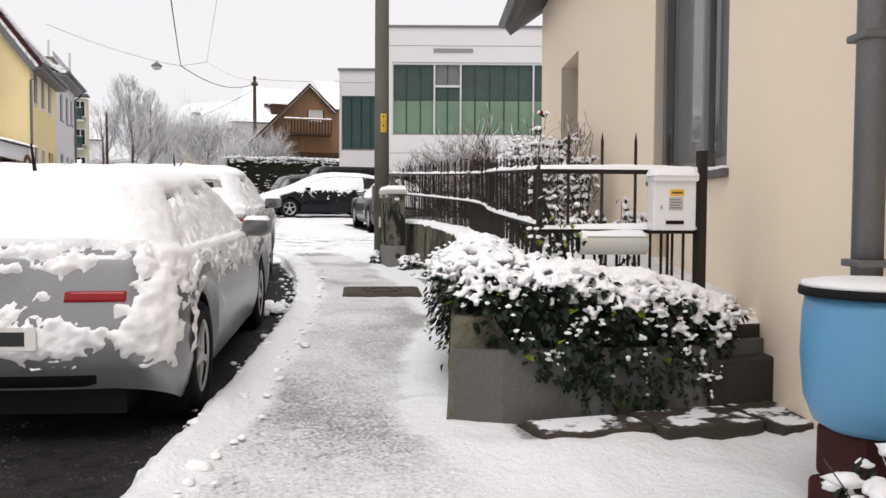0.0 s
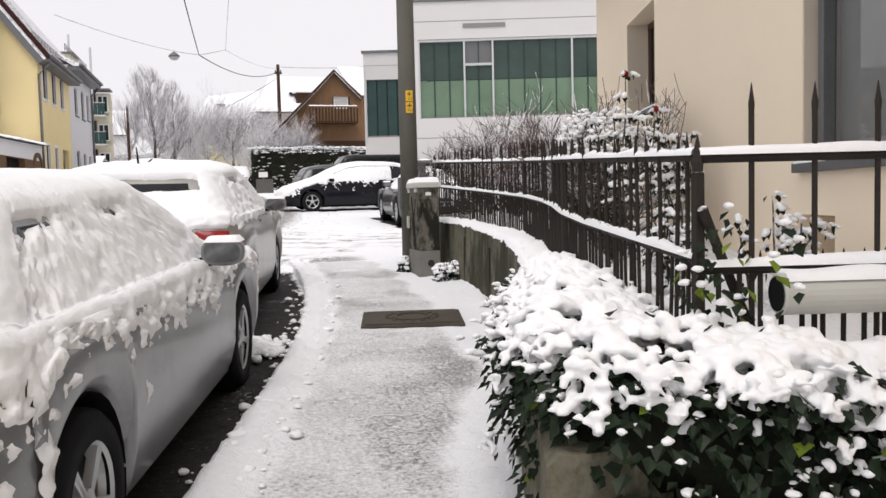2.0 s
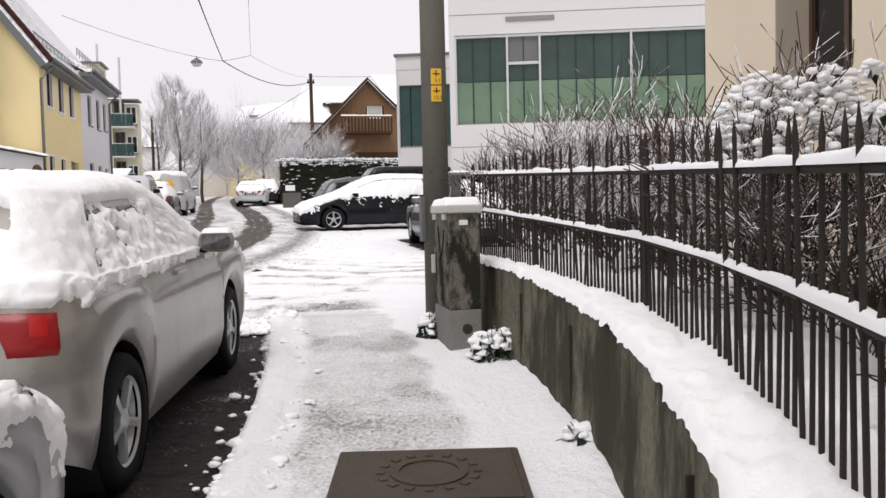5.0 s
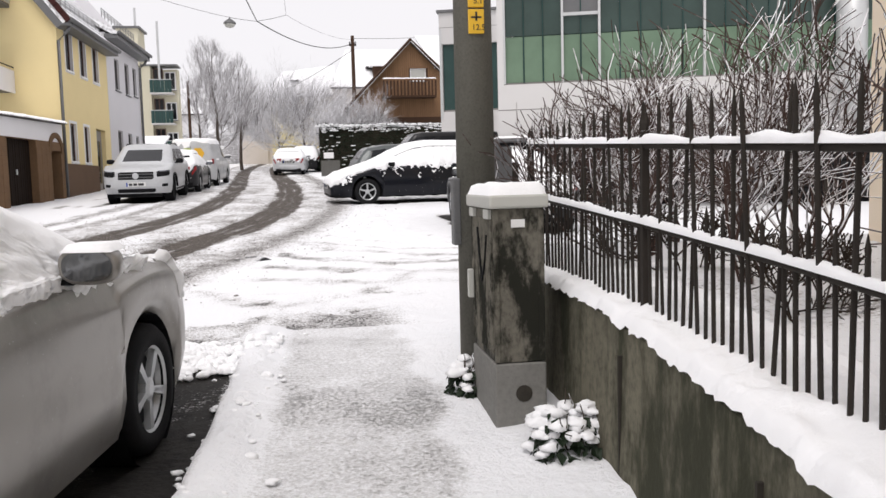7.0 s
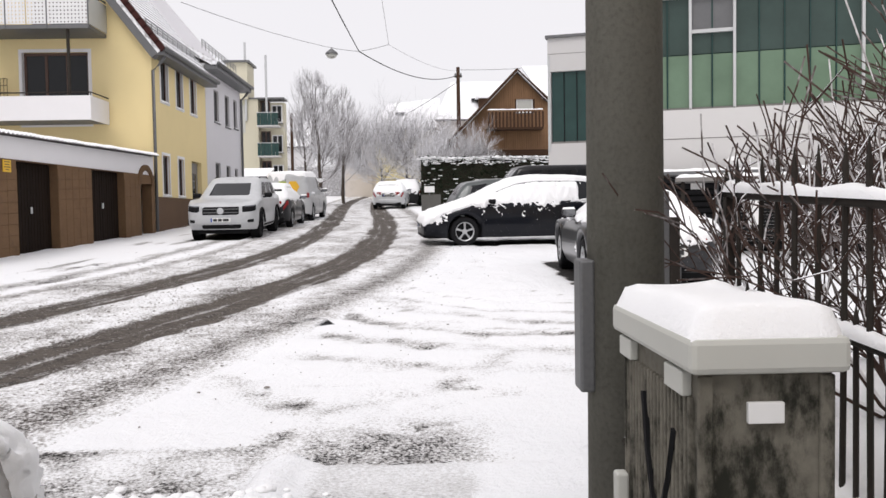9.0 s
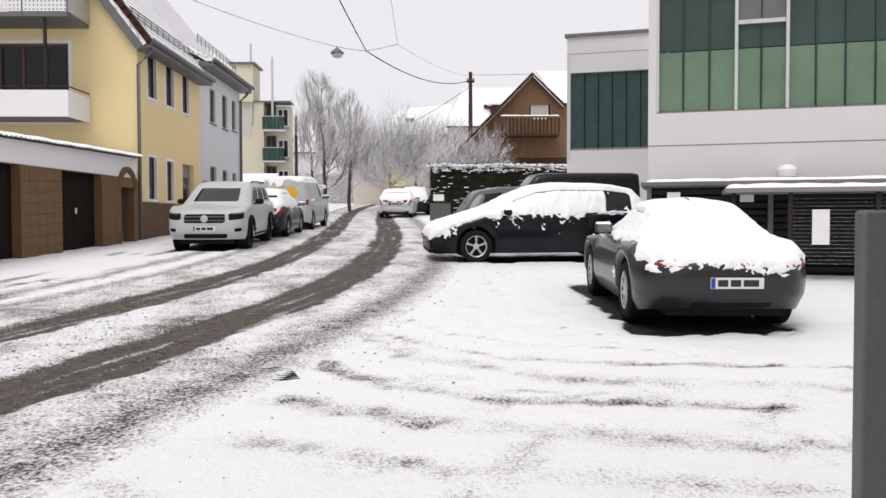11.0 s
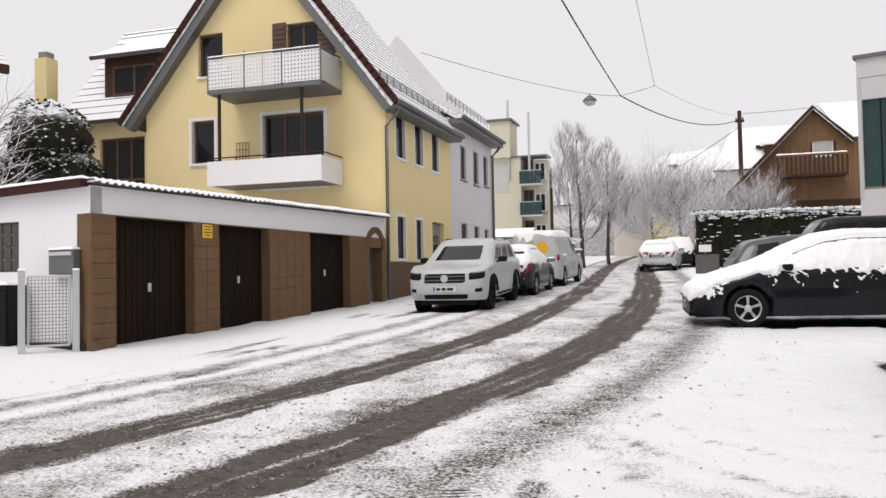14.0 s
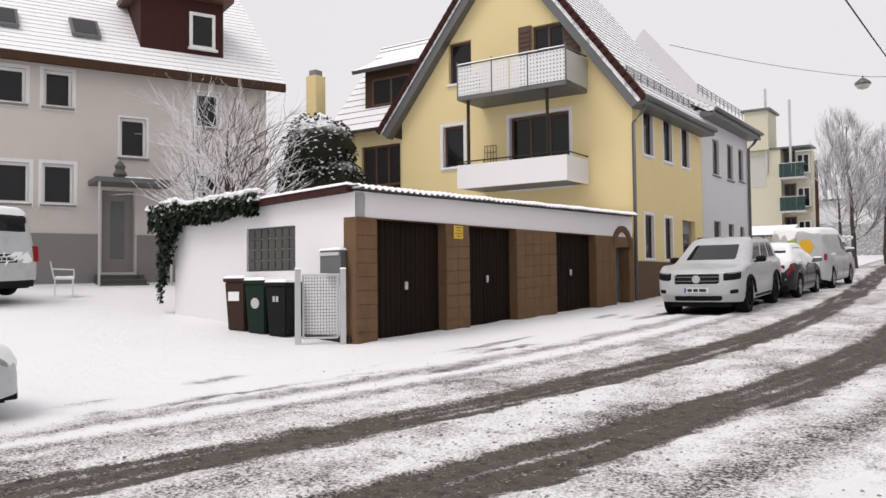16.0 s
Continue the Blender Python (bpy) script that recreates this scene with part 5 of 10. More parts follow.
def car_snow(sh, k, parent):
    """The snow lying on a car: thick on top, thin on the side windows, ragged and granular below them and on the tail."""
    res, amount, T = k.get("res", 0.05), k.get("snow", 0.5), k.get("thick", 0.07)
    if amount <= 0:
        return
    seed, glass, side = k.get("seed", 1.0), k.get("glass_snow", -0.8), k.get("side", -0.6)
    bare = k.get("bare", ())
    B, F = 1 - 4 / 7, 1 - 5 / 7
    g0, g1 = k["glass"]["side"][0][0], k["glass"]["side"][-1][1]
    ns, nw, cap = int(sh.L / res), int(2.9 / res), int(0.4 / res)
    P, H = [], []
    for i in range(ns + cap + 1):
        s = sh.L * min(i, ns) / ns
        for j in range(nw + 1):
            w = -0.99 + 1.98 * j / nw
            aw = abs(w)
            p, n = sh.at(s, w), sh.normal(s, w)
            if i > ns:
                q = 1 - (i - ns) / cap
                p = Vector((p.x * q, p.y, 0.55 + (p.z - 0.55) * q))
                n = Vector((0, -1, 0))
            big = noise.fractal(Vector((p.x * 2.6 + seed, p.y * 2.6, p.z * 2.6)), 0.9, 2.0, 4)
            fine = noise.fractal(Vector((p.x * 13 + seed, p.y * 13, p.z * 13)), 0.7, 2.0, 4)
            if i > ns:
                f = k.get("tail_snow", -0.9) + 0.6 * big + 0.5 * fine + 0.9 * sstep(0.62, 0.85, p.z)
            elif aw < F or n.z > 0.75:
                f = amount + 1.15 * n.z - 0.50 + 0.25 * big + 0.25 * fine
            elif aw < B:
                f = (glass if g0 - 0.1 < s < g1 + 0.1 else max(glass, side + 0.3)) + 0.3 * big + 0.22 * fine
            else:
                d = (aw - B) / (1 - B)
                f = side - 1.5 * d + 0.6 * big + 0.42 * fine + k.get("rear", 0.0) * sstep(sh.L - 1.3, sh.L - 0.4, s) * (1 - 0.4 * d)
            if g0 < s < g1 and F + 0.004 < aw < F + 0.026:
                f -= 1.0 + 0.6 * big
            for (a, b, c, d) in bare:
                if a < s < b and c < w < d:
                    f -= k.get("bare_by", 0.5)
            up = max(0.0, n.z)
            t = T * sstep(0.0, 0.5, f) * (0.30 + 0.62 * up + 0.2 * big * up + 0.45 * fine * (1.1 - up)) if f > 0 else -0.008
            if f > 0:
                t = max(t, 0.003)
            H.append(t)
            P.append(p + n * t + Vector((0, 0, 0.25 * max(t, 0))))
    m = nw + 1
    faces = []
    for i in range(ns + cap):
        for j in range(nw):
            q = (i * m + j, i * m + j + 1, (i + 1) * m + j + 1, (i + 1) * m + j)
            if max(H[v] for v in q) > 0:
                faces.append(q)
    used = sorted({v for f in faces for v in f})
    ix = {v: a for a, v in enumerate(used)}
    py_mesh("snow_cover", [P[v] for v in used], [tuple(ix[v] for v in f)[::-1] for f in faces], SNOW, parent, "snow lying on the car", True)


def bumper_grid(L, W, prof, rough=0.0, seed=0.0):
    """A bumper curved in plan round a car's tail, from a profile of (outset, height)."""
    bm = bmesh.new()
    xm, n, rows = W * 0.485, 64, []
    for i in range(n + 1):
        u = -1 + 2 * i / n
        y = -L / 2 + 0.36 * abs(u) ** 4
        row = []
        for j, (o, z) in enumerate(prof):
            g = rough * (fbm(u * 9, j * 0.6, seed) + 0.4 * fbm(u * 30, j, seed))
            row.append(bm.verts.new((u * (xm + 0.6 * o), y - o - 0.5 * g, z + (g if j else 1.4 * g))))
        rows.append(row)
    for a, b in zip(rows, rows[1:]):
        for j in range(len(prof) - 1):
            bm.faces.new((a[j], b[j], b[j + 1], a[j + 1]))
    bmesh.ops.recalc_face_normals(bm, faces=bm.faces)
    return bm


def build_car(name, m, k, paint, label):
    sh = Shell(k)
    L, W, R = sh.L, sh.W, sh.R
    c = thing(name, m, label, "car" if "van" not in name else "van")
    # skin
    ss = sorted(set([0, 0.015, 0.04, 0.08, 0.14] + [L * i / 70 for i in range(1, 70)] + [L - 0.14, L - 0.08, L - 0.04, L - 0.015, L] + [a + d * (R + 0.055) for a in sh.axles for d in (-0.999, -0.97, -0.9, 0.9, 0.97, 0.999)]))
    ws = [-1 + 2 * j / 56 for j in range(57)]
    verts = [sh.at(s, w) for s in ss for w in ws]
    nw = len(ws)
    faces = [(i * nw + j, (i + 1) * nw + j, (i + 1) * nw + j + 1, i * nw + j + 1) for i in range(len(ss) - 1) for j in range(nw - 1)]
    faces.append(tuple(range(nw)))
    faces.append(tuple(range((len(ss) - 1) * nw + nw - 1, (len(ss) - 1) * nw - 1, -1)))
    body = py_mesh("body", verts, faces, paint, c, "", True)
    part("underbody", boxed(-W / 2 + 0.24, W / 2 - 0.24, -L / 2 + 0.12, L / 2 - 0.12, 0.17, 0.6), M_BLACK, c)
    low = bmesh.new()
    box(low, -W * 0.38, W * 0.38, L / 2 - 0.3, L / 2 - 0.004, 0.19, k.get("apron", 0.36), 0.02)
    part("front_apron", low, M_BLACK, c)
    low = bmesh.new()
    box(low, -W * 0.39, W * 0.39, -L / 2 - 0.004, -L / 2 + 0.25, 0.2, 0.36, 0.02)
    part("rear_apron", low, M_BLACK, c)
    # glass
    g = k["glass"]
    B, F = 1 - 4 / 7, 1 - 5 / 7
    for a, b, label2 in (("ws0", "ws1", "windscreen"), ("rw0", "rw1", "rear_window")):
        if a in g:
            part(label2, sh.patch(g[a], g[b], -F * 0.93, F * 0.93, 0.004, 10, 14), M_GLASS, c, "", True)
    for (a, b) in g["side"]:
        for sgn in (-1, 1):
            lo, hi = sgn * (B - 0.012), sgn * (F + 0.02)
            part("side_window", sh.patch(a, b, lo, hi, 0.004, 10, 6), M_GLASS, c, "", True)
    # seams, handles
    for s in k.get("seams", ()):
        for sgn in (-1, 1):
            part("door_seam", sh.patch(s, s + 0.012, sgn * 0.93, sgn * (B + 0.01), 0.003, 2, 12), M_BLACK, c)
    for s in k.get("handles", ()):
        for sgn in (-1, 1):
            p = sh.at(s, sgn * 0.53)
            part("door_handle", boxed(-0.018, 0.018, -0.09, 0.09, -0.016, 0.016, 0.01), paint, c).matrix_basis = Matrix.Translation(p)
    # wheels
    wt = k.get("rim_mat", M_RIM)
    for s in sh.axles:
        for sgn in (-1, 1):
            wheel_parts(c, sgn * (W / 2 - 0.115), L / 2 - s, R, sgn, k.get("spokes", 5), wt)
    # lamps
    for sgn in (-1, 1):
        if "tail" in k:
            a, b, w0, w1 = k["tail"]
            part("tail_lamp", sh.patch(a, b, sgn * w0, sgn * w1, 0.012, 8, 6), M_RED_LIGHT, c, "", True)
        if "tail_box" in k:
            x0, x1, z0, z1 = k["tail_box"]
            part("tail_lamp", boxed(sgn * x0, sgn * x1, -L / 2 - 0.012, -L / 2 + 0.17, z0, z1, 0.03), M_RED_LIGHT, c)
        if "head" in k:
            a, b, w0, w1 = k["head"]
            part("headlamp", sh.patch(a, b, sgn * w0, sgn * w1, 0.01, 8, 6), M_HEADLIGHT, c, "", True)
        if "head_box" in k:
            x0, x1, z0, z1 = k["head_box"]
            hl = part("headlamp", boxed(sgn * x0, sgn * x1, L / 2 - 0.16, L / 2 + 0.008, z0, z1, 0.025), M_BLACK, c)
            part("lamp_lens", boxed(sgn * (x0 + 0.03), sgn * (x1 - 0.03), L / 2 + 0.008, L / 2 + 0.014, z1 - 0.03, z1 - 0.018, 0.002), M_HEADLIGHT, hl)
    if "bumper" in k:
        z0, z1 = k["bumper"]
        part("rear_bumper", bumper_grid(L, W, [(-0.10, z0), (0.02, z0 + 0.02), (0.05, z0 + 0.35 * (z1 - z0)), (0.05, z1 - 0.05), (0.03, z1 - 0.015), (-0.08, z1)]), paint, c, "", True)
    # mirrors
    for sgn in (-1, 1):
        s = k["mirror"]
        p = sh.at(s, sgn * B)
        bm = bmesh.new()
        bmesh.ops.create_uvsphere(bm, u_segments=16, v_segments=10, radius=1.0)
        for v in bm.verts:
            if v.co.y < -0.35:
                v.co.y = -0.35
        bmesh.ops.transform(bm, matrix=Matrix.Translation((p.x + sgn * 0.14, p.y, p.z + 0.07)) @ Matrix.Diagonal((0.125, 0.11, 0.075, 1)), verts=bm.verts)
        mr = part("mirror", bm, k.get("mirror_mat", paint), c, "", True)
        gl = bmesh.new()
        bmesh.ops.create_circle(gl, cap_ends=True, segments=18, radius=1.0)
        bmesh.ops.transform(gl, matrix=Matrix.Translation((p.x + sgn * 0.14, p.y - 0.041, p.z + 0.07)) @ Matrix.Rotation(radians(90), 4, 'X') @ Matrix.Diagonal((0.105, 0.06, 1, 1)), verts=gl.verts)
        part("mirror_glass", gl, M_HEADLIGHT, mr)
        part("mirror_foot", boxed(min(p.x - sgn * 0.03, p.x + sgn * 0.1), max(p.x - sgn * 0.03, p.x + sgn * 0.1), p.y - 0.03, p.y + 0.04, p.z, p.z + 0.05, 0.01), M_BLACK, mr)
        if k.get("snow", 0.5) > 0.1:
            part("snow_cap", snow_pad(0.2, 0.16, 0.045, (p.x + sgn * 0.14, p.y + 0.01, p.z + 0.115)), SNOW, mr, "", True)
    if "rear_plate" in k:
        x, z, w = k["rear_plate"]
        out = k.get("plate_out", 0.0)
        plate_parts(c, pose(x, -L / 2 - 0.006 - out, z, 0, 0, 180), w)
        part("plate_recess", boxed(-0.33 + x, 0.33 + x, -L / 2 - 0.004 - out, -L / 2 + 0.02, z - 0.03, z + 0.16, 0.004), M_BLACK, c)
    if "front_plate" in k:
        plate_parts(c, pose(0, L / 2 + 0.012, k["front_plate"]), 0.52)
    if k.get("grille"):
        x, z0, z1 = k["grille"]
        gr = part("grille", boxed(-x, x, L / 2 - 0.05, L / 2 + 0.006, z0, z1, 0.03), M_BLACK, c, "black grille with bright bars")
        for i in range(3):
            z = z0 + (z1 - z0) * (i + 1) / 4
            part("grille_bar", boxed(-x + 0.04, x - 0.04, L / 2 + 0.006, L / 2 + 0.016, z - 0.012, z + 0.012, 0.004), M_RIM, gr)
        part("badge", lathe(bmesh.new(), [(0.085, 0), (0.085, 0.012), (0.05, 0.02)], 20, Matrix.Translation((0, L / 2 + 0.012, (z0 + z1) / 2)) @ Matrix.Rotation(radians(-90), 4, 'X')), M_RIM, gr, "round plain badge")
    if k.get("vents"):
        for sgn in (-1, 1):
            part("fog_vent", boxed(sgn * 0.56, sgn * 0.80, L / 2 - 0.12, L / 2 + 0.006, 0.56, 0.68, 0.03), M_BLACK, c)
        for s in sh.axles:
            for sgn in (-1, 1):
                arch = [(sgn * (W / 2 - 0.005), L / 2 - s + (R + 0.07) * math.cos(a), R + (R + 0.07) * math.sin(a)) for a in np.linspace(0.0, math.pi, 17)]
                part("arch_trim", tube(bmesh.new(), arch, 0.032, 6), M_BLACK, c, "", True)
    if k.get("rails"):
        for sgn in (-1, 1):
            pts = [sh.at(s, sgn * (F - 0.03)) + Vector((0, 0, 0.05 if 0 < i < 6 else 0)) for i, s in enumerate(np.linspace(*k["rails"], 7))]
            part("roof_rail", tube(bmesh.new(), pts, 0.018, 6), M_BLACK, c, "", True)
    if k.get("antenna"):
        s, ln = k["antenna"]
        p = sh.at(s, 0)
        part("antenna", tube(bmesh.new(), [p, p + Vector((0, -ln * 0.35, ln))], [0.012, 0.006], 6), M_BLACK, c)
    if k.get("trim"):
        for sgn in (-1, 1):
            part("sill_trim", sh.patch(k["front"] + R + 0.08, k["front"] + k["wb"] - R - 0.08, sgn * 0.985, sgn * 0.9, 0.012, 10, 3), M_BLACK, c, "", True)
    car_snow(sh, k, c)
    return c


def heading(dx, dy):
    return math.degrees(math.atan2(-dx, dy))


def on_ground(x, y, yaw, dz=0.0, pitch=2.4):
    """A car's pose on the climbing street."""
    up = 2.4 * math.cos(radians(yaw))
    side = 2.4 * math.sin(radians(yaw))
    return Matrix.Translation((x, y, slope_z(x, y) + dz)) @ Matrix.Rotation(radians(2.4), 4, 'X') @ Matrix.Rotation(radians(yaw), 4, 'Z')


P_SILVER = car_paint("silver_paint", (0.27, 0.272, 0.28), 0.5)
P_BEIGE = car_paint("champagne_silver_paint", (0.31, 0.295, 0.275), 0.5)
P_BLUE = car_paint("dark_blue_paint", (0.004, 0.005, 0.009), 0.2)
P_GREY = car_paint("dark_grey_paint", (0.038, 0.038, 0.041), 0.5)
P_WHITE = car_paint("white_car_paint", (0.50, 0.51, 0.52), 0.0)
P_GREEN_GREY = car_paint("green_grey_paint", (0.10, 0.11, 0.11), 0.3)
P_BLACK = car_paint("black_car_paint", (0.012, 0.012, 0.013), 0.1)
P_RED = car_paint("red_car_paint", (0.22, 0.02, 0.02), 0.1)

SMALL = dict(L=3.85, W=1.74, R=0.315, front=0.80, wb=2.40,
             top=[(0, 0.55), (0.05, 0.66), (0.25, 0.77), (0.8, 0.90), (1.02, 0.95), (1.45, 1.20), (1.8, 1.36), (2.2, 1.42), (2.9, 1.41), (3.35, 1.35), (3.42, 1.31), (3.62, 1.10), (3.74, 0.98), (3.82, 0.90), (3.85, 0.8)],
             belt=[(0, 0.5), (0.3, 0.71), (1.0, 0.90), (2.2, 0.93), (3.4, 0.97), (3.75, 0.92), (3.85, 0.7)],
             glass=dict(ws0=1.08, ws1=1.78, rw0=3.44, rw1=3.66, side=[(1.4, 2.3), (2.36, 3.1)]), mirror=1.36,
             seams=(1.16, 2.34), handles=(2.18,), tail=(3.66, 3.845, 0.47, 0.61), tail_box=(0.36, 0.61, 0.74, 0.90), rear_plate=(0, 0.68, 0.52), head=(0.1, 0.42, 0.42, 0.56), front_plate=0.42,
             endw=0.72, bumper=(0.28, 0.54), snow=0.5, thick=0.055, glass_snow=0.35, side=0.05, rear=0.1, tail_snow=-0.65, res=0.022, seed=9.0, antenna=(3.2, 0.2), bare_by=1.2, bare=((3.43, 3.52, -0.24, 0.24), (3.73, 3.76, -0.1, 0.06), (3.5, 3.86, 0.42, 0.64), (3.5, 3.86, -0.64, -0.42)))
ESTATE = dict(L=4.55, W=1.80, R=0.325, front=0.92, wb=2.7,
              top=[(0, 0.50), (0.06, 0.62), (0.3, 0.74), (0.9, 0.92), (1.15, 0.99), (1.7, 1.27), (2.15, 1.46), (2.6, 1.52), (3.6, 1.50), (4.1, 1.42), (4.2, 1.36), (4.42, 1.05), (4.5, 0.95), (4.55, 0.8)],
              belt=[(0, 0.46), (0.3, 0.69), (1.1, 0.92), (2.5, 0.96), (4.0, 1.0), (4.4, 0.97), (4.55, 0.72)],
              glass=dict(ws0=1.22, ws1=2.1, rw0=4.2, rw1=4.4, side=[(1.6, 2.6), (2.66, 3.5), (3.55, 4.05)]), mirror=1.55, seams=(1.35, 2.63, 3.55), handles=(2.45, 3.4),
              tail=(4.15, 4.5, 0.45, 0.6), head=(0.1, 0.5, 0.42, 0.55), front_plate=0.4, rear_plate=(0, 0.7, 0.52), snow=0.45, thick=0.06, glass_snow=0.35, side=0.18, res=0.026, seed=21.0, mirror_mat=M_BLACK,
              bare=((3.55, 4.1, 0.30, 0.43), (3.55, 4.1, -0.43, -0.30)))
VAN = dict(L=4.45, W=1.82, R=0.33, front=0.85, wb=2.75, sill=0.25, tumble=0.10, round=0.25,
           top=[(0, 0.75), (0.05, 0.9), (0.7, 1.08), (0.95, 1.15), (1.4, 1.55), (1.8, 1.80), (2.2, 1.86), (4.25, 1.85), (4.38, 1.80), (4.42, 1.6), (4.45, 1.3)],
           belt=[(0, 0.7), (0.3, 0.92), (1.0, 1.08), (4.3, 1.12), (4.45, 1.1)],
           glass=dict(ws0=1.0, ws1=1.75, side=[(1.35, 2.15)]), mirror=1.4, seams=(1.15, 2.2, 3.2), handles=(2.05,), tail_box=(0.78, 0.86, 0.9, 1.1), head=(0.1, 0.4, 0.42, 0.55), snow=0.22, thick=0.06, res=0.07, seed=41, rear_plate=(0, 0.55, 0.52), mirror_mat=M_BLACK)
BUS = dict(L=4.9, W=1.9, R=0.34, front=0.9, wb=3.0, sill=0.28, tumble=0.11, round=0.25,
           top=[(0, 0.8), (0.05, 1.0), (0.6, 1.2), (0.85, 1.28), (1.5, 1.8), (1.9, 1.93), (2.4, 1.97), (4.6, 1.95), (4.78, 1.88), (4.86, 1.4), (4.9, 1.05)],
           belt=[(0, 0.75), (0.3, 1.0), (1.0, 1.18), (4.6, 1.2), (4.9, 1.0)],
           glass=dict(ws0=0.95, ws1=1.75, rw0=4.79, rw1=4.855, side=[(1.3, 2.3), (2.4, 3.5), (3.6, 4.5)]), mirror=1.35, seams=(1.2, 2.35, 3.55), tail_box=(0.74, 0.9, 0.75, 1.12), snow=0.2, thick=0.06, res=0.08, seed=51, rear_plate=(0, 0.78, 0.52), mirror_mat=M_BLACK)
OFFROAD = dict(L=4.6, W=1.85, R=0.38, front=0.8, wb=2.75, sill=0.4, tumble=0.06, round=0.15,
               top=[(0, 0.95), (0.05, 1.08), (1.1, 1.15), (1.25, 1.2), (1.5, 1.6), (1.7, 1.84), (2.0, 1.9), (4.4, 1.9), (4.55, 1.86), (4.58, 1.3), (4.6, 1.0)],
               belt=[(0, 0.9), (0.2, 1.05), (1.2, 1.13), (4.5, 1.18), (4.6, 0.95)],
               glass=dict(ws0=1.27, ws1=1.66, side=[(1.65, 2.4), (2.5, 3.3), (3.4, 4.35)]), mirror=1.5, seams=(1.4, 2.45, 3.35), tail_box=(0.75, 0.88, 0.9, 1.05), head_box=(0.6, 0.82, 0.85, 1.02), snow=-0.12, thick=0.035, side=-0.9, glass_snow=-1.2, res=0.08, seed=61, mirror_mat=M_BLACK)


# ---- cars lofted through level rings, for those that stand near ----
class Loft:
    """A car's skin through rings laid one above another. u runs round a ring: 0-1 right side, 1-2 corner, 2-3 front,
    3-4 corner, 4-5 left side, 5-6 corner, 6-7 rear, 7-8 corner; v counts the rings: sill 0, belt 4, glass 5-6, roof 8."""

    def __init__(self, k):
        self.k = k
        self.rows = np.array(k["rings"], dtype=float)
        self.R, self.axles = k["R"], k["axles"]

    def params(self, v):
        n = len(self.rows) - 1
        v = np.clip(v, 0, n - 1e-6)
        i = v.astype(int)
        f = (v - i)[..., None]
        a, b, c, d = (self.rows[np.clip(i + o, 0, n)] for o in (-1, 0, 1, 2))
        q = 0.5 * (2 * b + (c - a) * f + (2 * a - 5 * b + 4 * c - d) * f ** 2 + (3 * b - a - 3 * c + d) * f ** 3)
        return np.moveaxis(0.5 * q + 0.5 * (b + (c - b) * f), -1, 0)

    def at(self, u, v):
        u, v = np.broadcast_arrays(np.asarray(u, float) % 8.0, np.asarray(v, float))
        w, yr, ya, yb, yf, zr, za, zb, zf, cr, cf = self.params(v)
        left = (u > 2.5) & (u < 6.5)
        m = np.where(u < 2.5, u, np.where(u < 6.5, 5.0 - u, u - 8.0))
        a = np.clip(m - 1, 0, 1) * np.pi / 2
        b = np.clip(-m, 0, 1) * np.pi / 2
        x = np.where(m <= 0, w * cr + w * (1 - cr) * np.cos(b), np.where(m <= 1, w, w * cf + w * (1 - cf) * np.cos(a)))
        y = np.where(m <= 0, ya + (yr - ya) * np.sin(b), np.where(m <= 1, ya + (yb - ya) * np.clip(m, 0, 1), yb + (yf - yb) * np.sin(a)))
        fr, re = np.clip((m - 2) * 2, 0, 1), np.clip((-1 - m) * 2, 0, 1)
        x = np.where(m > 2, w * cf * (1 - fr), np.where(m < -1, w * cr * (1 - re), x))
        y = y + np.where(m > 2, 0.05 * (1 - (1 - fr) ** 2), 0.0) - np.where(m < -1, 0.035 * (1 - (1 - re) ** 2), 0.0)
        s1, s2, s3 = (np.clip((y - p) / np.maximum(q - p, 1e-4), 0, 1) for p, q in ((yr, ya), (ya, yb), (yb, yf)))
        z = zr + (za - zr) * s1 + (zb - za) * s2 + (zf - zb) * s3
        p4, p0 = self.rows[4], self.rows[0]
        zt, zs = p4[6] + (p4[7] - p4[6]) * s2, p0[6] + (p0[7] - p0[6]) * s2
        for c in self.axles:
            ra = self.R + 0.05
            d = np.abs(y - c)
            arch = np.where(d < ra, self.R + np.sqrt(np.maximum(ra * ra - d * d, 0)), 0.0)
            hit = (arch > zs) & (v < 4) & (np.abs(x) > 0.5 * w)
            z = np.where(hit, zt - (zt - z) * (zt - arch) / (zt - zs), z)
            x = x * (1 + 0.016 * np.exp(-((d - 0.1) / 0.32) ** 2) * (v < 3.2) * (v > 0.3))
        return np.stack([np.where(left, -x, x), y, z], -1)

    def grid(self, us, vs):
        U, V = np.meshgrid(us, vs, indexing="ij")
        P = self.at(U, V)
        N = np.cross(np.gradient(P, axis=0), np.gradient(P, axis=1))
        ln = np.linalg.norm(N, axis=-1, keepdims=True)
        N = np.where(ln > 1e-12, N / np.maximum(ln, 1e-12), np.array([0.0, 0.0, 1.0]))
        return U, V, P, N

    def patch(self, us, vs, off=0.004, sink=0.004):
        """A sheet lying on the skin, its rim let in; us may be given as rows, one for each v."""
        vs = np.asarray(vs, float)
        us = np.asarray(us, float)
        if us.ndim == 1:
            us = np.repeat(us[:, None], len(vs), 1)
        V = np.repeat(vs[None, :], us.shape[0], 0)
        P = self.at(us, V)
        e = 1e-3
        N = np.cross(self.at(us + e, V) - self.at(us - e, V), self.at(us, V + e) - self.at(us, V - e))
        N /= np.maximum(np.linalg.norm(N, axis=-1, keepdims=True), 1e-12)
        o = np.full(V.shape, off)
        o[0], o[-1], o[:, 0], o[:, -1] = -sink, -sink, -sink, -sink
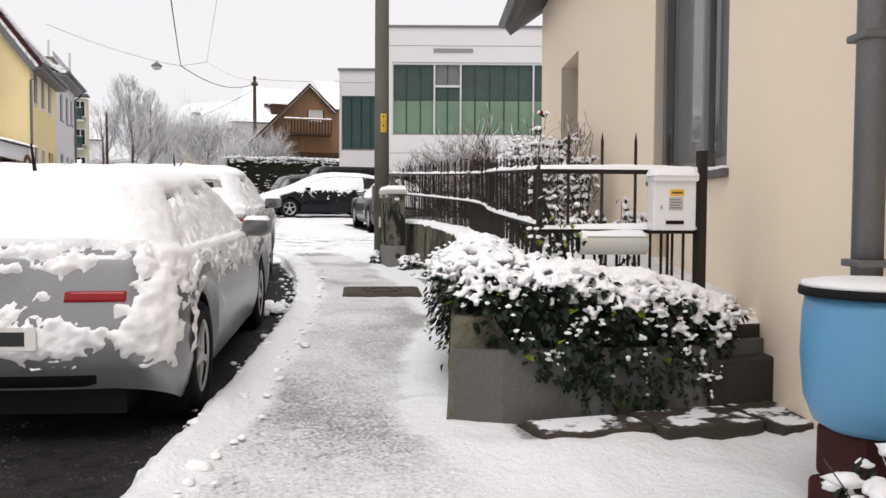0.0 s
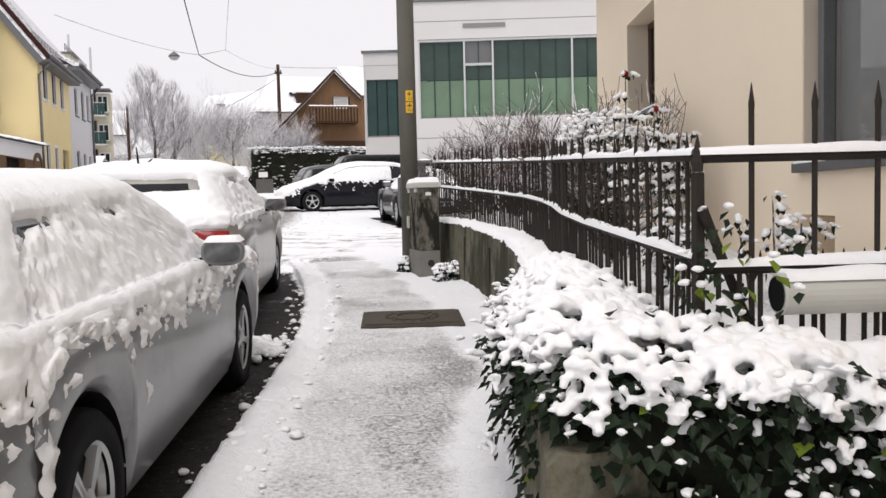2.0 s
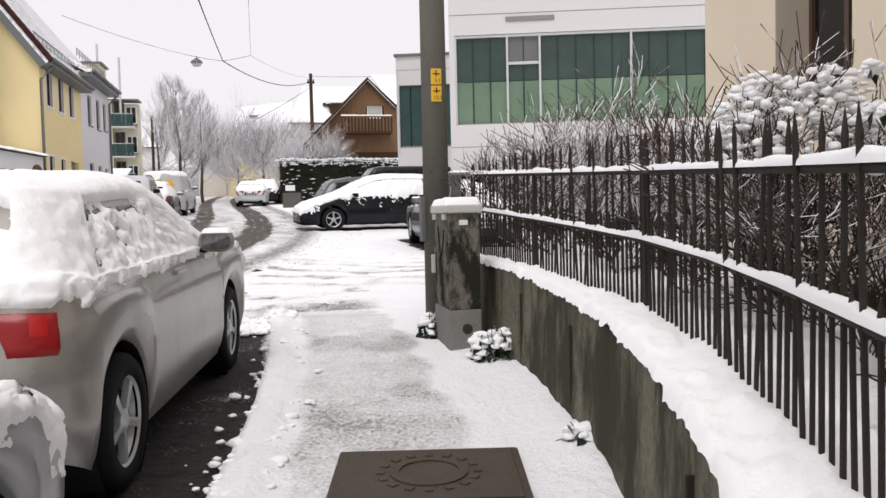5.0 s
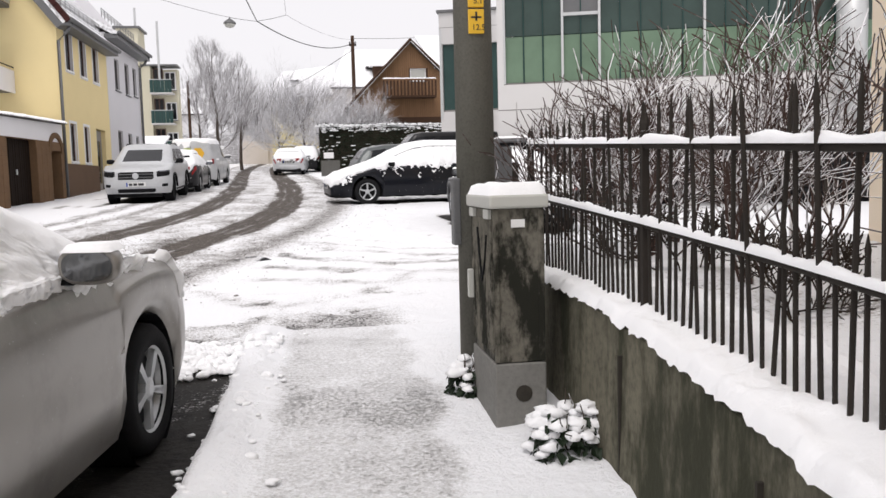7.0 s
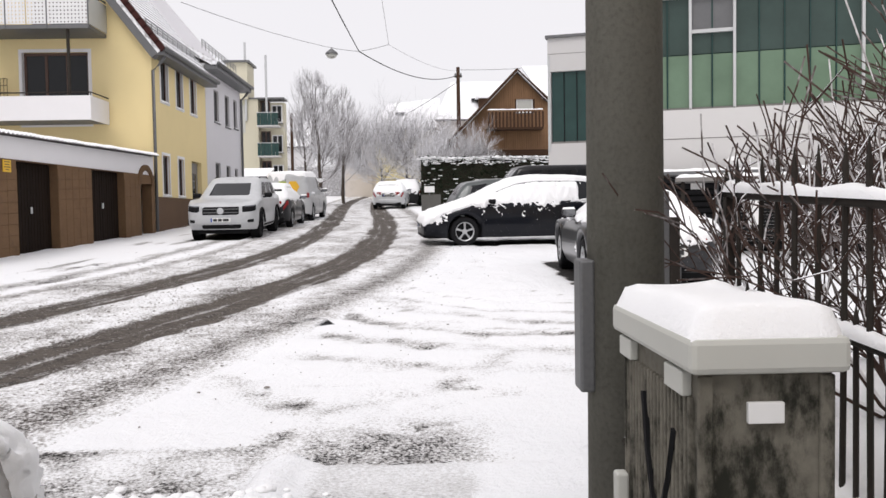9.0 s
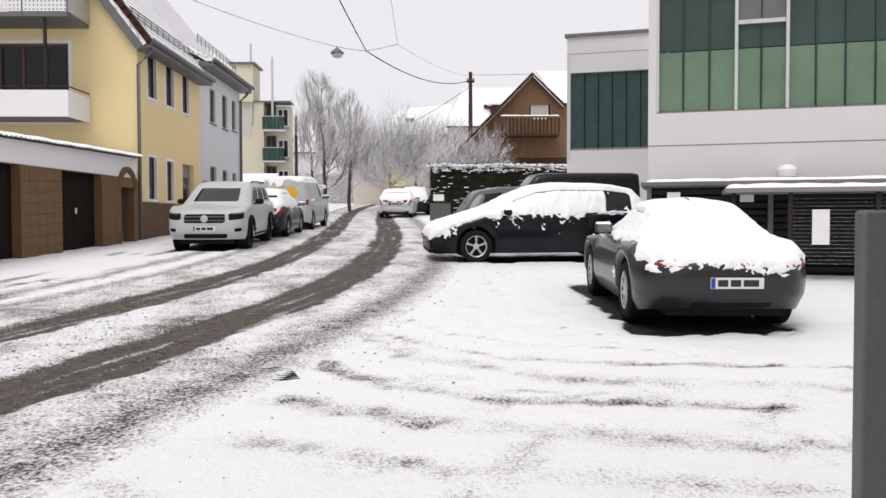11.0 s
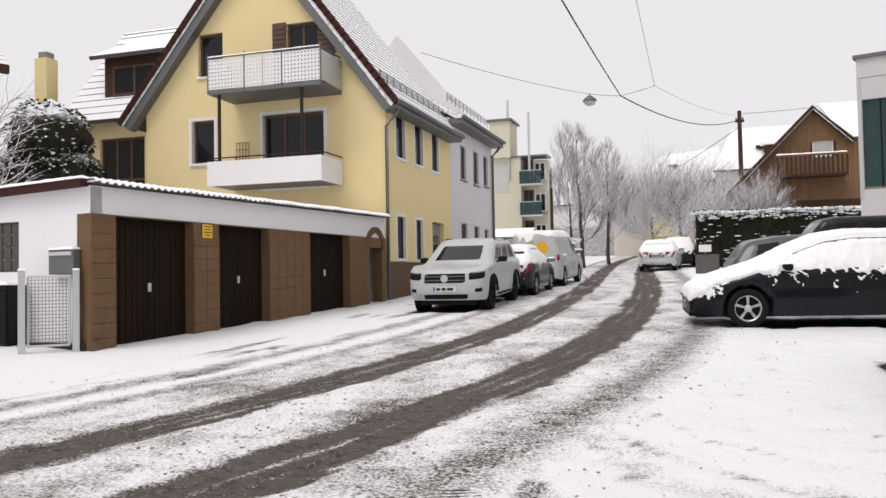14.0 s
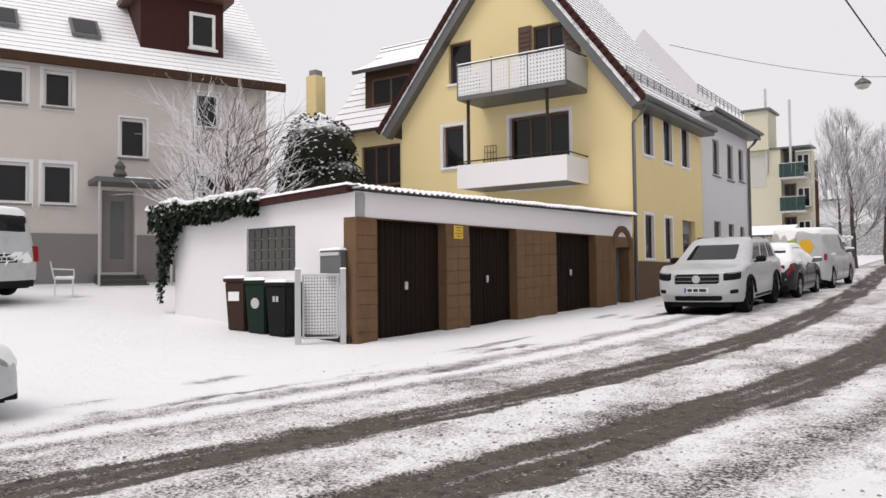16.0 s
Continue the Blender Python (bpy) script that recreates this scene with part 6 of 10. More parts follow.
        return P + N * o[..., None]


def sheet(name, P, material, parent, label="", keep=None):
    n, m = P.shape[:2]
    verts = P.reshape(-1, 3)
    faces = [(i * m + j, (i + 1) * m + j, (i + 1) * m + j + 1, i * m + j + 1) for i in range(n - 1) for j in range(m - 1) if keep is None or keep[i, j]]
    if keep is not None:
        used = sorted({v for f in faces for v in f})
        ix = {v: a for a, v in enumerate(used)}
        verts, faces = verts[used], [tuple(ix[v] for v in f) for f in faces]
    return py_mesh(name, verts.tolist(), faces, material, parent, label, True)


def ring_samples(loft, step):
    """Values of u about one step apart, closer round the wheel arches."""
    r = loft.rows[2]
    ya, yb = r[2], r[3]
    side = set(np.linspace(0, 1, int((yb - ya) / step) + 1))
    for c in loft.axles:
        for d in (1.0, 0.985, 0.95, 0.9, 0.8):
            side |= {(c + q * d * (loft.R + 0.05) - ya) / (yb - ya) for q in (-1, 1)}
    side = np.array(sorted(q for q in side if 0 <= q <= 1))
    nc, ne = max(6, int(0.5 / step)), max(12, int(1.3 / step))
    c, e = np.linspace(0, 1, nc + 1)[1:], np.linspace(0, 1, ne + 1)[1:]
    return np.concatenate([side, 1 + c, 2 + e, 3 + c, 4 + (1 - side[::-1])[1:], 5 + c, 6 + e, 7 + c])


def loft_snow(loft, k, parent):
    step = k["grain"]
    us = ring_samples(loft, step)
    vs = np.concatenate([np.linspace(0.9, 4, int(0.75 / step)), np.linspace(4, 5, int(0.8 / step))[1:], np.linspace(5, 6, int(0.5 / step))[1:], np.linspace(6, 8, int(0.75 / step))[1:]])
    U, V, P, N = loft.grid(us, vs)
    sd = k["seed"]
    big = np.array([noise.fractal(Vector((p[0] * 2.4 + sd, p[1] * 2.4, p[2] * 2.4)), 0.9, 2.0, 4) for p in P.reshape(-1, 3)]).reshape(U.shape)
    fine = np.array([noise.fractal(Vector((p[0] * 15 + sd, p[1] * 15, p[2] * 15)), 0.6, 2.0, 4) for p in P.reshape(-1, 3)]).reshape(U.shape)
    f = k["field"](U, V, P, N, big, fine)
    up = np.clip(N[..., 2], 0, 1)
    t = k["depth"] * np.clip(f / 0.45, 0, 1) ** 0.85 * (0.34 + 0.66 * up + 0.35 * big * up + 0.42 * fine * (1.05 - up))
    t = np.where(f > 0, t + 0.002, np.maximum(-0.014, 0.05 * f))
    Q = P + N * t[..., None]
    Q[..., 2] += 0.25 * np.maximum(t, 0)
    keep = np.maximum(np.maximum(t[:-1, :-1], t[1:, :-1]), np.maximum(t[:-1, 1:], t[1:, 1:])) > 0
    sheet("snow_cover", Q, SNOW, parent, "snow lying on the car", keep)


def mirror_parts(c, p, sgn, paint, snow=True):
    bm = bmesh.new()
    bmesh.ops.create_uvsphere(bm, u_segments=20, v_segments=12, radius=1.0)
    for v in bm.verts:
        for i in (0, 2):
            v.co[i] = math.copysign(abs(v.co[i]) ** 0.72, v.co[i])
        v.co.y = max(v.co.y, -0.3)
    bmesh.ops.transform(bm, matrix=Matrix.Translation((p.x + sgn * 0.14, p.y, p.z + 0.065)) @ Matrix.Diagonal((0.112, 0.12, 0.072, 1)), verts=bm.verts)
    mr = part("mirror", bm, paint, c, "", True)
    gl = bmesh.new()
    ring = [(math.copysign(abs(math.cos(a)) ** 0.72, math.cos(a)), math.copysign(abs(math.sin(a)) ** 0.72, math.sin(a))) for a in np.linspace(0, 2 * math.pi, 29)[:-1]]
    gl.faces.new([gl.verts.new((p.x + sgn * 0.14 + 0.094 * x, p.y - 0.042, p.z + 0.065 + 0.056 * z)) for x, z in ring])
    part("mirror_glass", gl, M_MIRROR, mr)
    part("mirror_foot", boxed(min(p.x - sgn * 0.03, p.x + sgn * 0.08), max(p.x - sgn * 0.03, p.x + sgn * 0.08), p.y - 0.02, p.y + 0.05, p.z - 0.01, p.z + 0.035, 0.01), M_BLACK, mr)
    if snow:
        part("snow_cap", snow_pad(0.19, 0.15, 0.035, (p.x + sgn * 0.14, p.y + 0.03, p.z + 0.122)), SNOW, mr, "", True)


def build_loft_car(name, m, k, paint, label):
    lf = Loft(k)
    c = thing(name, m, label, "car")
    us = ring_samples(lf, 0.05)
    vs = np.concatenate([np.linspace(0, 5, 31), np.linspace(5, 6, 9)[1:], np.linspace(6, 8, 13)[1:]])
    U, V, P, N = lf.grid(us, vs)
    sheet("body", P, paint, c)
    y0, y1, hw = lf.rows[0][1], lf.rows[0][4], lf.rows[0][0]
    part("underbody", boxed(-hw + 0.22, hw - 0.22, y0 + 0.06, y1 - 0.06, 0.16, 0.62), M_BLACK, c)
    lin = lambda a, b, n: np.linspace(a, b, n)

    def skin(nm, u0, u1, v0, v1, mat, off=0.004, n=8, q=6, label=""):
        return sheet(nm, lf.patch(lin(u0, u1, n), lin(v0, v1, q), off), mat, c, label)
    for a, b in k["windows"]:
        skin("side_window", a, b, 5.06, 5.9, M_GLASS, 0.004, 24, 8)
        skin("side_window", 5 - b, 5 - a, 5.06, 5.9, M_GLASS, 0.004, 24, 8)
    skin("windscreen", 2.04, 2.96, 5.08, 5.9, M_GLASS, 0.004, 16, 8)
    skin("rear_window", 6.05, 6.95, *k.get("rear_glass", (5.1, 5.88)), M_GLASS, 0.004, 16, 8)
    skin("rear_apron", 6.02, 6.98, 0.02, k.get("apron_top", 0.75), M_BLACK, 0.006, 12, 4)
    skin("front_apron", 2.05, 2.95, 0.05, k.get("intake_top", 0.9), M_BLACK, 0.006, 12, 4)
    for a in k["seams"]:
        for q in (a, 5 - a):
            skin("door_seam", q - 0.0012, q + 0.0012, 0.35, 4.9, M_BLACK, 0.0015, 2, 30)
    for u0, u1, v0, v1 in k.get("cuts", ()):
        skin("panel_gap", u0, u1, v0, v1, M_BLACK, 0.0015, max(2, int(abs(u1 - u0) * 30)), max(2, int(abs(v1 - v0) * 20)))
    for a in k["handles"]:
        for q, sg in ((a, 1), (5 - a, -1)):
            part("door_handle", boxed(-0.02, 0.02, -0.09, 0.09, -0.016, 0.016, 0.01), paint, c).matrix_basis = Matrix.Translation(Vector(lf.at(q, 3.75).tolist()))
    for u0, u1, v0, v1 in k.get("tails", ()):
        for a, b in ((u0, u1), (13 - u1, 13 - u0)):
            q = np.linspace(0, 1, 7)[None, :]
            n = np.linspace(0, 1, 17)[:, None]
            lo, hi = (a + k.get("tail_slant", 0) * (1 - q), b + 0 * q) if a == u0 else (a + 0 * q, b - k.get("tail_slant", 0) * (1 - q))
            tl = sheet("tail_lamp", lf.patch(lo + (hi - lo) * n, v0 + (v1 - v0) * q[0], 0.012), M_RED_LIGHT, c)
            if k.get("tail_bright"):
                q0, q1 = (a + 0.55 * (b - a), b - 0.2 * (b - a)) if a == u0 else (a + 0.2 * (b - a), b - 0.55 * (b - a))
                sheet("lamp_lens", lf.patch(lin(q0, q1, 6), lin(v0 + 0.45 * (v1 - v0), v1 - 0.12 * (v1 - v0), 4), 0.016, -0.013), M_RED_BRIGHT, tl, "bright red reflector")
    for u0, u1, v0, v1 in k.get("heads", ()):
        for a, b in ((u0, u1), (5 - u1, 5 - u0)):
            hl = skin("headlamp", a, b, v0, v1, k.get("head_mat", M_HEADLIGHT), 0.010, 10, 6)
            if k.get("head_mat"):
                sheet("lamp_lens", lf.patch(lin(a + 0.1 * (b - a), b - 0.1 * (b - a), 8), lin(v1 - 0.24 * (v1 - v0), v1 - 0.08 * (v1 - v0), 3), 0.014, -0.011), M_HEADLIGHT, hl)
    for y in lf.axles:
        for sgn in (-1, 1):
            wheel_parts(c, sgn * (lf.rows[2][0] - 0.115), y, lf.R, sgn, k.get("spokes", 5), k.get("rim_mat"))
            part("wheel_housing", lathe(bmesh.new(), [(lf.R + 0.048, -0.14), (lf.R + 0.048, 0.085)], 28, Matrix.Translation((sgn * (lf.rows[2][0] - 0.12), y, lf.R)) @ Matrix.Rotation(radians(90) * sgn, 4, 'Y'), False), M_BLACK, c)
            if k.get("arch_trim"):
                arch = [(sgn * lf.rows[2][0] * 1.014, y + (lf.R + 0.075) * math.cos(a), lf.R + (lf.R + 0.075) * math.sin(a)) for a in np.linspace(0.1, math.pi - 0.1, 17)]
                part("arch_trim", tube(bmesh.new(), arch, 0.03, 6), M_BLACK, c, "", True)
    for sgn in (-1, 1):
        mu = k["mirror"] if sgn > 0 else 5 - k["mirror"]
        mirror_parts(c, Vector(lf.at(mu, 4.9).tolist()), sgn, k.get("mirror_mat", paint), k.get("mirror_snow", True))
    if "plate" in k:
        v, w = k["plate"]
        p = lf.at(6.5, v)
        plate_parts(c, pose(0, p[1] - 0.008, p[2] - 0.055, 0, 0, 180) @ Matrix.Rotation(radians(k.get("plate_tilt", 0)), 4, 'X'), w)
        if "recess" in k:
            skin("plate_recess", 6.5 - k["recess"], 6.5 + k["recess"], v - k.get("recess_v", 0.3), v + k.get("recess_v", 0.3), M_BLACK if k.get("recess_dark", True) else paint, 0.003, 10, 5)
    if "front_plate" in k:
        p = lf.at(2.5, k["front_plate"])
        plate_parts(c, pose(0, p[1] + 0.008, p[2] - 0.055), 0.52)
    if "grille" in k:
        u, v0, v1 = k["grille"]
        gr = skin("grille", 2.5 - u, 2.5 + u, v0, v1, M_BLACK, 0.008, 12, 5, "black grille with bright bars")
        for q in (0.36, 0.66):
            vv = v0 + q * (v1 - v0)
            sheet("grille_bar", lf.patch(lin(2.5 - u * 0.93, 2.5 + u * 0.93, 12), (vv - 0.035, vv, vv + 0.035), 0.014, -0.008), M_ZINC, gr)
        p = lf.at(2.5, (v0 + v1) / 2)
        part("badge", lathe(bmesh.new(), [(0.085, 0), (0.085, 0.012), (0.05, 0.02)], 20, Matrix.Translation((0, p[1] + 0.012, p[2])) @ Matrix.Rotation(radians(-90), 4, 'X')), M_RIM, gr, "round plain badge")
    for u0, u1, v0, v1 in k.get("vents", ()):
        for a, b in ((u0, u1), (5 - u1, 5 - u0)):
            skin("fog_vent", a, b, v0, v1, M_BLACK, 0.006, 6, 4)
    if k.get("rails"):
        for q in (0, 1):
            pts = [Vector(lf.at(u if q == 0 else 5 - u, 6.35).tolist()) + Vector((0, 0, 0.045 if 0 < i < 8 else 0)) for i, u in enumerate(np.linspace(0.05, 0.95, 9))]
            part("roof_rail", tube(bmesh.new(), pts, 0.017, 6), M_BLACK, c, "", True)
    if k.get("antenna"):
        p = Vector(lf.at(6.5, 7.2).tolist())
        part("antenna", tube(bmesh.new(), [p, p + Vector((0, -0.06, 0.19))], [0.012, 0.005], 6), M_BLACK, c)
    if "wiper" in k:
        a, b, v = k["wiper"]
        sheet("wiper", lf.patch(lin(a, b, 8), (v - 0.03, v, v + 0.03), 0.03, -0.015), M_BLACK, c, "rear wiper")
    if k.get("trim"):
        for a, b in ((0.16, 0.84), (4.16, 4.84)):
            skin("sill_trim", a, b, 0.05, 0.6, M_BLACK, 0.008, 12, 3)
    if "field" in k:
        loft_snow(lf, k, c)
    return c


def band(x, a, b, soft):
    """1 between a and b, falling off over soft outside."""
    return np.clip(np.minimum((x - a) / soft + 1, (b - x) / soft + 1), 0, 1)


def is_side(U):
    return (U < 1) | ((U > 4) & (U < 5))


def side_run(U):
    return np.where(U < 2.5, U, 5 - U)


def hatch_snow(U, V, P, N, big, fine):
    m = side_run(U)
    rear = (U >= 5.3) & (U <= 7.7)
    f = 0.95 + 0.2 * fine
    side = 0.45 + 0.8 * (V - 3.5) + 0.6 * big + 0.75 * fine
    patch = -0.66 + 1.5 * big + 0.5 * fine + 1.0 * np.exp(-((m + 0.02) / 0.26) ** 2) - 1.1 * band(V, 0, 1.2, 0.6)
    f = np.where(V < 4.7, np.maximum(side, patch), f)
    glass = 0.62 + 0.30 * big + 0.35 * fine - 1.7 * np.clip((V - 5.70) / 0.12, 0, 1) * (0.5 + big) - 0.8 * np.clip((0.12 - m) / 0.06, 0, 1) * (0.5 + 1.2 * fine)
    f = np.where(is_side(U) & (V > 5.02) & (V < 5.92), glass, f)
    tail = np.where(V > 4.95, 0.95, np.where(V > 4.62, -0.55 + 0.7 * np.abs(U - 6.5) * 2 + fine, 0.20 + 0.75 * big + 0.55 * fine + 0.55 * np.clip(np.abs(U - 6.5) - 0.3, 0, 0.7) - 0.75 * band(V, 0, 1.25, 0.35) + 0.25 * band(V, 1.4, 2.0, 0.3) - 0.55 * band(V, 2.1, 3.3, 0.25) * (np.abs(U - 6.5) < 0.5)))
    f = np.where(rear & (V < 5.05), tail, f)
    lamp = band(V, 2.62, 2.98, 0.08) * (band(U, 6.80, 7.12, 0.04) + band(U, 5.88, 6.20, 0.04))
    f = f - 3.0 * lamp
    f = np.where((~rear) & (U > 1) & (U < 4), 0.7 + 0.5 * (V - 3.6) + 0.35 * big + 0.3 * fine, f)
    return f


def small_snow(U, V, P, N, big, fine):
    m = side_run(U)
    rear = (U >= 5.45) & (U <= 7.55)
    f = 0.9 + 0.2 * fine
    side = 0.1 + 1.1 * (V - 4.15) + 0.6 * big + 0.5 * fine
    patch = -1.0 + 1.25 * big + 0.45 * fine + 0.8 * np.exp(-((m + 0.12) / 0.14) ** 2)
    f = np.where(V < 4.85, np.maximum(side, patch), f)
    glass = 0.45 + 0.45 * big + 0.4 * fine - 1.5 * np.clip((V - 5.68) / 0.12, 0, 1) * (0.4 + big) - 0.5 * np.clip((0.1 - m) / 0.05, 0, 1)
    f = np.where(is_side(U) & (V > 5.02) & (V < 5.92), glass, f)
    tail = 0.8 + 0.3 * big + 0.25 * fine - 2.4 * band(V, 5.60, 5.93, 0.05) * band(U, 6.03, 6.97, 0.05) - 2.2 * (V < 3.55 + 0.5 * big) * (V < 4.2) - 1.8 * band(V, 4.55, 4.72, 0.03) * band(U, 6.45, 6.75, 0.04)
    f = np.where(rear & (V < 6.0), tail, f)
    lamp = band(V, 2.55, 3.6, 0.1) * (band(U, 6.92, 7.4, 0.05) + band(U, 5.6, 6.08, 0.05))
    f = f - 2.0 * lamp * (0.75 + 0.8 * big)
    f = np.where((~rear) & (U > 1) & (U < 4), 0.6 + 0.5 * (V - 3.6) + 0.35 * big + 0.3 * fine, f)
    return f


def coupe_snow(U, V, P, N, big, fine):
    m = side_run(U)
    rear = (U >= 5.2) & (U <= 7.8)
    f = 0.95 + 0.15 * fine
    side = -0.2 + 1.0 * (V - 4.0) + 0.75 * big + 0.45 * fine
    patch = -1.05 + 1.4 * big + 0.4 * fine
    f = np.where(V < 4.6, np.maximum(side, patch), f)
    glass = 0.7 + 0.25 * big + 0.25 * fine - 1.6 * np.clip((V - 5.78) / 0.1, 0, 1) * (0.6 + big) - 1.1 * np.clip((0.06 - m) / 0.04, 0, 1)
    f = np.where(is_side(U) & (V > 5.02) & (V < 5.92), glass, f)
    tail = np.where(V > 3.3, 0.9, 0.9 * (V - 2.85) + 0.75 * big + 0.5 * fine)
    f = np.where(rear & (V < 5.0), tail, f)
    f = np.where(rear & (V > 5.66) & (V < 5.78), f - 1.6 * (big > 0.0), f)
    return f


HATCH = dict(R=0.315, axles=(-1.355, 1.285), rings=[
    (0.82, -2.04, -1.80, 1.72, 2.02, 0.30, 0.19, 0.19, 0.24, 0.66, 0.6),
    (0.862, -2.12, -1.80, 1.72, 2.12, 0.43, 0.37, 0.37, 0.40, 0.66, 0.6),
    (0.87, -2.145, -1.80, 1.72, 2.145, 0.61, 0.57, 0.55, 0.53, 0.68, 0.58),
    (0.862, -2.10, -1.80, 1.70, 2.08, 0.80, 0.76, 0.72, 0.63, 0.70, 0.58),
    (0.825, -2.05, -1.78, 1.55, 1.96, 0.945, 0.895, 0.83, 0.70, 0.70, 0.6),
    (0.775, -1.97, -1.62, 0.72, 1.02, 0.985, 0.93, 0.89, 0.905, 0.74, 0.72),
    (0.585, -1.63, -1.28, -0.12, 0.17, 1.235, 1.25, 1.275, 1.27, 0.74, 0.74),
    (0.38, -1.48, -1.1, -0.15, 0.05, 1.29, 1.32, 1.335, 1.32, 0.7, 0.7),
    (0.01, -1.2, -1.0, -0.2, -0.1, 1.31, 1.335, 1.345, 1.33, 0.7, 0.7)],
    windows=((0.05, 0.36), (0.385, 0.68), (0.70, 0.97)), seams=(0.845, 0.53, 0.27), handles=(0.57, 0.31), mirror=0.84, mirror_mat=None,
    tails=((6.80, 7.10, 2.62, 2.92),), plate=(1.78, 0.52), recess=0.33, recess_v=0.24, cuts=((6.12, 6.88, 1.12, 1.14), (6.872, 6.88, 1.14, 2.6), (6.12, 6.128, 1.14, 2.6)), heads=((1.3, 1.95, 2.3, 3.1),),
    field=hatch_snow, grain=0.018, depth=0.04, seed=3.0, antenna=True)
HATCH["mirror_mat"] = P_SILVER
SMALL_NEAR = dict(R=0.315, axles=(-1.275, 1.125), rings=[
    (0.82, -1.82, -1.62, 1.52, 1.80, 0.32, 0.20, 0.20, 0.24, 0.7, 0.6),
    (0.862, -1.90, -1.62, 1.52, 1.90, 0.46, 0.38, 0.38, 0.40, 0.7, 0.6),
    (0.87, -1.925, -1.62, 1.52, 1.925, 0.64, 0.60, 0.58, 0.56, 0.7, 0.58),
    (0.862, -1.89, -1.62, 1.50, 1.86, 0.82, 0.80, 0.77, 0.68, 0.7, 0.58),
    (0.825, -1.83, -1.60, 1.36, 1.74, 0.985, 0.94, 0.90, 0.77, 0.72, 0.6),
    (0.775, -1.76, -1.42, 0.60, 0.90, 1.02, 0.975, 0.96, 0.98, 0.76, 0.72),
    (0.60, -1.50, -1.12, -0.18, 0.10, 1.315, 1.32, 1.34, 1.34, 0.80, 0.74),
    (0.40, -1.38, -1.0, -0.2, 0.0, 1.375, 1.39, 1.405, 1.39, 0.76, 0.7),
    (0.01, -1.1, -0.9, -0.25, -0.15, 1.395, 1.41, 1.42, 1.405, 0.7, 0.7)],
    windows=((0.06, 0.42), (0.45, 0.97)), seams=(0.86, 0.40), handles=(0.45,), mirror=0.86,
    tails=((6.90, 7.50, 2.55, 3.55),), tail_bright=True, tail_slant=0.14, plate=(2.75, 0.52), recess=0.30, recess_v=0.42, recess_dark=False, cuts=((6.05, 6.95, 1.98, 2.0), (6.05, 6.95, 3.62, 3.64)), heads=((1.3, 1.95, 2.3, 3.1),),
    rear_glass=(5.06, 5.9), wiper=(6.45, 6.75, 4.98), field=small_snow, grain=0.02, depth=0.045, seed=9.0, antenna=True)
COUPE = dict(R=0.325, axles=(-1.135, 1.215), rings=[
    (0.82, -2.0, -1.55, 1.62, 2.03, 0.24, 0.17, 0.17, 0.2, 0.55, 0.5),
    (0.888, -2.16, -1.50, 1.58, 2.18, 0.40, 0.35, 0.34, 0.35, 0.52, 0.45),
    (0.90, -2.215, -1.48, 1.55, 2.2, 0.57, 0.55, 0.52, 0.48, 0.50, 0.42),
    (0.88, -2.18, -1.45, 1.40, 2.06, 0.71, 0.73, 0.68, 0.57, 0.50, 0.42),
    (0.81, -2.0, -1.30, 1.10, 1.75, 0.825, 0.87, 0.82, 0.66, 0.55, 0.5),
    (0.70, -1.70, -0.95, 0.52, 0.78, 0.90, 0.92, 0.89, 0.88, 0.6, 0.7),
    (0.50, -0.85, -0.62, -0.10, 0.13, 1.19, 1.195, 1.215, 1.215, 0.7, 0.72),
    (0.32, -0.68, -0.5, -0.15, 0.02, 1.255, 1.265, 1.28, 1.265, 0.7, 0.7),
    (0.01, -0.5, -0.45, -0.2, -0.1, 1.27, 1.28, 1.29, 1.28, 0.7, 0.7)],
    windows=((0.04, 0.97),), seams=(0.80, 0.36), handles=(0.42,), mirror=0.84,
    tails=((7.05, 7.5, 2.72, 3.0),), plate=(1.75, 0.52), recess=0.42, recess_v=0.3, recess_dark=False, cuts=((6.05, 6.95, 1.2, 1.22), (6.2, 6.8, 3.35, 3.4)), heads=((1.3, 1.8, 2.5, 3.2),),
    apron_top=0.6, field=coupe_snow, grain=0.024, depth=0.042, seed=14.0, spokes=10)
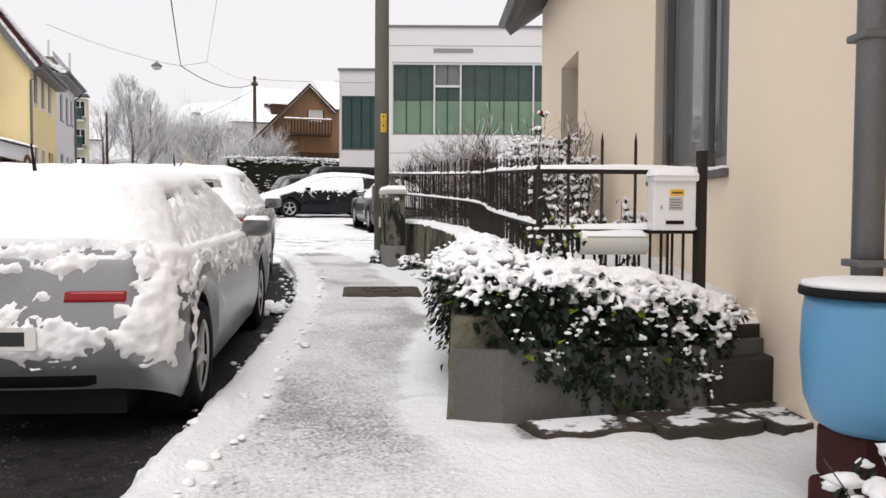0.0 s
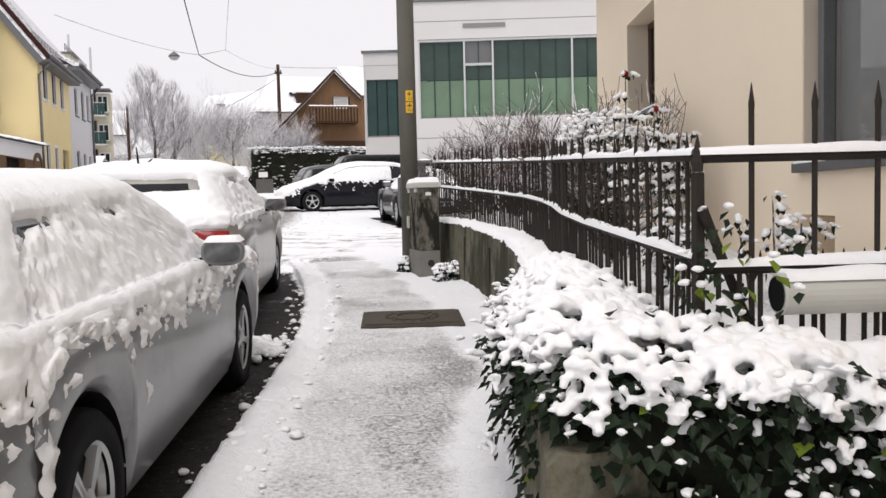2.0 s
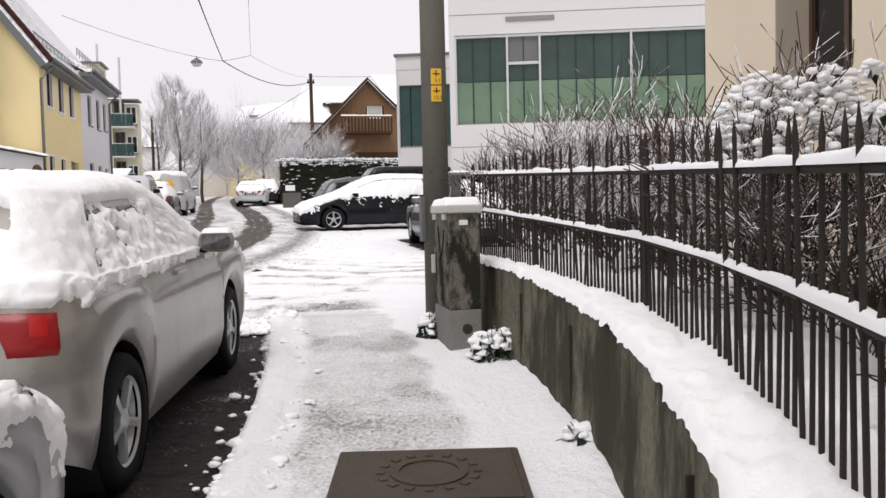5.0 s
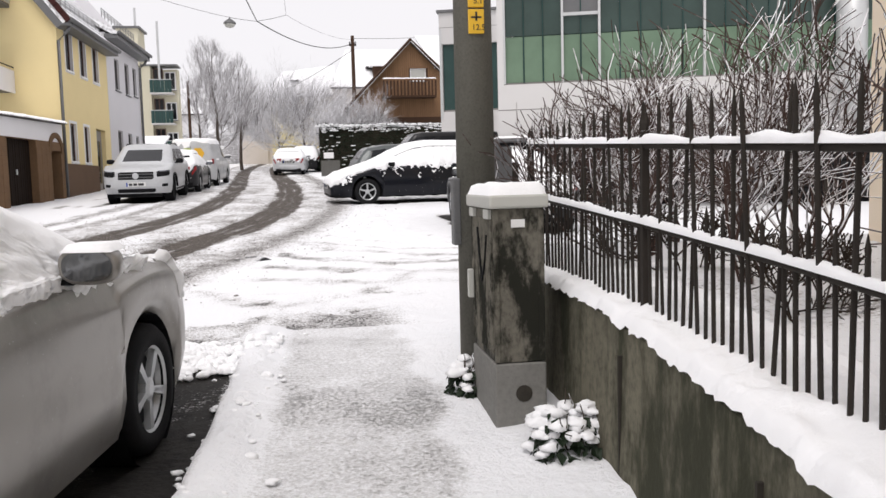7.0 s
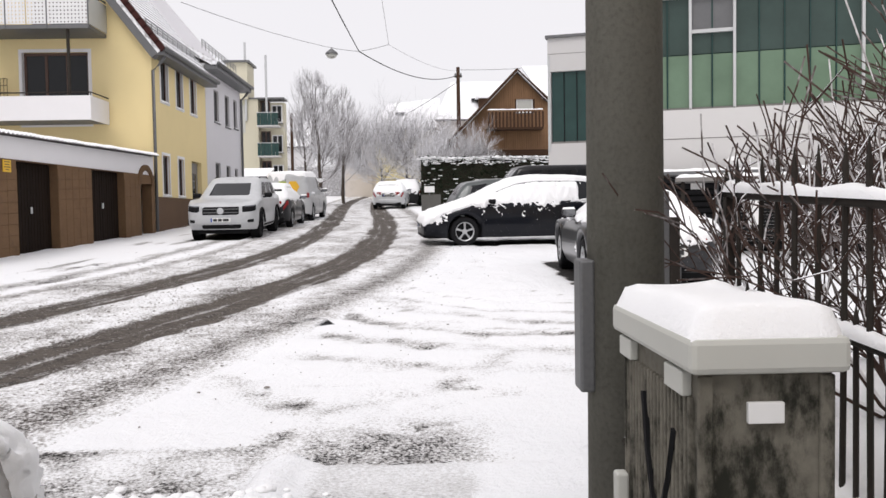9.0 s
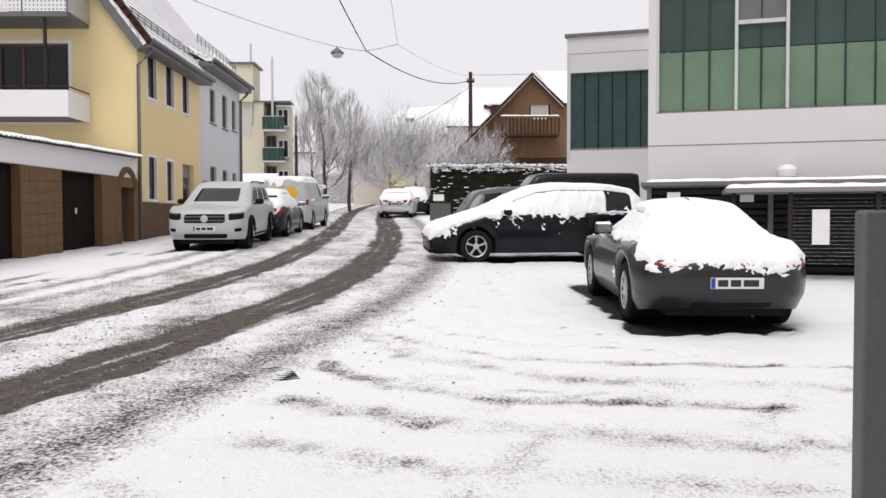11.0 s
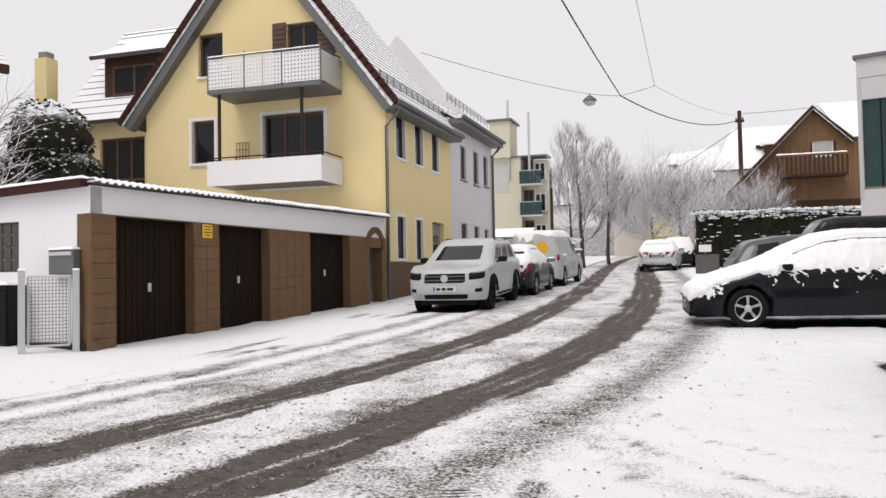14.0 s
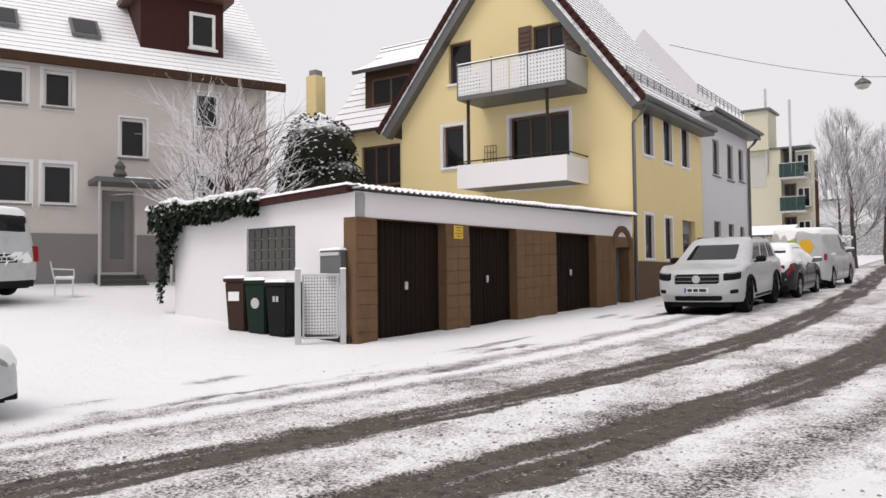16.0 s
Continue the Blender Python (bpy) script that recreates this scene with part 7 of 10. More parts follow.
SUV = dict(R=0.365, axles=(-1.36, 1.45), rings=[
    (0.86, -2.18, -1.95, 1.92, 2.16, 0.36, 0.27, 0.27, 0.27, 0.75, 0.70),
    (0.912, -2.29, -1.95, 1.92, 2.29, 0.56, 0.46, 0.46, 0.44, 0.75, 0.68),
    (0.92, -2.315, -1.95, 1.92, 2.315, 0.80, 0.74, 0.74, 0.66, 0.75, 0.66),
    (0.915, -2.29, -1.95, 1.88, 2.27, 0.98, 0.95, 0.94, 0.90, 0.75, 0.66),
    (0.885, -2.25, -1.95, 1.70, 2.10, 1.12, 1.08, 1.05, 0.985, 0.76, 0.68),
    (0.835, -2.2, -1.88, 0.95, 1.27, 1.16, 1.12, 1.09, 1.10, 0.78, 0.78),
    (0.69, -1.98, -1.70, 0.05, 0.33, 1.55, 1.57, 1.575, 1.55, 0.8, 0.80),
    (0.50, -1.88, -1.55, -0.02, 0.2, 1.635, 1.655, 1.655, 1.63, 0.76, 0.74),
    (0.01, -1.6, -1.4, -0.1, 0.0, 1.65, 1.67, 1.675, 1.66, 0.7, 0.7)],
    windows=((0.05, 0.30), (0.325, 0.63), (0.66, 0.97)), seams=(0.82, 0.50, 0.24), handles=(0.54, 0.29), mirror=0.85, mirror_mat=M_BLACK, mirror_snow=False,
    tails=((7.1, 7.6, 3.2, 3.9),), heads=((1.30, 2.06, 2.25, 3.05),), head_mat=M_BLACK, grille=(0.42, 1.85, 3.0), front_plate=1.42, vents=((1.45, 1.9, 1.0, 1.5),), intake_top=1.05, arch_trim=True, trim=True, rails=True, rim_mat=M_BLACK, spokes=5)


def place(cx, cy, dx, dy, dz=0.0):
    return on_ground(cx, cy, heading(dx, dy), dz)


def tyre_pose(k, right_rear, direction, dz=0.0):
    """The pose of a car whose right rear tyre touches the ground at a point, heading along direction."""
    d = Vector((*direction, 0)).normalized()
    r = Vector((d.y, -d.x, 0))
    c = Vector((*right_rear, 0)) - r * (k["rings"][2][0] - 0.05) - d * k["axles"][0]
    return place(c.x, c.y, d.x, d.y, dz)


build_loft_car("silver_hatchback", tyre_pose(HATCH, (0.01, 4.86), (0.52, 2.61)), HATCH, P_SILVER, "silver hatchback under thick snow parked at the kerb")
build_loft_car("champagne_small_car", tyre_pose(SMALL_NEAR, (0.62, 9.27), (0.36, 2.35)), SMALL_NEAR, P_BEIGE, "champagne silver small hatchback with snow parked at the kerb")
build_loft_car("grey_coupe", tyre_pose(COUPE, (6.1, 21.3), (0.03, 1.0)), COUPE, P_GREY, "dark grey sports coupe under thick snow in the parking place")
build_loft_car("white_suv", place(-3.2, 33.9, 0.03, -1.0), SUV, P_WHITE, "white clean suv with black wheels parked at the roadside")
build_car("dark_estate_car", place(4.35, 29.35, -1.0, -0.10), ESTATE, P_BLUE, "dark blue estate car partly covered with snow")
k2 = dict(SMALL, seed=77.0, snow=0.5, res=0.05, side=0.1)
build_car("silver_small_car", place(-3.0, 38.5, 0.0, 1.0), k2, P_GREY, "grey small car under snow parked behind the suv")
van = build_car("white_delivery_van", place(-2.9, 43.2, 0.03, 1.0), VAN, P_WHITE, "white delivery van with coloured patches on its rear doors")
for x, mcol in ((-0.12, (0.35, 0.42, 0.05)), (0.28, (0.75, 0.42, 0.02))):
    part("round_patch", lathe(bmesh.new(), [(0.24, 0), (0.24, 0.006), (0.2, 0.008)], 6, Matrix.Translation((x, -VAN["L"] / 2 - 0.002, 1.32)) @ Matrix.Rotation(radians(90), 4, 'X')), plain("patch_colour", mcol, 0.4), van, "plain coloured patch")
part("rear_door_seam", boxed(-0.006, 0.006, -VAN["L"] / 2 - 0.004, -VAN["L"] / 2, 0.45, 1.6), M_BLACK, van)
k3 = dict(ESTATE, seed=82.0, res=0.09, snow=0.3, bare=())
build_car("white_hatchback", place(0.45, 55.3, 0.05, 1.0), dict(SMALL, seed=88.0, res=0.08, snow=0.35), P_WHITE, "white hatchback parked at the roadside")
build_car("black_estate_car", place(1.3, 59.8, 0.05, 1.0), dict(k3, rails=(2.2, 4.0), seed=90), P_BLACK, "black estate car with a roof box")
build_car("grey_green_estate", place(5.1, 32.4, 1.0, 0.08), dict(ESTATE, seed=95.0, res=0.08, thick=0.035, snow=-0.12, side=-0.9, glass_snow=-1.0, bare=()), P_GREEN_GREY, "grey green estate car with little snow")
build_car("black_offroader", place(5.6, 35.3, -1.0, -0.05), OFFROAD, P_BLACK, "black boxy off-road vehicle with snow on its roof")
build_car("white_minibus", place(-18.05, 22.8, -0.98, -0.2), BUS, P_WHITE, "white minibus parked in the drive")
build_car("white_parked_car", place(-7.05, 16.7, 0.27, 0.96), dict(SMALL, seed=99.0, res=0.08, snow=0.6), P_WHITE, "white car under snow at the drive")
build_car("red_small_car", place(2.6, 63.0, 0.0, 1.0), dict(SMALL, seed=101.0, res=0.1, snow=0.3), P_RED, "red small car in the distance")


# ---- soups of small pieces ----
class Soup:
    """Collects many small pieces into one mesh."""

    def __init__(self):
        self.v, self.f = [], []

    def add(self, verts, faces):
        n = len(self.v)
        self.v += verts
        self.f += [tuple(i + n for i in f) for f in faces]

    def leaf(self, p, out, size, droop=0.5):
        """A pointed leaf folded along its rib."""
        out = Vector(out).normalized()
        side = out.cross(Vector((random.gauss(0, 0.4), random.gauss(0, 0.4), 1))).normalized()
        tip = (out * (1 - droop) + Vector((0, 0, -droop)) + side * random.gauss(0, 0.3)).normalized()
        n = tip.cross(side).normalized()
        p = Vector(p)
        a, b = p - side * size * 0.42 + tip * size * 0.35 - n * size * 0.12, p + side * size * 0.42 + tip * size * 0.35 - n * size * 0.12
        self.add([p, a, p + tip * size, b, p + tip * size * 0.45 + n * size * 0.05], [(0, 1, 4), (1, 2, 4), (2, 3, 4), (3, 0, 4)])

    def blob(self, p, rx, ry, rz, yaw=0.0):
        c, s = math.cos(yaw), math.sin(yaw)
        ph = random.uniform(0, 50)
        vs = []
        iv, ifc = (ICO_V, ICO_F) if max(rx, ry) > 0.0125 else (ICO_LOW_V, ICO_LOW_F)
        for q in iv:
            k = 1 + 0.5 * noise.noise(Vector((q[0] * 1.7 + ph, q[1] * 1.7, q[2] * 1.7)))
            x, y, z = q[0] * rx * k, q[1] * ry * k, q[2] * rz * k
            if z < 0:
                z *= 0.75
            vs.append((p[0] + x * c - y * s, p[1] + x * s + y * c, p[2] + z))
        self.add(vs, ifc)

    def twig(self, pts, radii, n=4):
        rings = []
        base = []
        for i, p in enumerate(pts):
            d = (Vector(pts[min(i + 1, len(pts) - 1)]) - Vector(pts[max(i - 1, 0)])).normalized()
            a = d.cross(Vector((0, 0, 1)) if abs(d.z) < 0.9 else Vector((1, 0, 0))).normalized()
            b = d.cross(a)
            for k in range(n):
                t = 2 * math.pi * k / n
                base.append(Vector(p) + (a * math.cos(t) + b * math.sin(t)) * radii[i])
        fs = [(i * n + k, i * n + (k + 1) % n, (i + 1) * n + (k + 1) % n, (i + 1) * n + k) for i in range(len(pts) - 1) for k in range(n)]
        self.add(base, fs)

    def mesh(self, name, material, parent=None, label="", smooth=True):
        return py_mesh(name, self.v, self.f, material, parent, label, smooth)


def ico(level):
    bm = bmesh.new()
    bmesh.ops.create_icosphere(bm, subdivisions=level, radius=1.0)
    bm.verts.index_update()
    v, f = [tuple(x.co) for x in bm.verts], [tuple(x.index for x in q.verts) for q in bm.faces]
    bm.free()
    return v, f


ICO_V, ICO_F = ico(2)
ICO_LOW_V, ICO_LOW_F = ico(1)


def letters(text, size, material, parent, m):
    """Raised writing in the built-in font, as a mesh."""
    cu = bpy.data.curves.new("writing", 'FONT')
    cu.body, cu.size, cu.extrude, cu.align_x = text, size, 0.001, 'CENTER'
    tmp = new("writing_curve", cu)
    me = bpy.data.meshes.new_from_object(tmp.evaluated_get(bpy.context.evaluated_depsgraph_get()))
    bpy.data.objects.remove(tmp)
    me.materials.clear()
    ob = link_mesh("writing", me, material, parent)
    ob.matrix_basis = m
    return ob


def grow(soup, p, d, length, r, level, spread=0.6, up=0.25, kids=3, wob=0.18, seg=4, n=4, shrink=0.68):
    """A branch that wanders and forks."""
    pts, rs = [Vector(p)], [r]
    d = Vector(d).normalized()
    for i in range(seg):
        d = (d + Vector((random.gauss(0, wob), random.gauss(0, wob), random.gauss(0, wob) + up * 0.25))).normalized()
        pts.append(pts[-1] + d * length / seg)
        rs.append(max(r * (1 - 0.55 * (i + 1) / seg), 0.003))
    soup.twig(pts, rs, n)
    if level <= 0:
        return
    for k in range(kids):
        t = random.uniform(0.3, 1.0)
        i = min(int(t * seg), seg - 1)
        q = pts[i].lerp(pts[i + 1], t * seg - i)
        ax = Vector((random.gauss(0, 1), random.gauss(0, 1), random.gauss(0, 0.5)))
        nd = (d + ax.normalized() * spread + Vector((0, 0, up))).normalized()
        grow(soup, q, nd, length * random.uniform(0.55, 0.8), rs[i] * shrink, level - 1, spread, up, kids, wob, max(2, seg - 1), n if level > 2 else 3, shrink)


# ---- the fence wall, fence and garden ----
FENCE = [(1.85, 4.26), (2.0, 5.0), (2.15, 5.7), (2.34, 6.42), (2.6, 7.2), (2.8, 7.9), (2.965, 8.75), (3.04, 9.7), (3.08, 10.67), (3.10, 11.6), (3.11, 12.5)]
WALL_TOP = [(0.82, 3.98), (0.86, 4.6), (0.98, 6.4), (1.02, 7.0), (1.085, 7.8), (1.145, 8.6), (1.19, 9.8), (1.235, 10.8), (1.25, 12.6)]
wall_top = lambda y: lerp_curve(WALL_TOP, y)
rail_top = lambda y: 1.60 + 0.0456 * (y - 4.24)
fence_base = lambda y: wall_top(y) + 0.04
fence_x = lambda y: float(np.interp(y, [p[1] for p in FENCE], [p[0] for p in FENCE]))


def fence_wall():
    w = thing("retaining_wall", pose(0, 0, 0), "mossy stained concrete retaining wall below the fence", "wall")
    ys = axis([(4.02, 12.62, 0.12)])
    verts, faces = [], []
    for y in ys:
        x, top = smooth_curve(WALL_FACE, y) if y > 5.5 else lerp_curve(WALL_FACE, y), wall_top(y)
        bend = 0.012 * fbm(y * 1.4, 2.0)
        base = slope_z(x, y) - 0.05
        for q in ((x - 0.03 + bend, base), (x - 0.01 + bend, base + (top - base) * 0.5), (x + bend, top - 0.03), (x + 0.03, top), (x + 0.36, top), (x + 0.36, base)):
            verts.append((q[0], y, q[1]))
    n = 6
    for j in range(len(ys) - 1):
        for k in range(n - 1):
            faces.append((j * n + k, j * n + k + 1, (j + 1) * n + k + 1, (j + 1) * n + k))
    faces.append(tuple(range(n)))
    faces.append(tuple(range((len(ys) - 1) * n, len(ys) * n))[::-1])
    py_mesh("wall_body", verts, faces, M_CONCRETE, w)
    # snow along the top
    vs = []
    for y in axis([(4.6, 12.6, 0.025)]):
        x = smooth_curve(WALL_FACE, y) if y > 5.5 else lerp_curve(WALL_FACE, y)
        for k in range(21):
            u = k / 20
            e = min(u * 0.36, 0.05) / 0.05
            lip = 0.008 * fbm(y * 3, 5.0) + 0.012 * fbm(y * 10, 6.0) + 0.008 * fbm(y * 22, 9.0)
            z = wall_top(y) - 0.02 + 0.052 * math.sqrt(max(0, 1 - (1 - e) ** 2)) + 0.022 * sstep(0.1, 0.6, u) + 0.02 * fbm(y * 4, u * 3) + 0.014 * fbm(y * 14, u * 6, 3.0)
            vs.append((x - 0.014 + lip * (1 - u) + 0.43 * u, y, z + (0.6 * min(0.0, lip) if k < 2 else 0.0)))
    m = 21
    fs = [(j * m + k, j * m + k + 1, (j + 1) * m + k + 1, (j + 1) * m + k) for j in range(len(vs) // m - 1) for k in range(m - 1)]
    py_mesh("snow_cap", vs, fs, SNOW, w, "snow on the wall", True)
    # a stone hatch and joints in its face
    for y in (6.35, 7.35, 9.4, 10.6):
        x = smooth_curve(WALL_FACE, y)
        part("crack", boxed(x - 0.022, x + 0.02, y, y + 0.012, slope_z(x, y), wall_top(y) - 0.14), M_DARK_STONE, w)
    x = smooth_curve(WALL_FACE, 7.05)
    part("stone_hatch", boxed(-0.03, 0.03, -0.14, 0.14, -0.13, 0.13, 0.015), M_BROWN_TILE, w, "rusty brown hatch in the wall").matrix_basis = pose(x - 0.005, 7.05, wall_top(7.05) - 0.28, 0, 0, -14)
    return w


def picket_mesh(h, r=0.0085, tip=0.09):
    bm = bmesh.new()
    tube(bm, [(0, 0, 0), (0, 0, h)], r, 6)
    lathe(bm, [(r, h - 0.002), (r * 1.25, h + tip * 0.3), (0.001, h + tip)], 6)
    me = bpy.data.meshes.new("picket")
    bm.to_mesh(me)
    bm.free()
    me.materials.append(M_IRON)
    return me


def snow_strip(pts, w, h, seed=0.0):
    """Snow lying along a rail."""
    vs, fs = [], []
    for i, p in enumerate(pts):
        p = Vector(p)
        d = (Vector(pts[min(i + 1, len(pts) - 1)]) - Vector(pts[max(i - 1, 0)])).normalized()
        s = Vector((d.y, -d.x, 0)).normalized()
        k = 0.75 + 0.5 * noise.noise(Vector((p.x * 5 + seed, p.y * 5, p.z)))
        for a in range(7):
            t = math.pi * a / 6
            vs.append(p + s * (w * 0.5 * math.cos(t)) + Vector((0, 0, h * k * math.sin(t))))
    fs = [(i * 7 + a, i * 7 + a + 1, (i + 1) * 7 + a + 1, (i + 1) * 7 + a) for i in range(len(pts) - 1) for a in range(6)]
    return vs, fs


def iron_fence():
    f = thing("iron_fence", pose(0, 0, 0), "old wrought iron fence with pointed pickets and snow", "fence")
    ys = [4.26 + (12.5 - 4.26) * i / 160 for i in range(161)]
    top = [(fence_x(y), y, rail_top(y)) for y in ys]
    midr = [(fence_x(y), y, rail_top(y) - 0.31) for y in ys]
    for name, pts in (("top_rail", top), ("middle_rail", midr)):
        bm = bmesh.new()
        tube(bm, pts, 0.0125, 8)
        part(name, bm, M_IRON, f, "", True)
        v, fc = snow_strip([(x, y, z + 0.008) for x, y, z in pts for _ in (0,)], 0.042, 0.036, 3.0)
        py_mesh("snow_cap", v, fc, SNOW, f, "", True)
    tall, short = picket_mesh(0.73, 0.0072), picket_mesh(0.40, 0.0066, 0.05)
    y, k = 4.34, 0
    while y < 12.44:
        ob = link_mesh("picket", tall if k % 2 == 0 else short, None, f)
        ob.matrix_basis = pose(fence_x(y), y, fence_base(y) - 0.02, random.gauss(0, 0.8), random.gauss(0, 0.8), 0)
        y += 0.062
        k += 1
    for y in (4.26, 6.41, 8.74, 10.66, 12.5):
        bm = boxed(-0.015, 0.015, -0.015, 0.015, -0.3, 0.72, 0.003)
        lathe(bm, [(0.016, 0.71), (0.021, 0.75), (0.002, 0.83)], 4)
        part("post", bm, M_IRON, f).matrix_basis = pose(fence_x(y), y, wall_top(y))
    return f


def front_fence():
    f = thing("front_fence", pose(0, 0, 0), "iron fence panel across the planter carrying the letter box", "fence")
    a, b = Vector((1.85, 4.26, 0)), Vector((2.78, 4.04, 0))
    for z, nm in ((1.60, "top_rail"), (1.265, "lower_rail")):
        q = b if z > 1.5 else b
        part(nm, tube(bmesh.new(), [a + Vector((0, 0, z)), q + Vector((0, 0, z))], 0.016, 8), M_IRON, f, "", True)
        pts = [tuple(a.lerp(q, i / 24) + Vector((0, 0, z + 0.008))) for i in range(25)]
        v, fc = snow_strip(pts, 0.05, 0.04, 7.0)
        py_mesh("snow_cap", v, fc, SNOW, f, "", True)
    tall, low = picket_mesh(0.95), picket_mesh(0.42, 0.008, 0.06)
    for i in range(1, 5):
        p = a.lerp(b, 0.2 * i - 0.03)
        link_mesh("picket", tall, None, f).matrix_basis = pose(p.x, p.y, 0.78)
    for i in range(1, 15):
        p = a.lerp(b, i / 15)
        link_mesh("picket", low, None, f).matrix_basis = pose(p.x, p.y + 0.004, 0.84)
    part("post", boxed(-0.024, 0.024, -0.024, 0.024, 0.6, 1.72, 0.004), M_IRON, f).matrix_basis = pose(2.74, 4.03, 0)
    part("brace", tube(bmesh.new(), [(1.84, 4.22, 1.45), (2.02, 4.30, 1.15), (2.12, 4.34, 1.0)], 0.016, 6), M_IRON, f)
    return f


def letter_box():
    m = thing("letter_box", pose(2.53, 4.0, 1.27, 0, 0, -12), "white metal letter box with snow cap on the fence", "letter box")
    part("box", boxed(-0.12, 0.12, -0.055, 0.055, 0.0, 0.30, 0.008), M_WHITE_PAINT, m)
    part("lid", boxed(-0.128, 0.128, -0.075, 0.06, 0.27, 0.305, 0.006), M_WHITE_PAINT, m)
    part("slot", boxed(-0.05, 0.05, -0.0585, -0.055, 0.035, 0.055), M_BLACK, m, "dark slot")
    part("lock", boxed(-0.085, -0.07, -0.062, -0.055, 0.12, 0.14, 0.003), M_ALU, m)
    st = part("sticker", boxed(-0.03, 0.05, -0.0575, -0.055, 0.19, 0.225), M_YELLOW_SIGN, m, "small orange sticker")
    part("bar", boxed(-0.02, 0.04, -0.0585, -0.0575, 0.203, 0.212), M_PLATE_BAR, st)
    nt = part("notice", boxed(-0.035, 0.045, -0.057, -0.055, 0.11, 0.185), M_CAB_LIGHT, m, "paper notice with faint bars")
    for k in range(4):
        part("bar", boxed(-0.028, 0.038 - 0.01 * (k % 2), -0.058, -0.057, 0.122 + 0.015 * k, 0.127 + 0.015 * k), M_ZINC, nt)
    part("snow_cap", snow_pad(0.27, 0.15, 0.06, (0, -0.005, 0.304)), SNOW, m, smooth=True)
    return m


def paper_tube():
    t = thing("newspaper_tube", pose(2.22, 4.10, 1.195, 0, 0, -12), "grey newspaper tube topped with snow under the letter box", "newspaper tube")
    turn = Matrix.Translation((-0.19, 0, 0)) @ Matrix.Rotation(radians(90), 4, 'Y')
    part("tube", lathe(bmesh.new(), [(0.058, 0), (0.062, 0.005), (0.062, 0.38), (0.05, 0.385)], 24, turn), M_CAB_LIGHT, t, smooth=False)
    part("opening", lathe(bmesh.new(), [(0.05, -0.004), (0.052, -0.001)], 20, turn), M_BLACK, t)
    part("snow_cap", snow_pad(0.37, 0.11, 0.035, (0, 0, 0.045)), SNOW, t, smooth=True)
    return t


def planter():
    p = thing("concrete_planter", pose(0, 0, 0), "grey concrete planter box in front of the fence", "planter")
    bm = bmesh.new()
    outline = [(1.27, 4.02), (1.49, 3.87), (2.62, 3.78), (3.1, 3.9), (3.05, 4.45), (1.75, 4.7), (1.50, 4.6)]
    lo = [bm.verts.new((x, y, slope_z(x, y) - 0.05)) for x, y in outline]
    hi = [bm.verts.new((x, y, 0.66)) for x, y in outline]
    n = len(outline)
    for i in range(n):
        bm.faces.new((lo[i], lo[(i + 1) % n], hi[(i + 1) % n], hi[i]))
    bm.faces.new(hi)
    bmesh.ops.recalc_face_normals(bm, faces=bm.faces)
    part("planter_body", bm, M_PLANTER, p)
    for k, (xa, xb, ya) in enumerate(((1.56, 2.14, 3.50), (2.15, 2.72, 3.42), (2.73, 3.36, 3.30))):
        part("slab", boxed(xa, xb, ya, 3.775, 0.1, 0.325 + 0.006 * k, 0.012), M_SLAB, p, "dark wet stone slab with patches of snow")
    part("footing", boxed(1.55, 3.3, 3.78, 3.86, 0.1, 0.29, 0.02), M_DARK_STONE, p, "dark stone footing")
    s = thing("stone_step", pose(0, 0, 0), "dark wet stone block steps beside the planter", "step")
    part("block", boxed(2.62, 3.14, 3.76, 4.06, 0.16, 0.58, 0.015, Matrix.Translation((0.02, 0, 0))), M_DARK_STONE, s)
    part("upper_block", boxed(2.86, 3.12, 3.95, 4.15, 0.58, 0.74, 0.015), M_DARK_STONE, s)
    part("snow_cap", snow_pad(0.24, 0.16, 0.03, (2.99, 4.04, 0.742)), SNOW, s, smooth=True)
    return p


BUSH = [((2.72, 3.96), 0.19, 0.84), ((2.5, 3.97), 0.23, 0.90), ((2.2, 3.98), 0.26, 0.95), ((1.88, 4.02), 0.30, 1.00), ((1.60, 4.2), 0.34, 1.04), ((1.63, 4.6), 0.30, 1.07), ((1.80, 5.1), 0.27, 1.09), ((1.93, 5.5), 0.24, 1.10), ((2.07, 5.9), 0.20, 1.11), ((2.21, 6.22), 0.14, 1.10)]


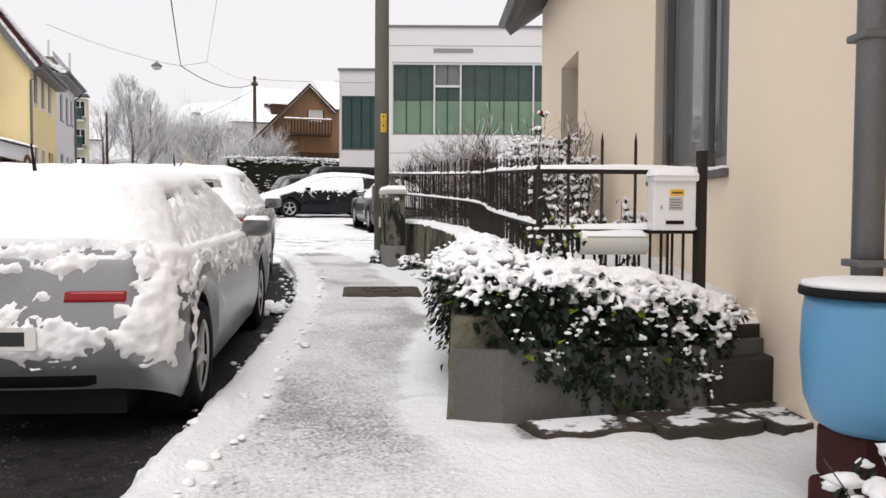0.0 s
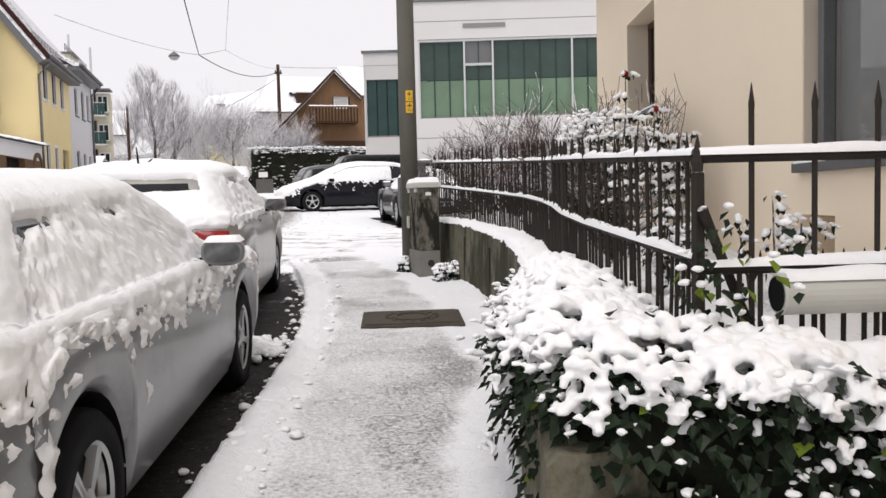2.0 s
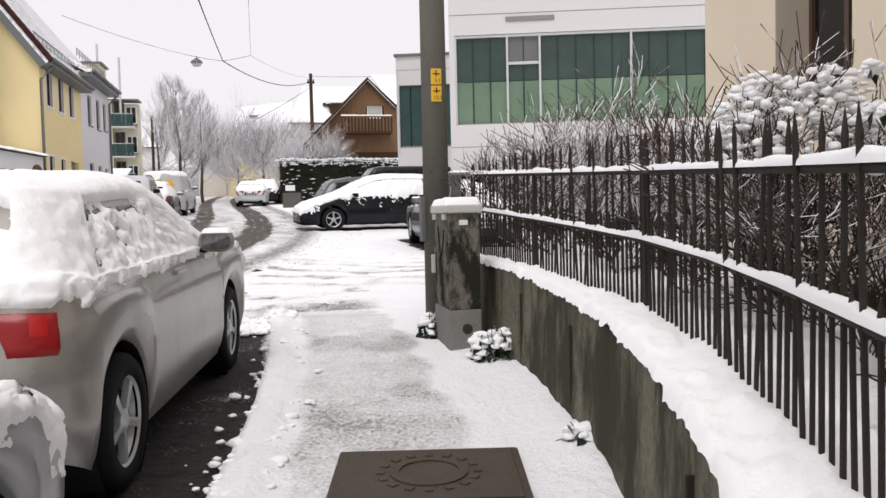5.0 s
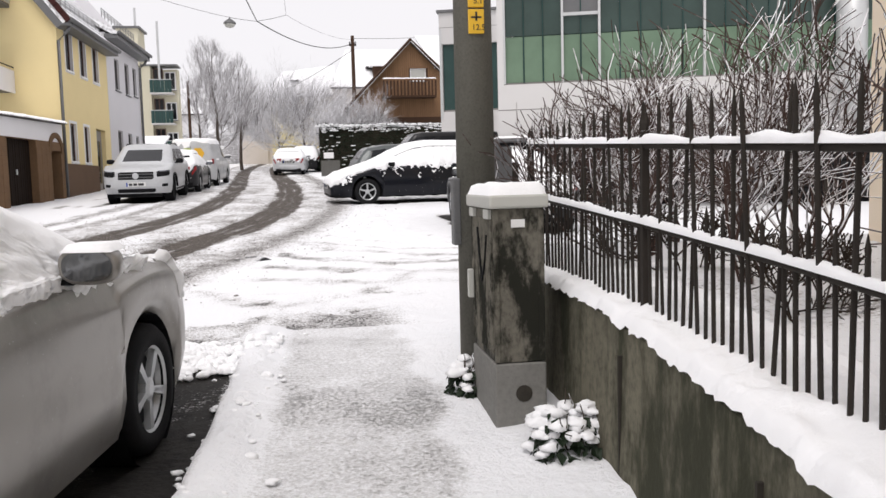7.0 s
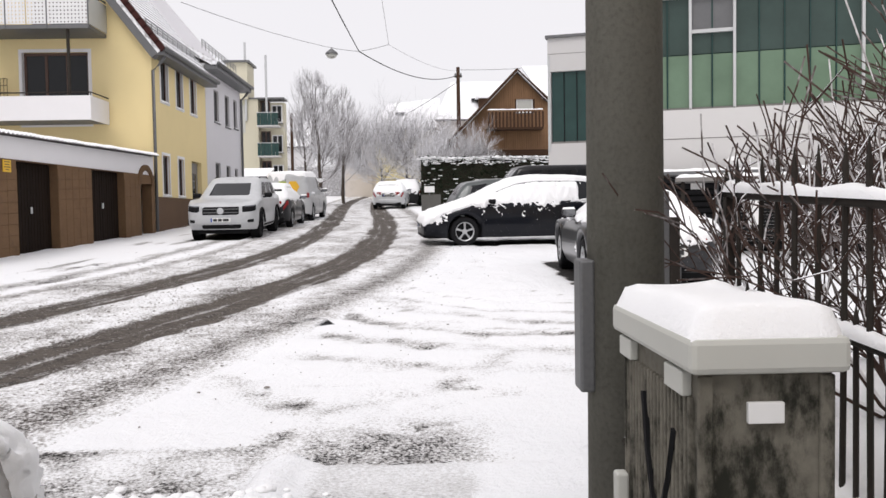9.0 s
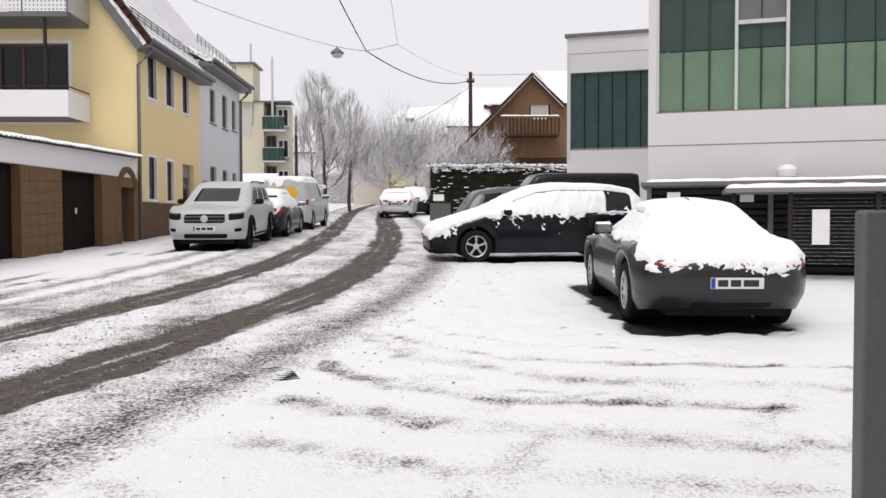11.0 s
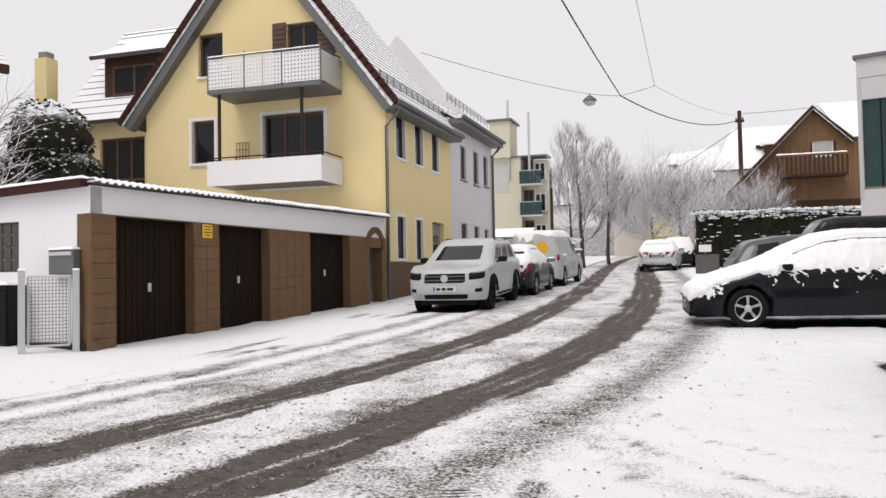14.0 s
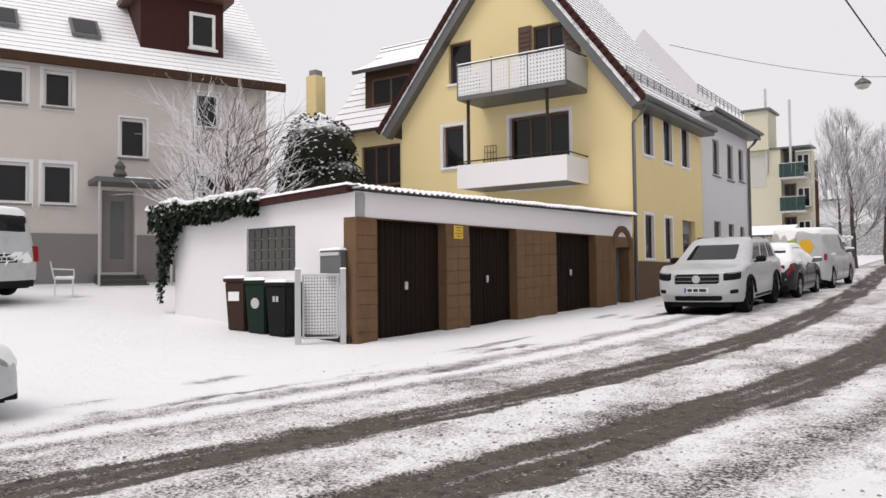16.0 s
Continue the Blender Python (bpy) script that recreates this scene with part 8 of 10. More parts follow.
def ivy_bush():
    b = thing("ivy_bush", pose(0, 0, 0), "dark evergreen ivy bush with cushions of snow spilling over the planter", "bush")
    leaves, light, dry, snow = Soup(), Soup(), Soup(), Soup()
    random.seed(11)

    def spot():
        t = random.random() * (len(BUSH) - 1)
        i = int(t)
        f = t - i
        (xa, ya), ra, za = BUSH[i]
        (xb, yb), rb, zb = BUSH[min(i + 1, len(BUSH) - 1)]
        return Vector((xa + (xb - xa) * f, ya + (yb - ya) * f, 0)), ra + (rb - ra) * f, za + (zb - za) * f

    def outside(p):
        return p.y > 4.3 and (p.x < lerp_curve(WALL_FACE, p.y) - 0.17 or p.z < 0.62)

    def skin(a, e):
        c, r, z = spot()
        ce = math.sqrt(max(0, 1 - e * e)) ** 0.55
        lump = 1 + 0.36 * noise.noise(Vector((c.x * 5 + math.cos(a), c.y * 5 + math.sin(a), e * 1.5)))
        hz = 0.46 if e < 0 else 0.18
        return Vector((c.x + math.cos(a) * r * ce * lump, c.y + math.sin(a) * r * ce * lump, z - 0.12 + e * hz * lump))

    for k in range(8200):
        a, e = random.uniform(0, 2 * math.pi), random.uniform(-0.95, 0.72)
        p = skin(a, e)
        if outside(p):
            continue
        out = Vector((math.cos(a), math.sin(a), 0.2 + 0.5 * e))
        q = random.random()
        (light if q < 0.02 else dry if q < 0.028 else leaves).leaf(p, out, random.uniform(0.035, 0.07), random.uniform(0.3, 0.8))
    # snow caught on single leaves, fewer lower down
    for k in range(5200):
        a, e = random.uniform(0, 2 * math.pi), random.uniform(-0.75, 0.75)
        p = skin(a, e)
        if outside(p) or random.random() > 0.34 + 0.6 * e + 0.9 * noise.noise(p * 7.0):
            continue
        out = Vector((math.cos(a), math.sin(a), 0))
        for q in range(random.randint(2, 5)):
            r = random.uniform(0.008, 0.018)
            snow.blob(p + out * 0.025 + Vector((random.gauss(0, 0.022), random.gauss(0, 0.022), random.gauss(0.01, 0.018))), r * random.uniform(1.0, 1.7), r * random.uniform(0.8, 1.2), r * random.uniform(0.6, 0.95), a + random.gauss(0, 0.6))
    # deep cushions on the top, grown together
    for k in range(4600):
        c, r, z = spot()
        a, d = random.uniform(0, 2 * math.pi), math.sqrt(random.random())
        p = Vector((c.x + math.cos(a) * r * d, c.y + math.sin(a) * r * d, z - 0.115 + 0.185 * math.sqrt(1 - 0.75 * d * d)))
        p.z += 0.05 * noise.noise(p * 5.0) + 0.025 * noise.noise(p * 13.0)
        if outside(p) or d > 0.72 and noise.noise(p * 9.0) < -0.05 or noise.noise(p * 7.0 + Vector((3, 1, 0))) < -0.33:
            continue
        w = random.uniform(0.014, 0.036) * (1.15 - 0.5 * d)
        snow.blob(p + Vector((0, 0, 0.012)), w * random.uniform(1.0, 1.35), w, w * random.uniform(0.65, 0.95), random.uniform(0, 3))
    for k in range(70):
        c, r, z = spot()
        a, d = random.uniform(0, 2 * math.pi), math.sqrt(random.random())
        p = Vector((c.x + math.cos(a) * r * d, c.y + math.sin(a) * r * d, z - 0.075 + 0.185 * math.sqrt(1 - 0.75 * d * d)))
        if not outside(p) and noise.noise(p * 7.0 + Vector((3, 1, 0))) < -0.05:
            leaves.leaf(p, (math.cos(a), math.sin(a), 0.5), random.uniform(0.03, 0.055), 0.4)
    # trailing shoots down the planter's face, some with snow
    for k in range(15):
        x = random.uniform(1.5, 2.6)
        q = Vector((x, 3.86 - 0.075 * (x - 1.5), 0.64))
        for j in range(random.randint(4, 11)):
            q += Vector((random.gauss(0.006, 0.013), 0, -0.03))
            leaves.leaf(q, (random.gauss(0, 0.6), -1, 0), random.uniform(0.022, 0.042), 0.5)
            if k % 6 == 0 and j % 3:
                snow.blob(q + Vector((0, -0.015, 0.01)), 0.018, 0.013, 0.012, j)
    # young shoots standing up round the corner post
    for k in range(9):
        x, y = 1.86 + random.gauss(0, 0.07), 4.2 + random.gauss(0, 0.06)
        for j in range(random.randint(5, 9)):
            q = Vector((x + random.gauss(0, 0.018), y + random.gauss(0, 0.018), 1.08 + 0.045 * j))
            (light if random.random() < 0.25 else leaves).leaf(q, (random.gauss(0, 1), random.gauss(0, 1), 0.2), random.uniform(0.035, 0.055), 0.6)
            if random.random() < 0.3:
                snow.blob(q + Vector((0, 0, 0.015)), 0.022, 0.018, 0.013, k)
    # a denser solid core, coloured as the shade inside, so that no light falls through
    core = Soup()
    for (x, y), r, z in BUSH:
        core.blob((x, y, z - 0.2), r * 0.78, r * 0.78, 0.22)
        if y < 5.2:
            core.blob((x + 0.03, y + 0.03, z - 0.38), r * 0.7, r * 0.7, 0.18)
    core.mesh("inner_foliage", M_BUSH_SHADE, b)
    leaves.mesh("foliage", M_LEAF, b, "", False)
    light.mesh("young_leaves", M_LEAF_LIGHT, b, "fresh yellow green leaves", False)
    dry.mesh("withered_leaves", M_LEAF_DRY, b, "withered rust brown leaves", False)
    heap = snow.mesh("snow_cover", SNOW, b, "cushions of snow")
    fuse = heap.modifiers.new("fuse", 'REMESH')
    fuse.mode, fuse.voxel_size, fuse.use_smooth_shade = 'VOXEL', 0.0085, True
    soft = heap.modifiers.new("soften", 'SMOOTH')
    soft.factor, soft.iterations = 0.5, 1
    tagged(heap, kind="stuff")
    return b


def concrete_pole():
    p = thing("utility_pole", pose(2.742, 12.35, 0.55), "weathered grey concrete utility pole with yellow markers", "pole")
    part("shaft", tube(bmesh.new(), [(0, 0, 0), (0, 0, 3), (0.0, 0, 6), (0, 0, 9.5)], [0.116, 0.108, 0.10, 0.092], 20), M_POLE, p, "", True)
    for k, txt in enumerate(("5.1", "12.5")):
        z = 2.19 - 0.145 * k
        s = part("marker", boxed(-0.045, 0.045, -0.124, -0.108, z, z + 0.135, 0.004), M_YELLOW_SIGN, p, "yellow hydrant marker plate")
        letters(txt, 0.045, M_PLATE_BAR, s, pose(0.012, -0.1255, z + 0.02, 90, 0, 0))
        part("bar", boxed(-0.03, 0.03, -0.1255, -0.124, z + 0.085, z + 0.095), M_PLATE_BAR, s)
        part("bar", boxed(-0.006, 0.006, -0.1255, -0.124, z + 0.07, z + 0.12), M_PLATE_BAR, s)
    part("conduit", boxed(-0.145, -0.10, -0.05, 0.05, 0.85, 1.24, 0.008), M_ZINC, p, "grey cover strip")
    part("bolt", lathe(bmesh.new(), [(0.02, 0), (0.02, 0.03), (0.01, 0.035)], 8, Matrix.Translation((-0.02, -0.104, 0.72)) @ Matrix.Rotation(radians(90), 4, 'X')), M_IRON, p)
    part("bolt", lathe(bmesh.new(), [(0.02, 0), (0.02, 0.03), (0.01, 0.035)], 8, Matrix.Translation((0.03, -0.104, 0.72)) @ Matrix.Rotation(radians(90), 4, 'X')), M_IRON, p)
    return p


def cabinet():
    c = thing("cable_cabinet", pose(2.62, 11.35, 0.56, 0, 0, 0), "weathered algae stained cable cabinet with snow on its cap", "cabinet")
    w, d = 0.25, 0.55
    part("plinth", boxed(0.0, w, 0.0, d, 0, 0.345, 0.008), M_CAB_BASE, c, "concrete plinth")
    part("plinth_hole", lathe(bmesh.new(), [(0.04, 0), (0.04, 0.004), (0.02, 0.006)], 14, Matrix.Translation((w * 0.55, 0.0, 0.2)) @ Matrix.Rotation(radians(90), 4, 'X')), M_DARK_STONE, c)
    part("body", boxed(0.008, w - 0.008, 0.008, d - 0.008, 0.348, 1.08, 0.006), M_CABINET, c)
    for x0, x1 in ((0.002, 0.03), (w - 0.03, w - 0.002)):
        part("corner_post", boxed(x0, x1, 0.0, 0.012, 0.352, 1.075, 0.004), M_CABINET, c)
    rib = bpy.data.meshes.new("rib")
    rb = boxed(-0.008, 0.008, 0, 0.012, 0.39, 1.03, 0.003)
    rb.to_mesh(rib)
    rb.free()
    rib.materials.append(M_CABINET)
    for k in range(20):
        link_mesh("rib", rib, None, c).matrix_basis = pose(0.006, 0.04 + k * 0.0245, 0)
    part("cap", boxed(-0.018, w + 0.018, -0.02, d + 0.02, 1.08, 1.145, 0.012), M_CAB_LIGHT, c, "pale grey cap")
    part("label_plate", boxed(0.09, 0.155, -0.004, 0.008, 0.99, 1.028, 0.002), M_WHITE_PAINT, c, "small white plate")
    part("hinge_plate", boxed(-0.012, 0.008, 0.05, 0.16, 1.03, 1.075, 0.003), M_CAB_LIGHT, c)
    part("hinge_plate", boxed(-0.012, 0.008, 0.42, 0.52, 1.03, 1.075, 0.003), M_CAB_LIGHT, c)
    part("lock_handle", boxed(-0.03, 0.0, 0.48, 0.52, 0.6, 0.75, 0.006), M_CAB_LIGHT, c)
    part("graffiti_stroke", tube(bmesh.new(), [(-0.004, 0.12, 0.95), (-0.004, 0.18, 0.8), (-0.004, 0.24, 0.72), (-0.004, 0.3, 0.86), (-0.004, 0.33, 0.98)], 0.008, 5), M_BLACK, c, "black scrawled line")
    part("snow_cap", snow_pad(w + 0.03, d + 0.03, 0.07, (w / 2, d / 2, 1.143)), SNOW, c, "thick snow", True)
    return c


def manhole():
    m = thing("manhole_cover", pose(1.95, 8.77, slope_z(1.95, 8.77) + 0.108, 2.4, 0, -11), "rusty rectangular manhole cover cleared of snow", "manhole cover")
    part("frame", boxed(-0.42, 0.42, -0.33, 0.33, -0.06, 0.016, 0.012), M_MANHOLE, m)
    part("lid", boxed(-0.385, 0.385, -0.295, 0.295, 0.014, 0.024, 0.006), M_MANHOLE, m)
    part("ring", lathe(bmesh.new(), [(0.17, 0.022), (0.17, 0.032), (0.13, 0.032), (0.13, 0.022)], 28), M_MANHOLE, m)
    stud = bpy.data.meshes.new("stud")
    sb = boxed(-0.018, 0.018, -0.018, 0.018, 0.022, 0.031, 0.003)
    sb.to_mesh(stud)
    sb.free()
    stud.materials.append(M_MANHOLE)
    for k in range(16):
        a = 2 * math.pi * k / 16
        link_mesh("stud", stud, None, m).matrix_basis = pose(0.21 * math.cos(a), 0.21 * math.sin(a), 0, 0, 0, math.degrees(a))
    return m


def barrel():
    z0 = 0.56
    s = thing("barrel_stand", pose(2.41, 2.43, 0.1), "brown stone blocks carrying the rain barrel", "stand")
    part("block", boxed(-0.13, 0.2, -0.1, 0.2, 0.0, 0.25, 0.03), M_TILE_RED, s)
    part("block", boxed(-0.11, 0.18, -0.08, 0.18, 0.25, 0.46, 0.025), M_TILE_RED, s)
    b = thing("rain_barrel", pose(2.41, 2.43, z0), "blue plastic rain barrel with a dark snowy lid", "barrel")
    part("drum", lathe(bmesh.new(), [(0.16, 0), (0.21, 0.03), (0.245, 0.12), (0.26, 0.28), (0.255, 0.44), (0.245, 0.50)], 40), M_BARREL, b, smooth=True)
    part("lid", lathe(bmesh.new(), [(0.268, 0.50), (0.272, 0.51), (0.268, 0.53), (0.2, 0.535)], 40), M_BLACK, b, smooth=True)
    part("snow_cap", lathe(bmesh.new(), [(0.262, 0.533), (0.258, 0.55), (0.2, 0.56), (0.05, 0.563)], 40), SNOW, b, smooth=True)
    return b


def small_plant(name, x, y, z, r, h, label, seed, n=260, mat=None):
    random.seed(seed)
    p = thing(name, pose(x, y, z), label, "plant")
    lv, sn, st = Soup(), Soup(), Soup()
    for k in range(n):
        a, e = random.uniform(0, 6.28), random.random()
        q = Vector((math.cos(a) * r * math.sqrt(1 - e * e * 0.8), math.sin(a) * r * math.sqrt(1 - e * e * 0.8), h * e))
        q *= random.uniform(0.7, 1.0)
        lv.leaf(q, (math.cos(a), math.sin(a), 0.3), random.uniform(0.03, 0.07), 0.6)
        if random.random() < 0.3 * e + 0.05:
            s = random.uniform(0.02, 0.05)
            sn.blob(q + Vector((0, 0, 0.02)), s * 1.4, s, s * 0.6, a)
    for k in range(10):
        a = random.uniform(0, 6.28)
        grow(st, (0, 0, 0), (math.cos(a), math.sin(a), 1), h, 0.006, 1, 0.6, 0.2, 2)
    st.mesh("stems", M_BARK, p, "", False)
    lv.mesh("foliage", mat or M_LEAF, p, "", False)
    tagged(sn.mesh("snow_cover", SNOW, p), kind="stuff")
    return p


def bare_shrub(name, x, y, z, stems, h, r, label, seed, spread=0.5, level=2, up=0.35, mat=None, kids=4, lean=(0, 0)):
    random.seed(seed)
    p = thing(name, pose(x, y, z), label, "shrub")
    for k in range(stems):
        sp = Soup()
        a = random.uniform(0, 6.28)
        d = Vector((math.cos(a) * 0.6 + lean[0], math.sin(a) * 0.6 + lean[1], 1.0))
        grow(sp, (math.cos(a) * 0.1, math.sin(a) * 0.1, 0), d, h * random.uniform(0.6, 0.95), r, level, spread, up, kids, 0.28)
        sp.mesh("stem", mat or M_TWIG, p, "", False)
    return p


def garden():
    rows, bare = [], []
    for y in axis([(4.3, 13.4, 0.25)]):
        r, b = [], []
        xa = fence_x(min(y, 12.5)) + 0.06
        xb = 3.27 + 0.27 * (min(y, 12.8) - 4.6) / 0.963 + 0.2 + max(0, y - 12.7) * 2
        for i in range(13):
            x = xa + (xb - xa) * i / 12
            r.append((x, y, fence_base(y) - 0.01 + 0.05 * min(1.0, i / 3) * fbm(x * 1.5, y * 1.5, 3)))
            b.append(-0.1 + 0.45 * fbm(x * 1.2, y * 1.2, 13))
        rows.append(r)
        bare.append(b)
    grid_mesh("garden_ground", rows, bare, M_STREET, "snowy garden soil behind the fence", skirt=0.6)
    zg = lambda y: fence_base(y) - 0.06
    # a dense twiggy bush heaped with snow, and rose stems with drooping leaves beside the house
    bush = bare_shrub("snowy_rose_bush", 3.62, 8.6, zg(8.6), 14, 0.72, 0.012, "dense twiggy rose bush with lumps of snow", 105, 0.85, 3, 0.40, M_TWIG, 5)
    random.seed(106)
    sn = Soup()
    for k in range(520):
        a, e, r = random.uniform(0, 6.28), random.uniform(-0.2, 1), random.uniform(0.7, 1.0)
        w = random.uniform(0.010, 0.026)
        sn.blob((r * 0.42 * math.cos(a) * math.sqrt(1 - e * e * 0.9), r * 0.42 * math.sin(a) * math.sqrt(1 - e * e * 0.9), 0.72 + r * 0.42 * e), w * 1.5, w, w * 0.8, a)
    tagged(sn.mesh("snow_cover", SNOW, bush), kind="stuff")
    for k, (y, h, off) in enumerate(((6.9, 0.26, 0.5), (7.6, 0.3, 0.55), (8.3, 0.3, 0.55), (9.3, 0.28, 0.6), (10.4, 0.28, 0.6), (11.6, 0.28, 0.6))):
        bare_shrub("low_shrub", fence_x(y) + off, y, zg(y), 6, h, 0.006, "dense dark leafless shrub behind the fence", 400 + k, 0.8, 3, 0.3, M_DARK_TWIG, 4)
    for k, (x, y, h, sd) in enumerate(((3.80, 7.69, 1.14, 6), (3.19, 7.22, 1.30, 7), (3.78, 7.64, 1.11, 8), (3.05, 5.5, 0.6, 9), (2.75, 5.9, 0.5, 10))):
        random.seed(300 + sd)
        s = thing("rose_bush", pose(x, y, zg(y)), "tall rose stems with snow on drooping leaves", "shrub")
        sn, lf = Soup(), Soup()
        for c in range(6):
            sp = Soup()
            q = Vector((random.gauss(0, 0.06), random.gauss(0, 0.06), 0))
            d = Vector((random.gauss(0, 0.10), random.gauss(0, 0.10), 1))
            pts = [q.copy()]
            for j in range(9):
                d = (d + Vector((random.gauss(0, 0.09), random.gauss(0, 0.09), 0.05))).normalized()
                q = q + d * h * (1.0 if c == 0 else 0.78) / 9
                pts.append(q.copy())
                for b in range(3 if j > 3 else 1):
                    a = random.uniform(0, 6.28)
                    tip = q + Vector((math.cos(a), math.sin(a), 0.1)) * random.uniform(0.02, 0.07)
                    lf.leaf(tip, (math.cos(a), math.sin(a), -0.4), random.uniform(0.03, 0.055), 0.85)
                    if random.random() < 0.75:
                        for r in range(3):
                            w = random.uniform(0.009, 0.019)
                            sn.blob(tip + Vector((math.cos(a) * 0.015 * r, math.sin(a) * 0.015 * r, 0.012 - 0.01 * r)), w * 1.3, w, w * 0.8, a)
            sp.twig(pts, [0.008 - 0.0005 * j for j in range(10)], 5)
            sp.mesh("stem", M_BARK, s, "", False)
            if c == 0 and k < 2:
                bl = Soup()
                bl.blob(pts[-1] + Vector((0, 0, 0.01)), 0.022, 0.022, 0.027)
                bl.mesh("bloom", M_ROSE, s, "withered red rose bloom")
        lf.mesh("foliage", M_LEAF, s, "", False)
        tagged(sn.mesh("snow_cover", SNOW, s), kind="stuff")
    for k, (x, y, h, st, sd, lean) in enumerate(((3.9, 9.8, 0.62, 6, 21, (0, 0)), (3.8, 11.0, 0.82, 8, 23, (-0.2, 0)), (3.75, 12.4, 0.84, 14, 24, (-0.4, -0.1)), (4.6, 11.9, 0.95, 7, 25, (-0.2, 0)), (4.4, 13.4, 0.92, 12, 26, (-0.4, 0)))):
        bare_shrub("bare_shrub", x, y, zg(y), st, h, 0.0115, "leafless shrub with snow along its twigs", sd, 0.85, 3 if k in (1, 2, 4) else 2, 0.38, M_TWIG, 4, lean)
    lump = bare_shrub("snowy_shrub", 3.85, 8.75, zg(8.7), 11, 0.68, 0.016, "dense twiggy shrub heaped with snow", 41, 0.95, 3, 0.3, M_TWIG, 4)


def bins():
    for k, (x, col, nm, lab) in enumerate(((-9.52, (0.06, 0.03, 0.022), "brown_bin", "brown wheeled rubbish bin with white label and snowy lid"), (-9.0, (0.012, 0.03, 0.02), "green_bin", "dark green wheeled rubbish bin with snowy lid"), (-8.48, (0.01, 0.012, 0.013), "black_bin", "black wheeled rubbish bin with snowy lid"))):
        y = 24.6 + 0.02 * k
        z = slope_z(x, y)
        b = thing(nm, pose(x, y, z, 0, 0, 4), lab, "rubbish bin", "bins by the garage")
        mat = plain(nm + "_plastic", tuple(0.7 * c for c in col), 0.5, spec=0.15)
        bm = bmesh.new()
        v = [bm.verts.new(p) for p in ((-0.21, -0.22, 0), (0.21, -0.22, 0), (0.21, 0.22, 0), (-0.21, 0.22, 0), (-0.25, -0.27, 0.9), (0.25, -0.27, 0.9), (0.25, 0.27, 0.9), (-0.25, 0.27, 0.9))]
        for q in ((0, 1, 5, 4), (1, 2, 6, 5), (2, 3, 7, 6), (3, 0, 4, 7), (3, 2, 1, 0), (4, 5, 6, 7)):
            bm.faces.new([v[i] for i in q])
        bmesh.ops.bevel(bm, geom=list(bm.edges), offset=0.02, segments=2, affect='EDGES')
        part("bin_body", bm, mat, b)
        part("lid", boxed(-0.27, 0.27, -0.3, 0.29, 0.9, 0.97, 0.02), mat, b)
        part("handle_bar", tube(bmesh.new(), [(-0.2, 0.31, 0.92), (0.2, 0.31, 0.92)], 0.018, 8), mat, b)
        for sx in (-0.2, 0.2):
            part("wheel", lathe(bmesh.new(), [(0.09, -0.02), (0.1, 0), (0.09, 0.02)], 16, Matrix.Translation((sx, 0.22, 0.1)) @ Matrix.Rotation(radians(90), 4, 'Y')), M_RUBBER, b)
        if k == 0:
            part("label", boxed(-0.15, 0.12, -0.272, -0.258, 0.55, 0.72), M_WHITE_PAINT, b, "white label")
        if k == 1:
            part("round_sticker", lathe(bmesh.new(), [(0.1, 0), (0.1, 0.004), (0.06, 0.005)], 20, Matrix.Translation((0.0, -0.252, 0.55)) @ Matrix.Rotation(radians(93), 4, 'X')), M_CAB_LIGHT, b, "round pale sticker")
        if k == 2:
            for sx in (-0.06, 0.02):
                part("bar", boxed(sx, sx + 0.05, -0.274, -0.262, 0.62, 0.72), M_CAB_LIGHT, b, "pale bar")
        part("snow_cap", snow_pad(0.52, 0.56, 0.07, (0, 0, 0.968)), SNOW, b, smooth=True)


def garden_gate():
    a, b = Vector((-7.62, 24.1)), Vector((-7.12, 24.66))
    d = (b - a)
    L = d.length
    g = thing("metal_gate", pose(a.x, a.y, slope_z(a.x, a.y) - 0.02, 0, 0, math.degrees(math.atan2(d.y, d.x))), "galvanised metal garden gate with wire mesh", "gate")
    for x in (-0.06, L - 0.04):
        part("gate_post", boxed(x, x + 0.10, -0.05, 0.05, 0, 1.3, 0.008), M_ALU, g)
        part("snow_cap", snow_pad(0.12, 0.12, 0.03, (x + 0.05, 0, 1.3)), SNOW, g, smooth=True)
    bm = bmesh.new()
    for p in (((0.08, 0, 0.12), (L - 0.08, 0, 0.12)), ((0.08, 0, 1.2), (L - 0.08, 0, 1.2)), ((0.08, 0, 0.12), (0.08, 0, 1.2)), ((L - 0.08, 0, 0.12), (L - 0.08, 0, 1.2))):
        tube(bm, p, 0.02, 6)
    part("gate_frame", bm, M_ALU, g)
    bm = bmesh.new()
    for i in range(1, 12):
        x = 0.08 + (L - 0.16) * i / 12
        tube(bm, [(x, 0, 0.12), (x, 0, 1.2)], 0.004, 4)
    for i in range(1, 20):
        z = 0.12 + 1.08 * i / 20
        tube(bm, [(0.08, 0, z), (L - 0.08, 0, z)], 0.004, 4)
    tagged(part("wire_mesh", bm, M_ZINC, g), kind="stuff")


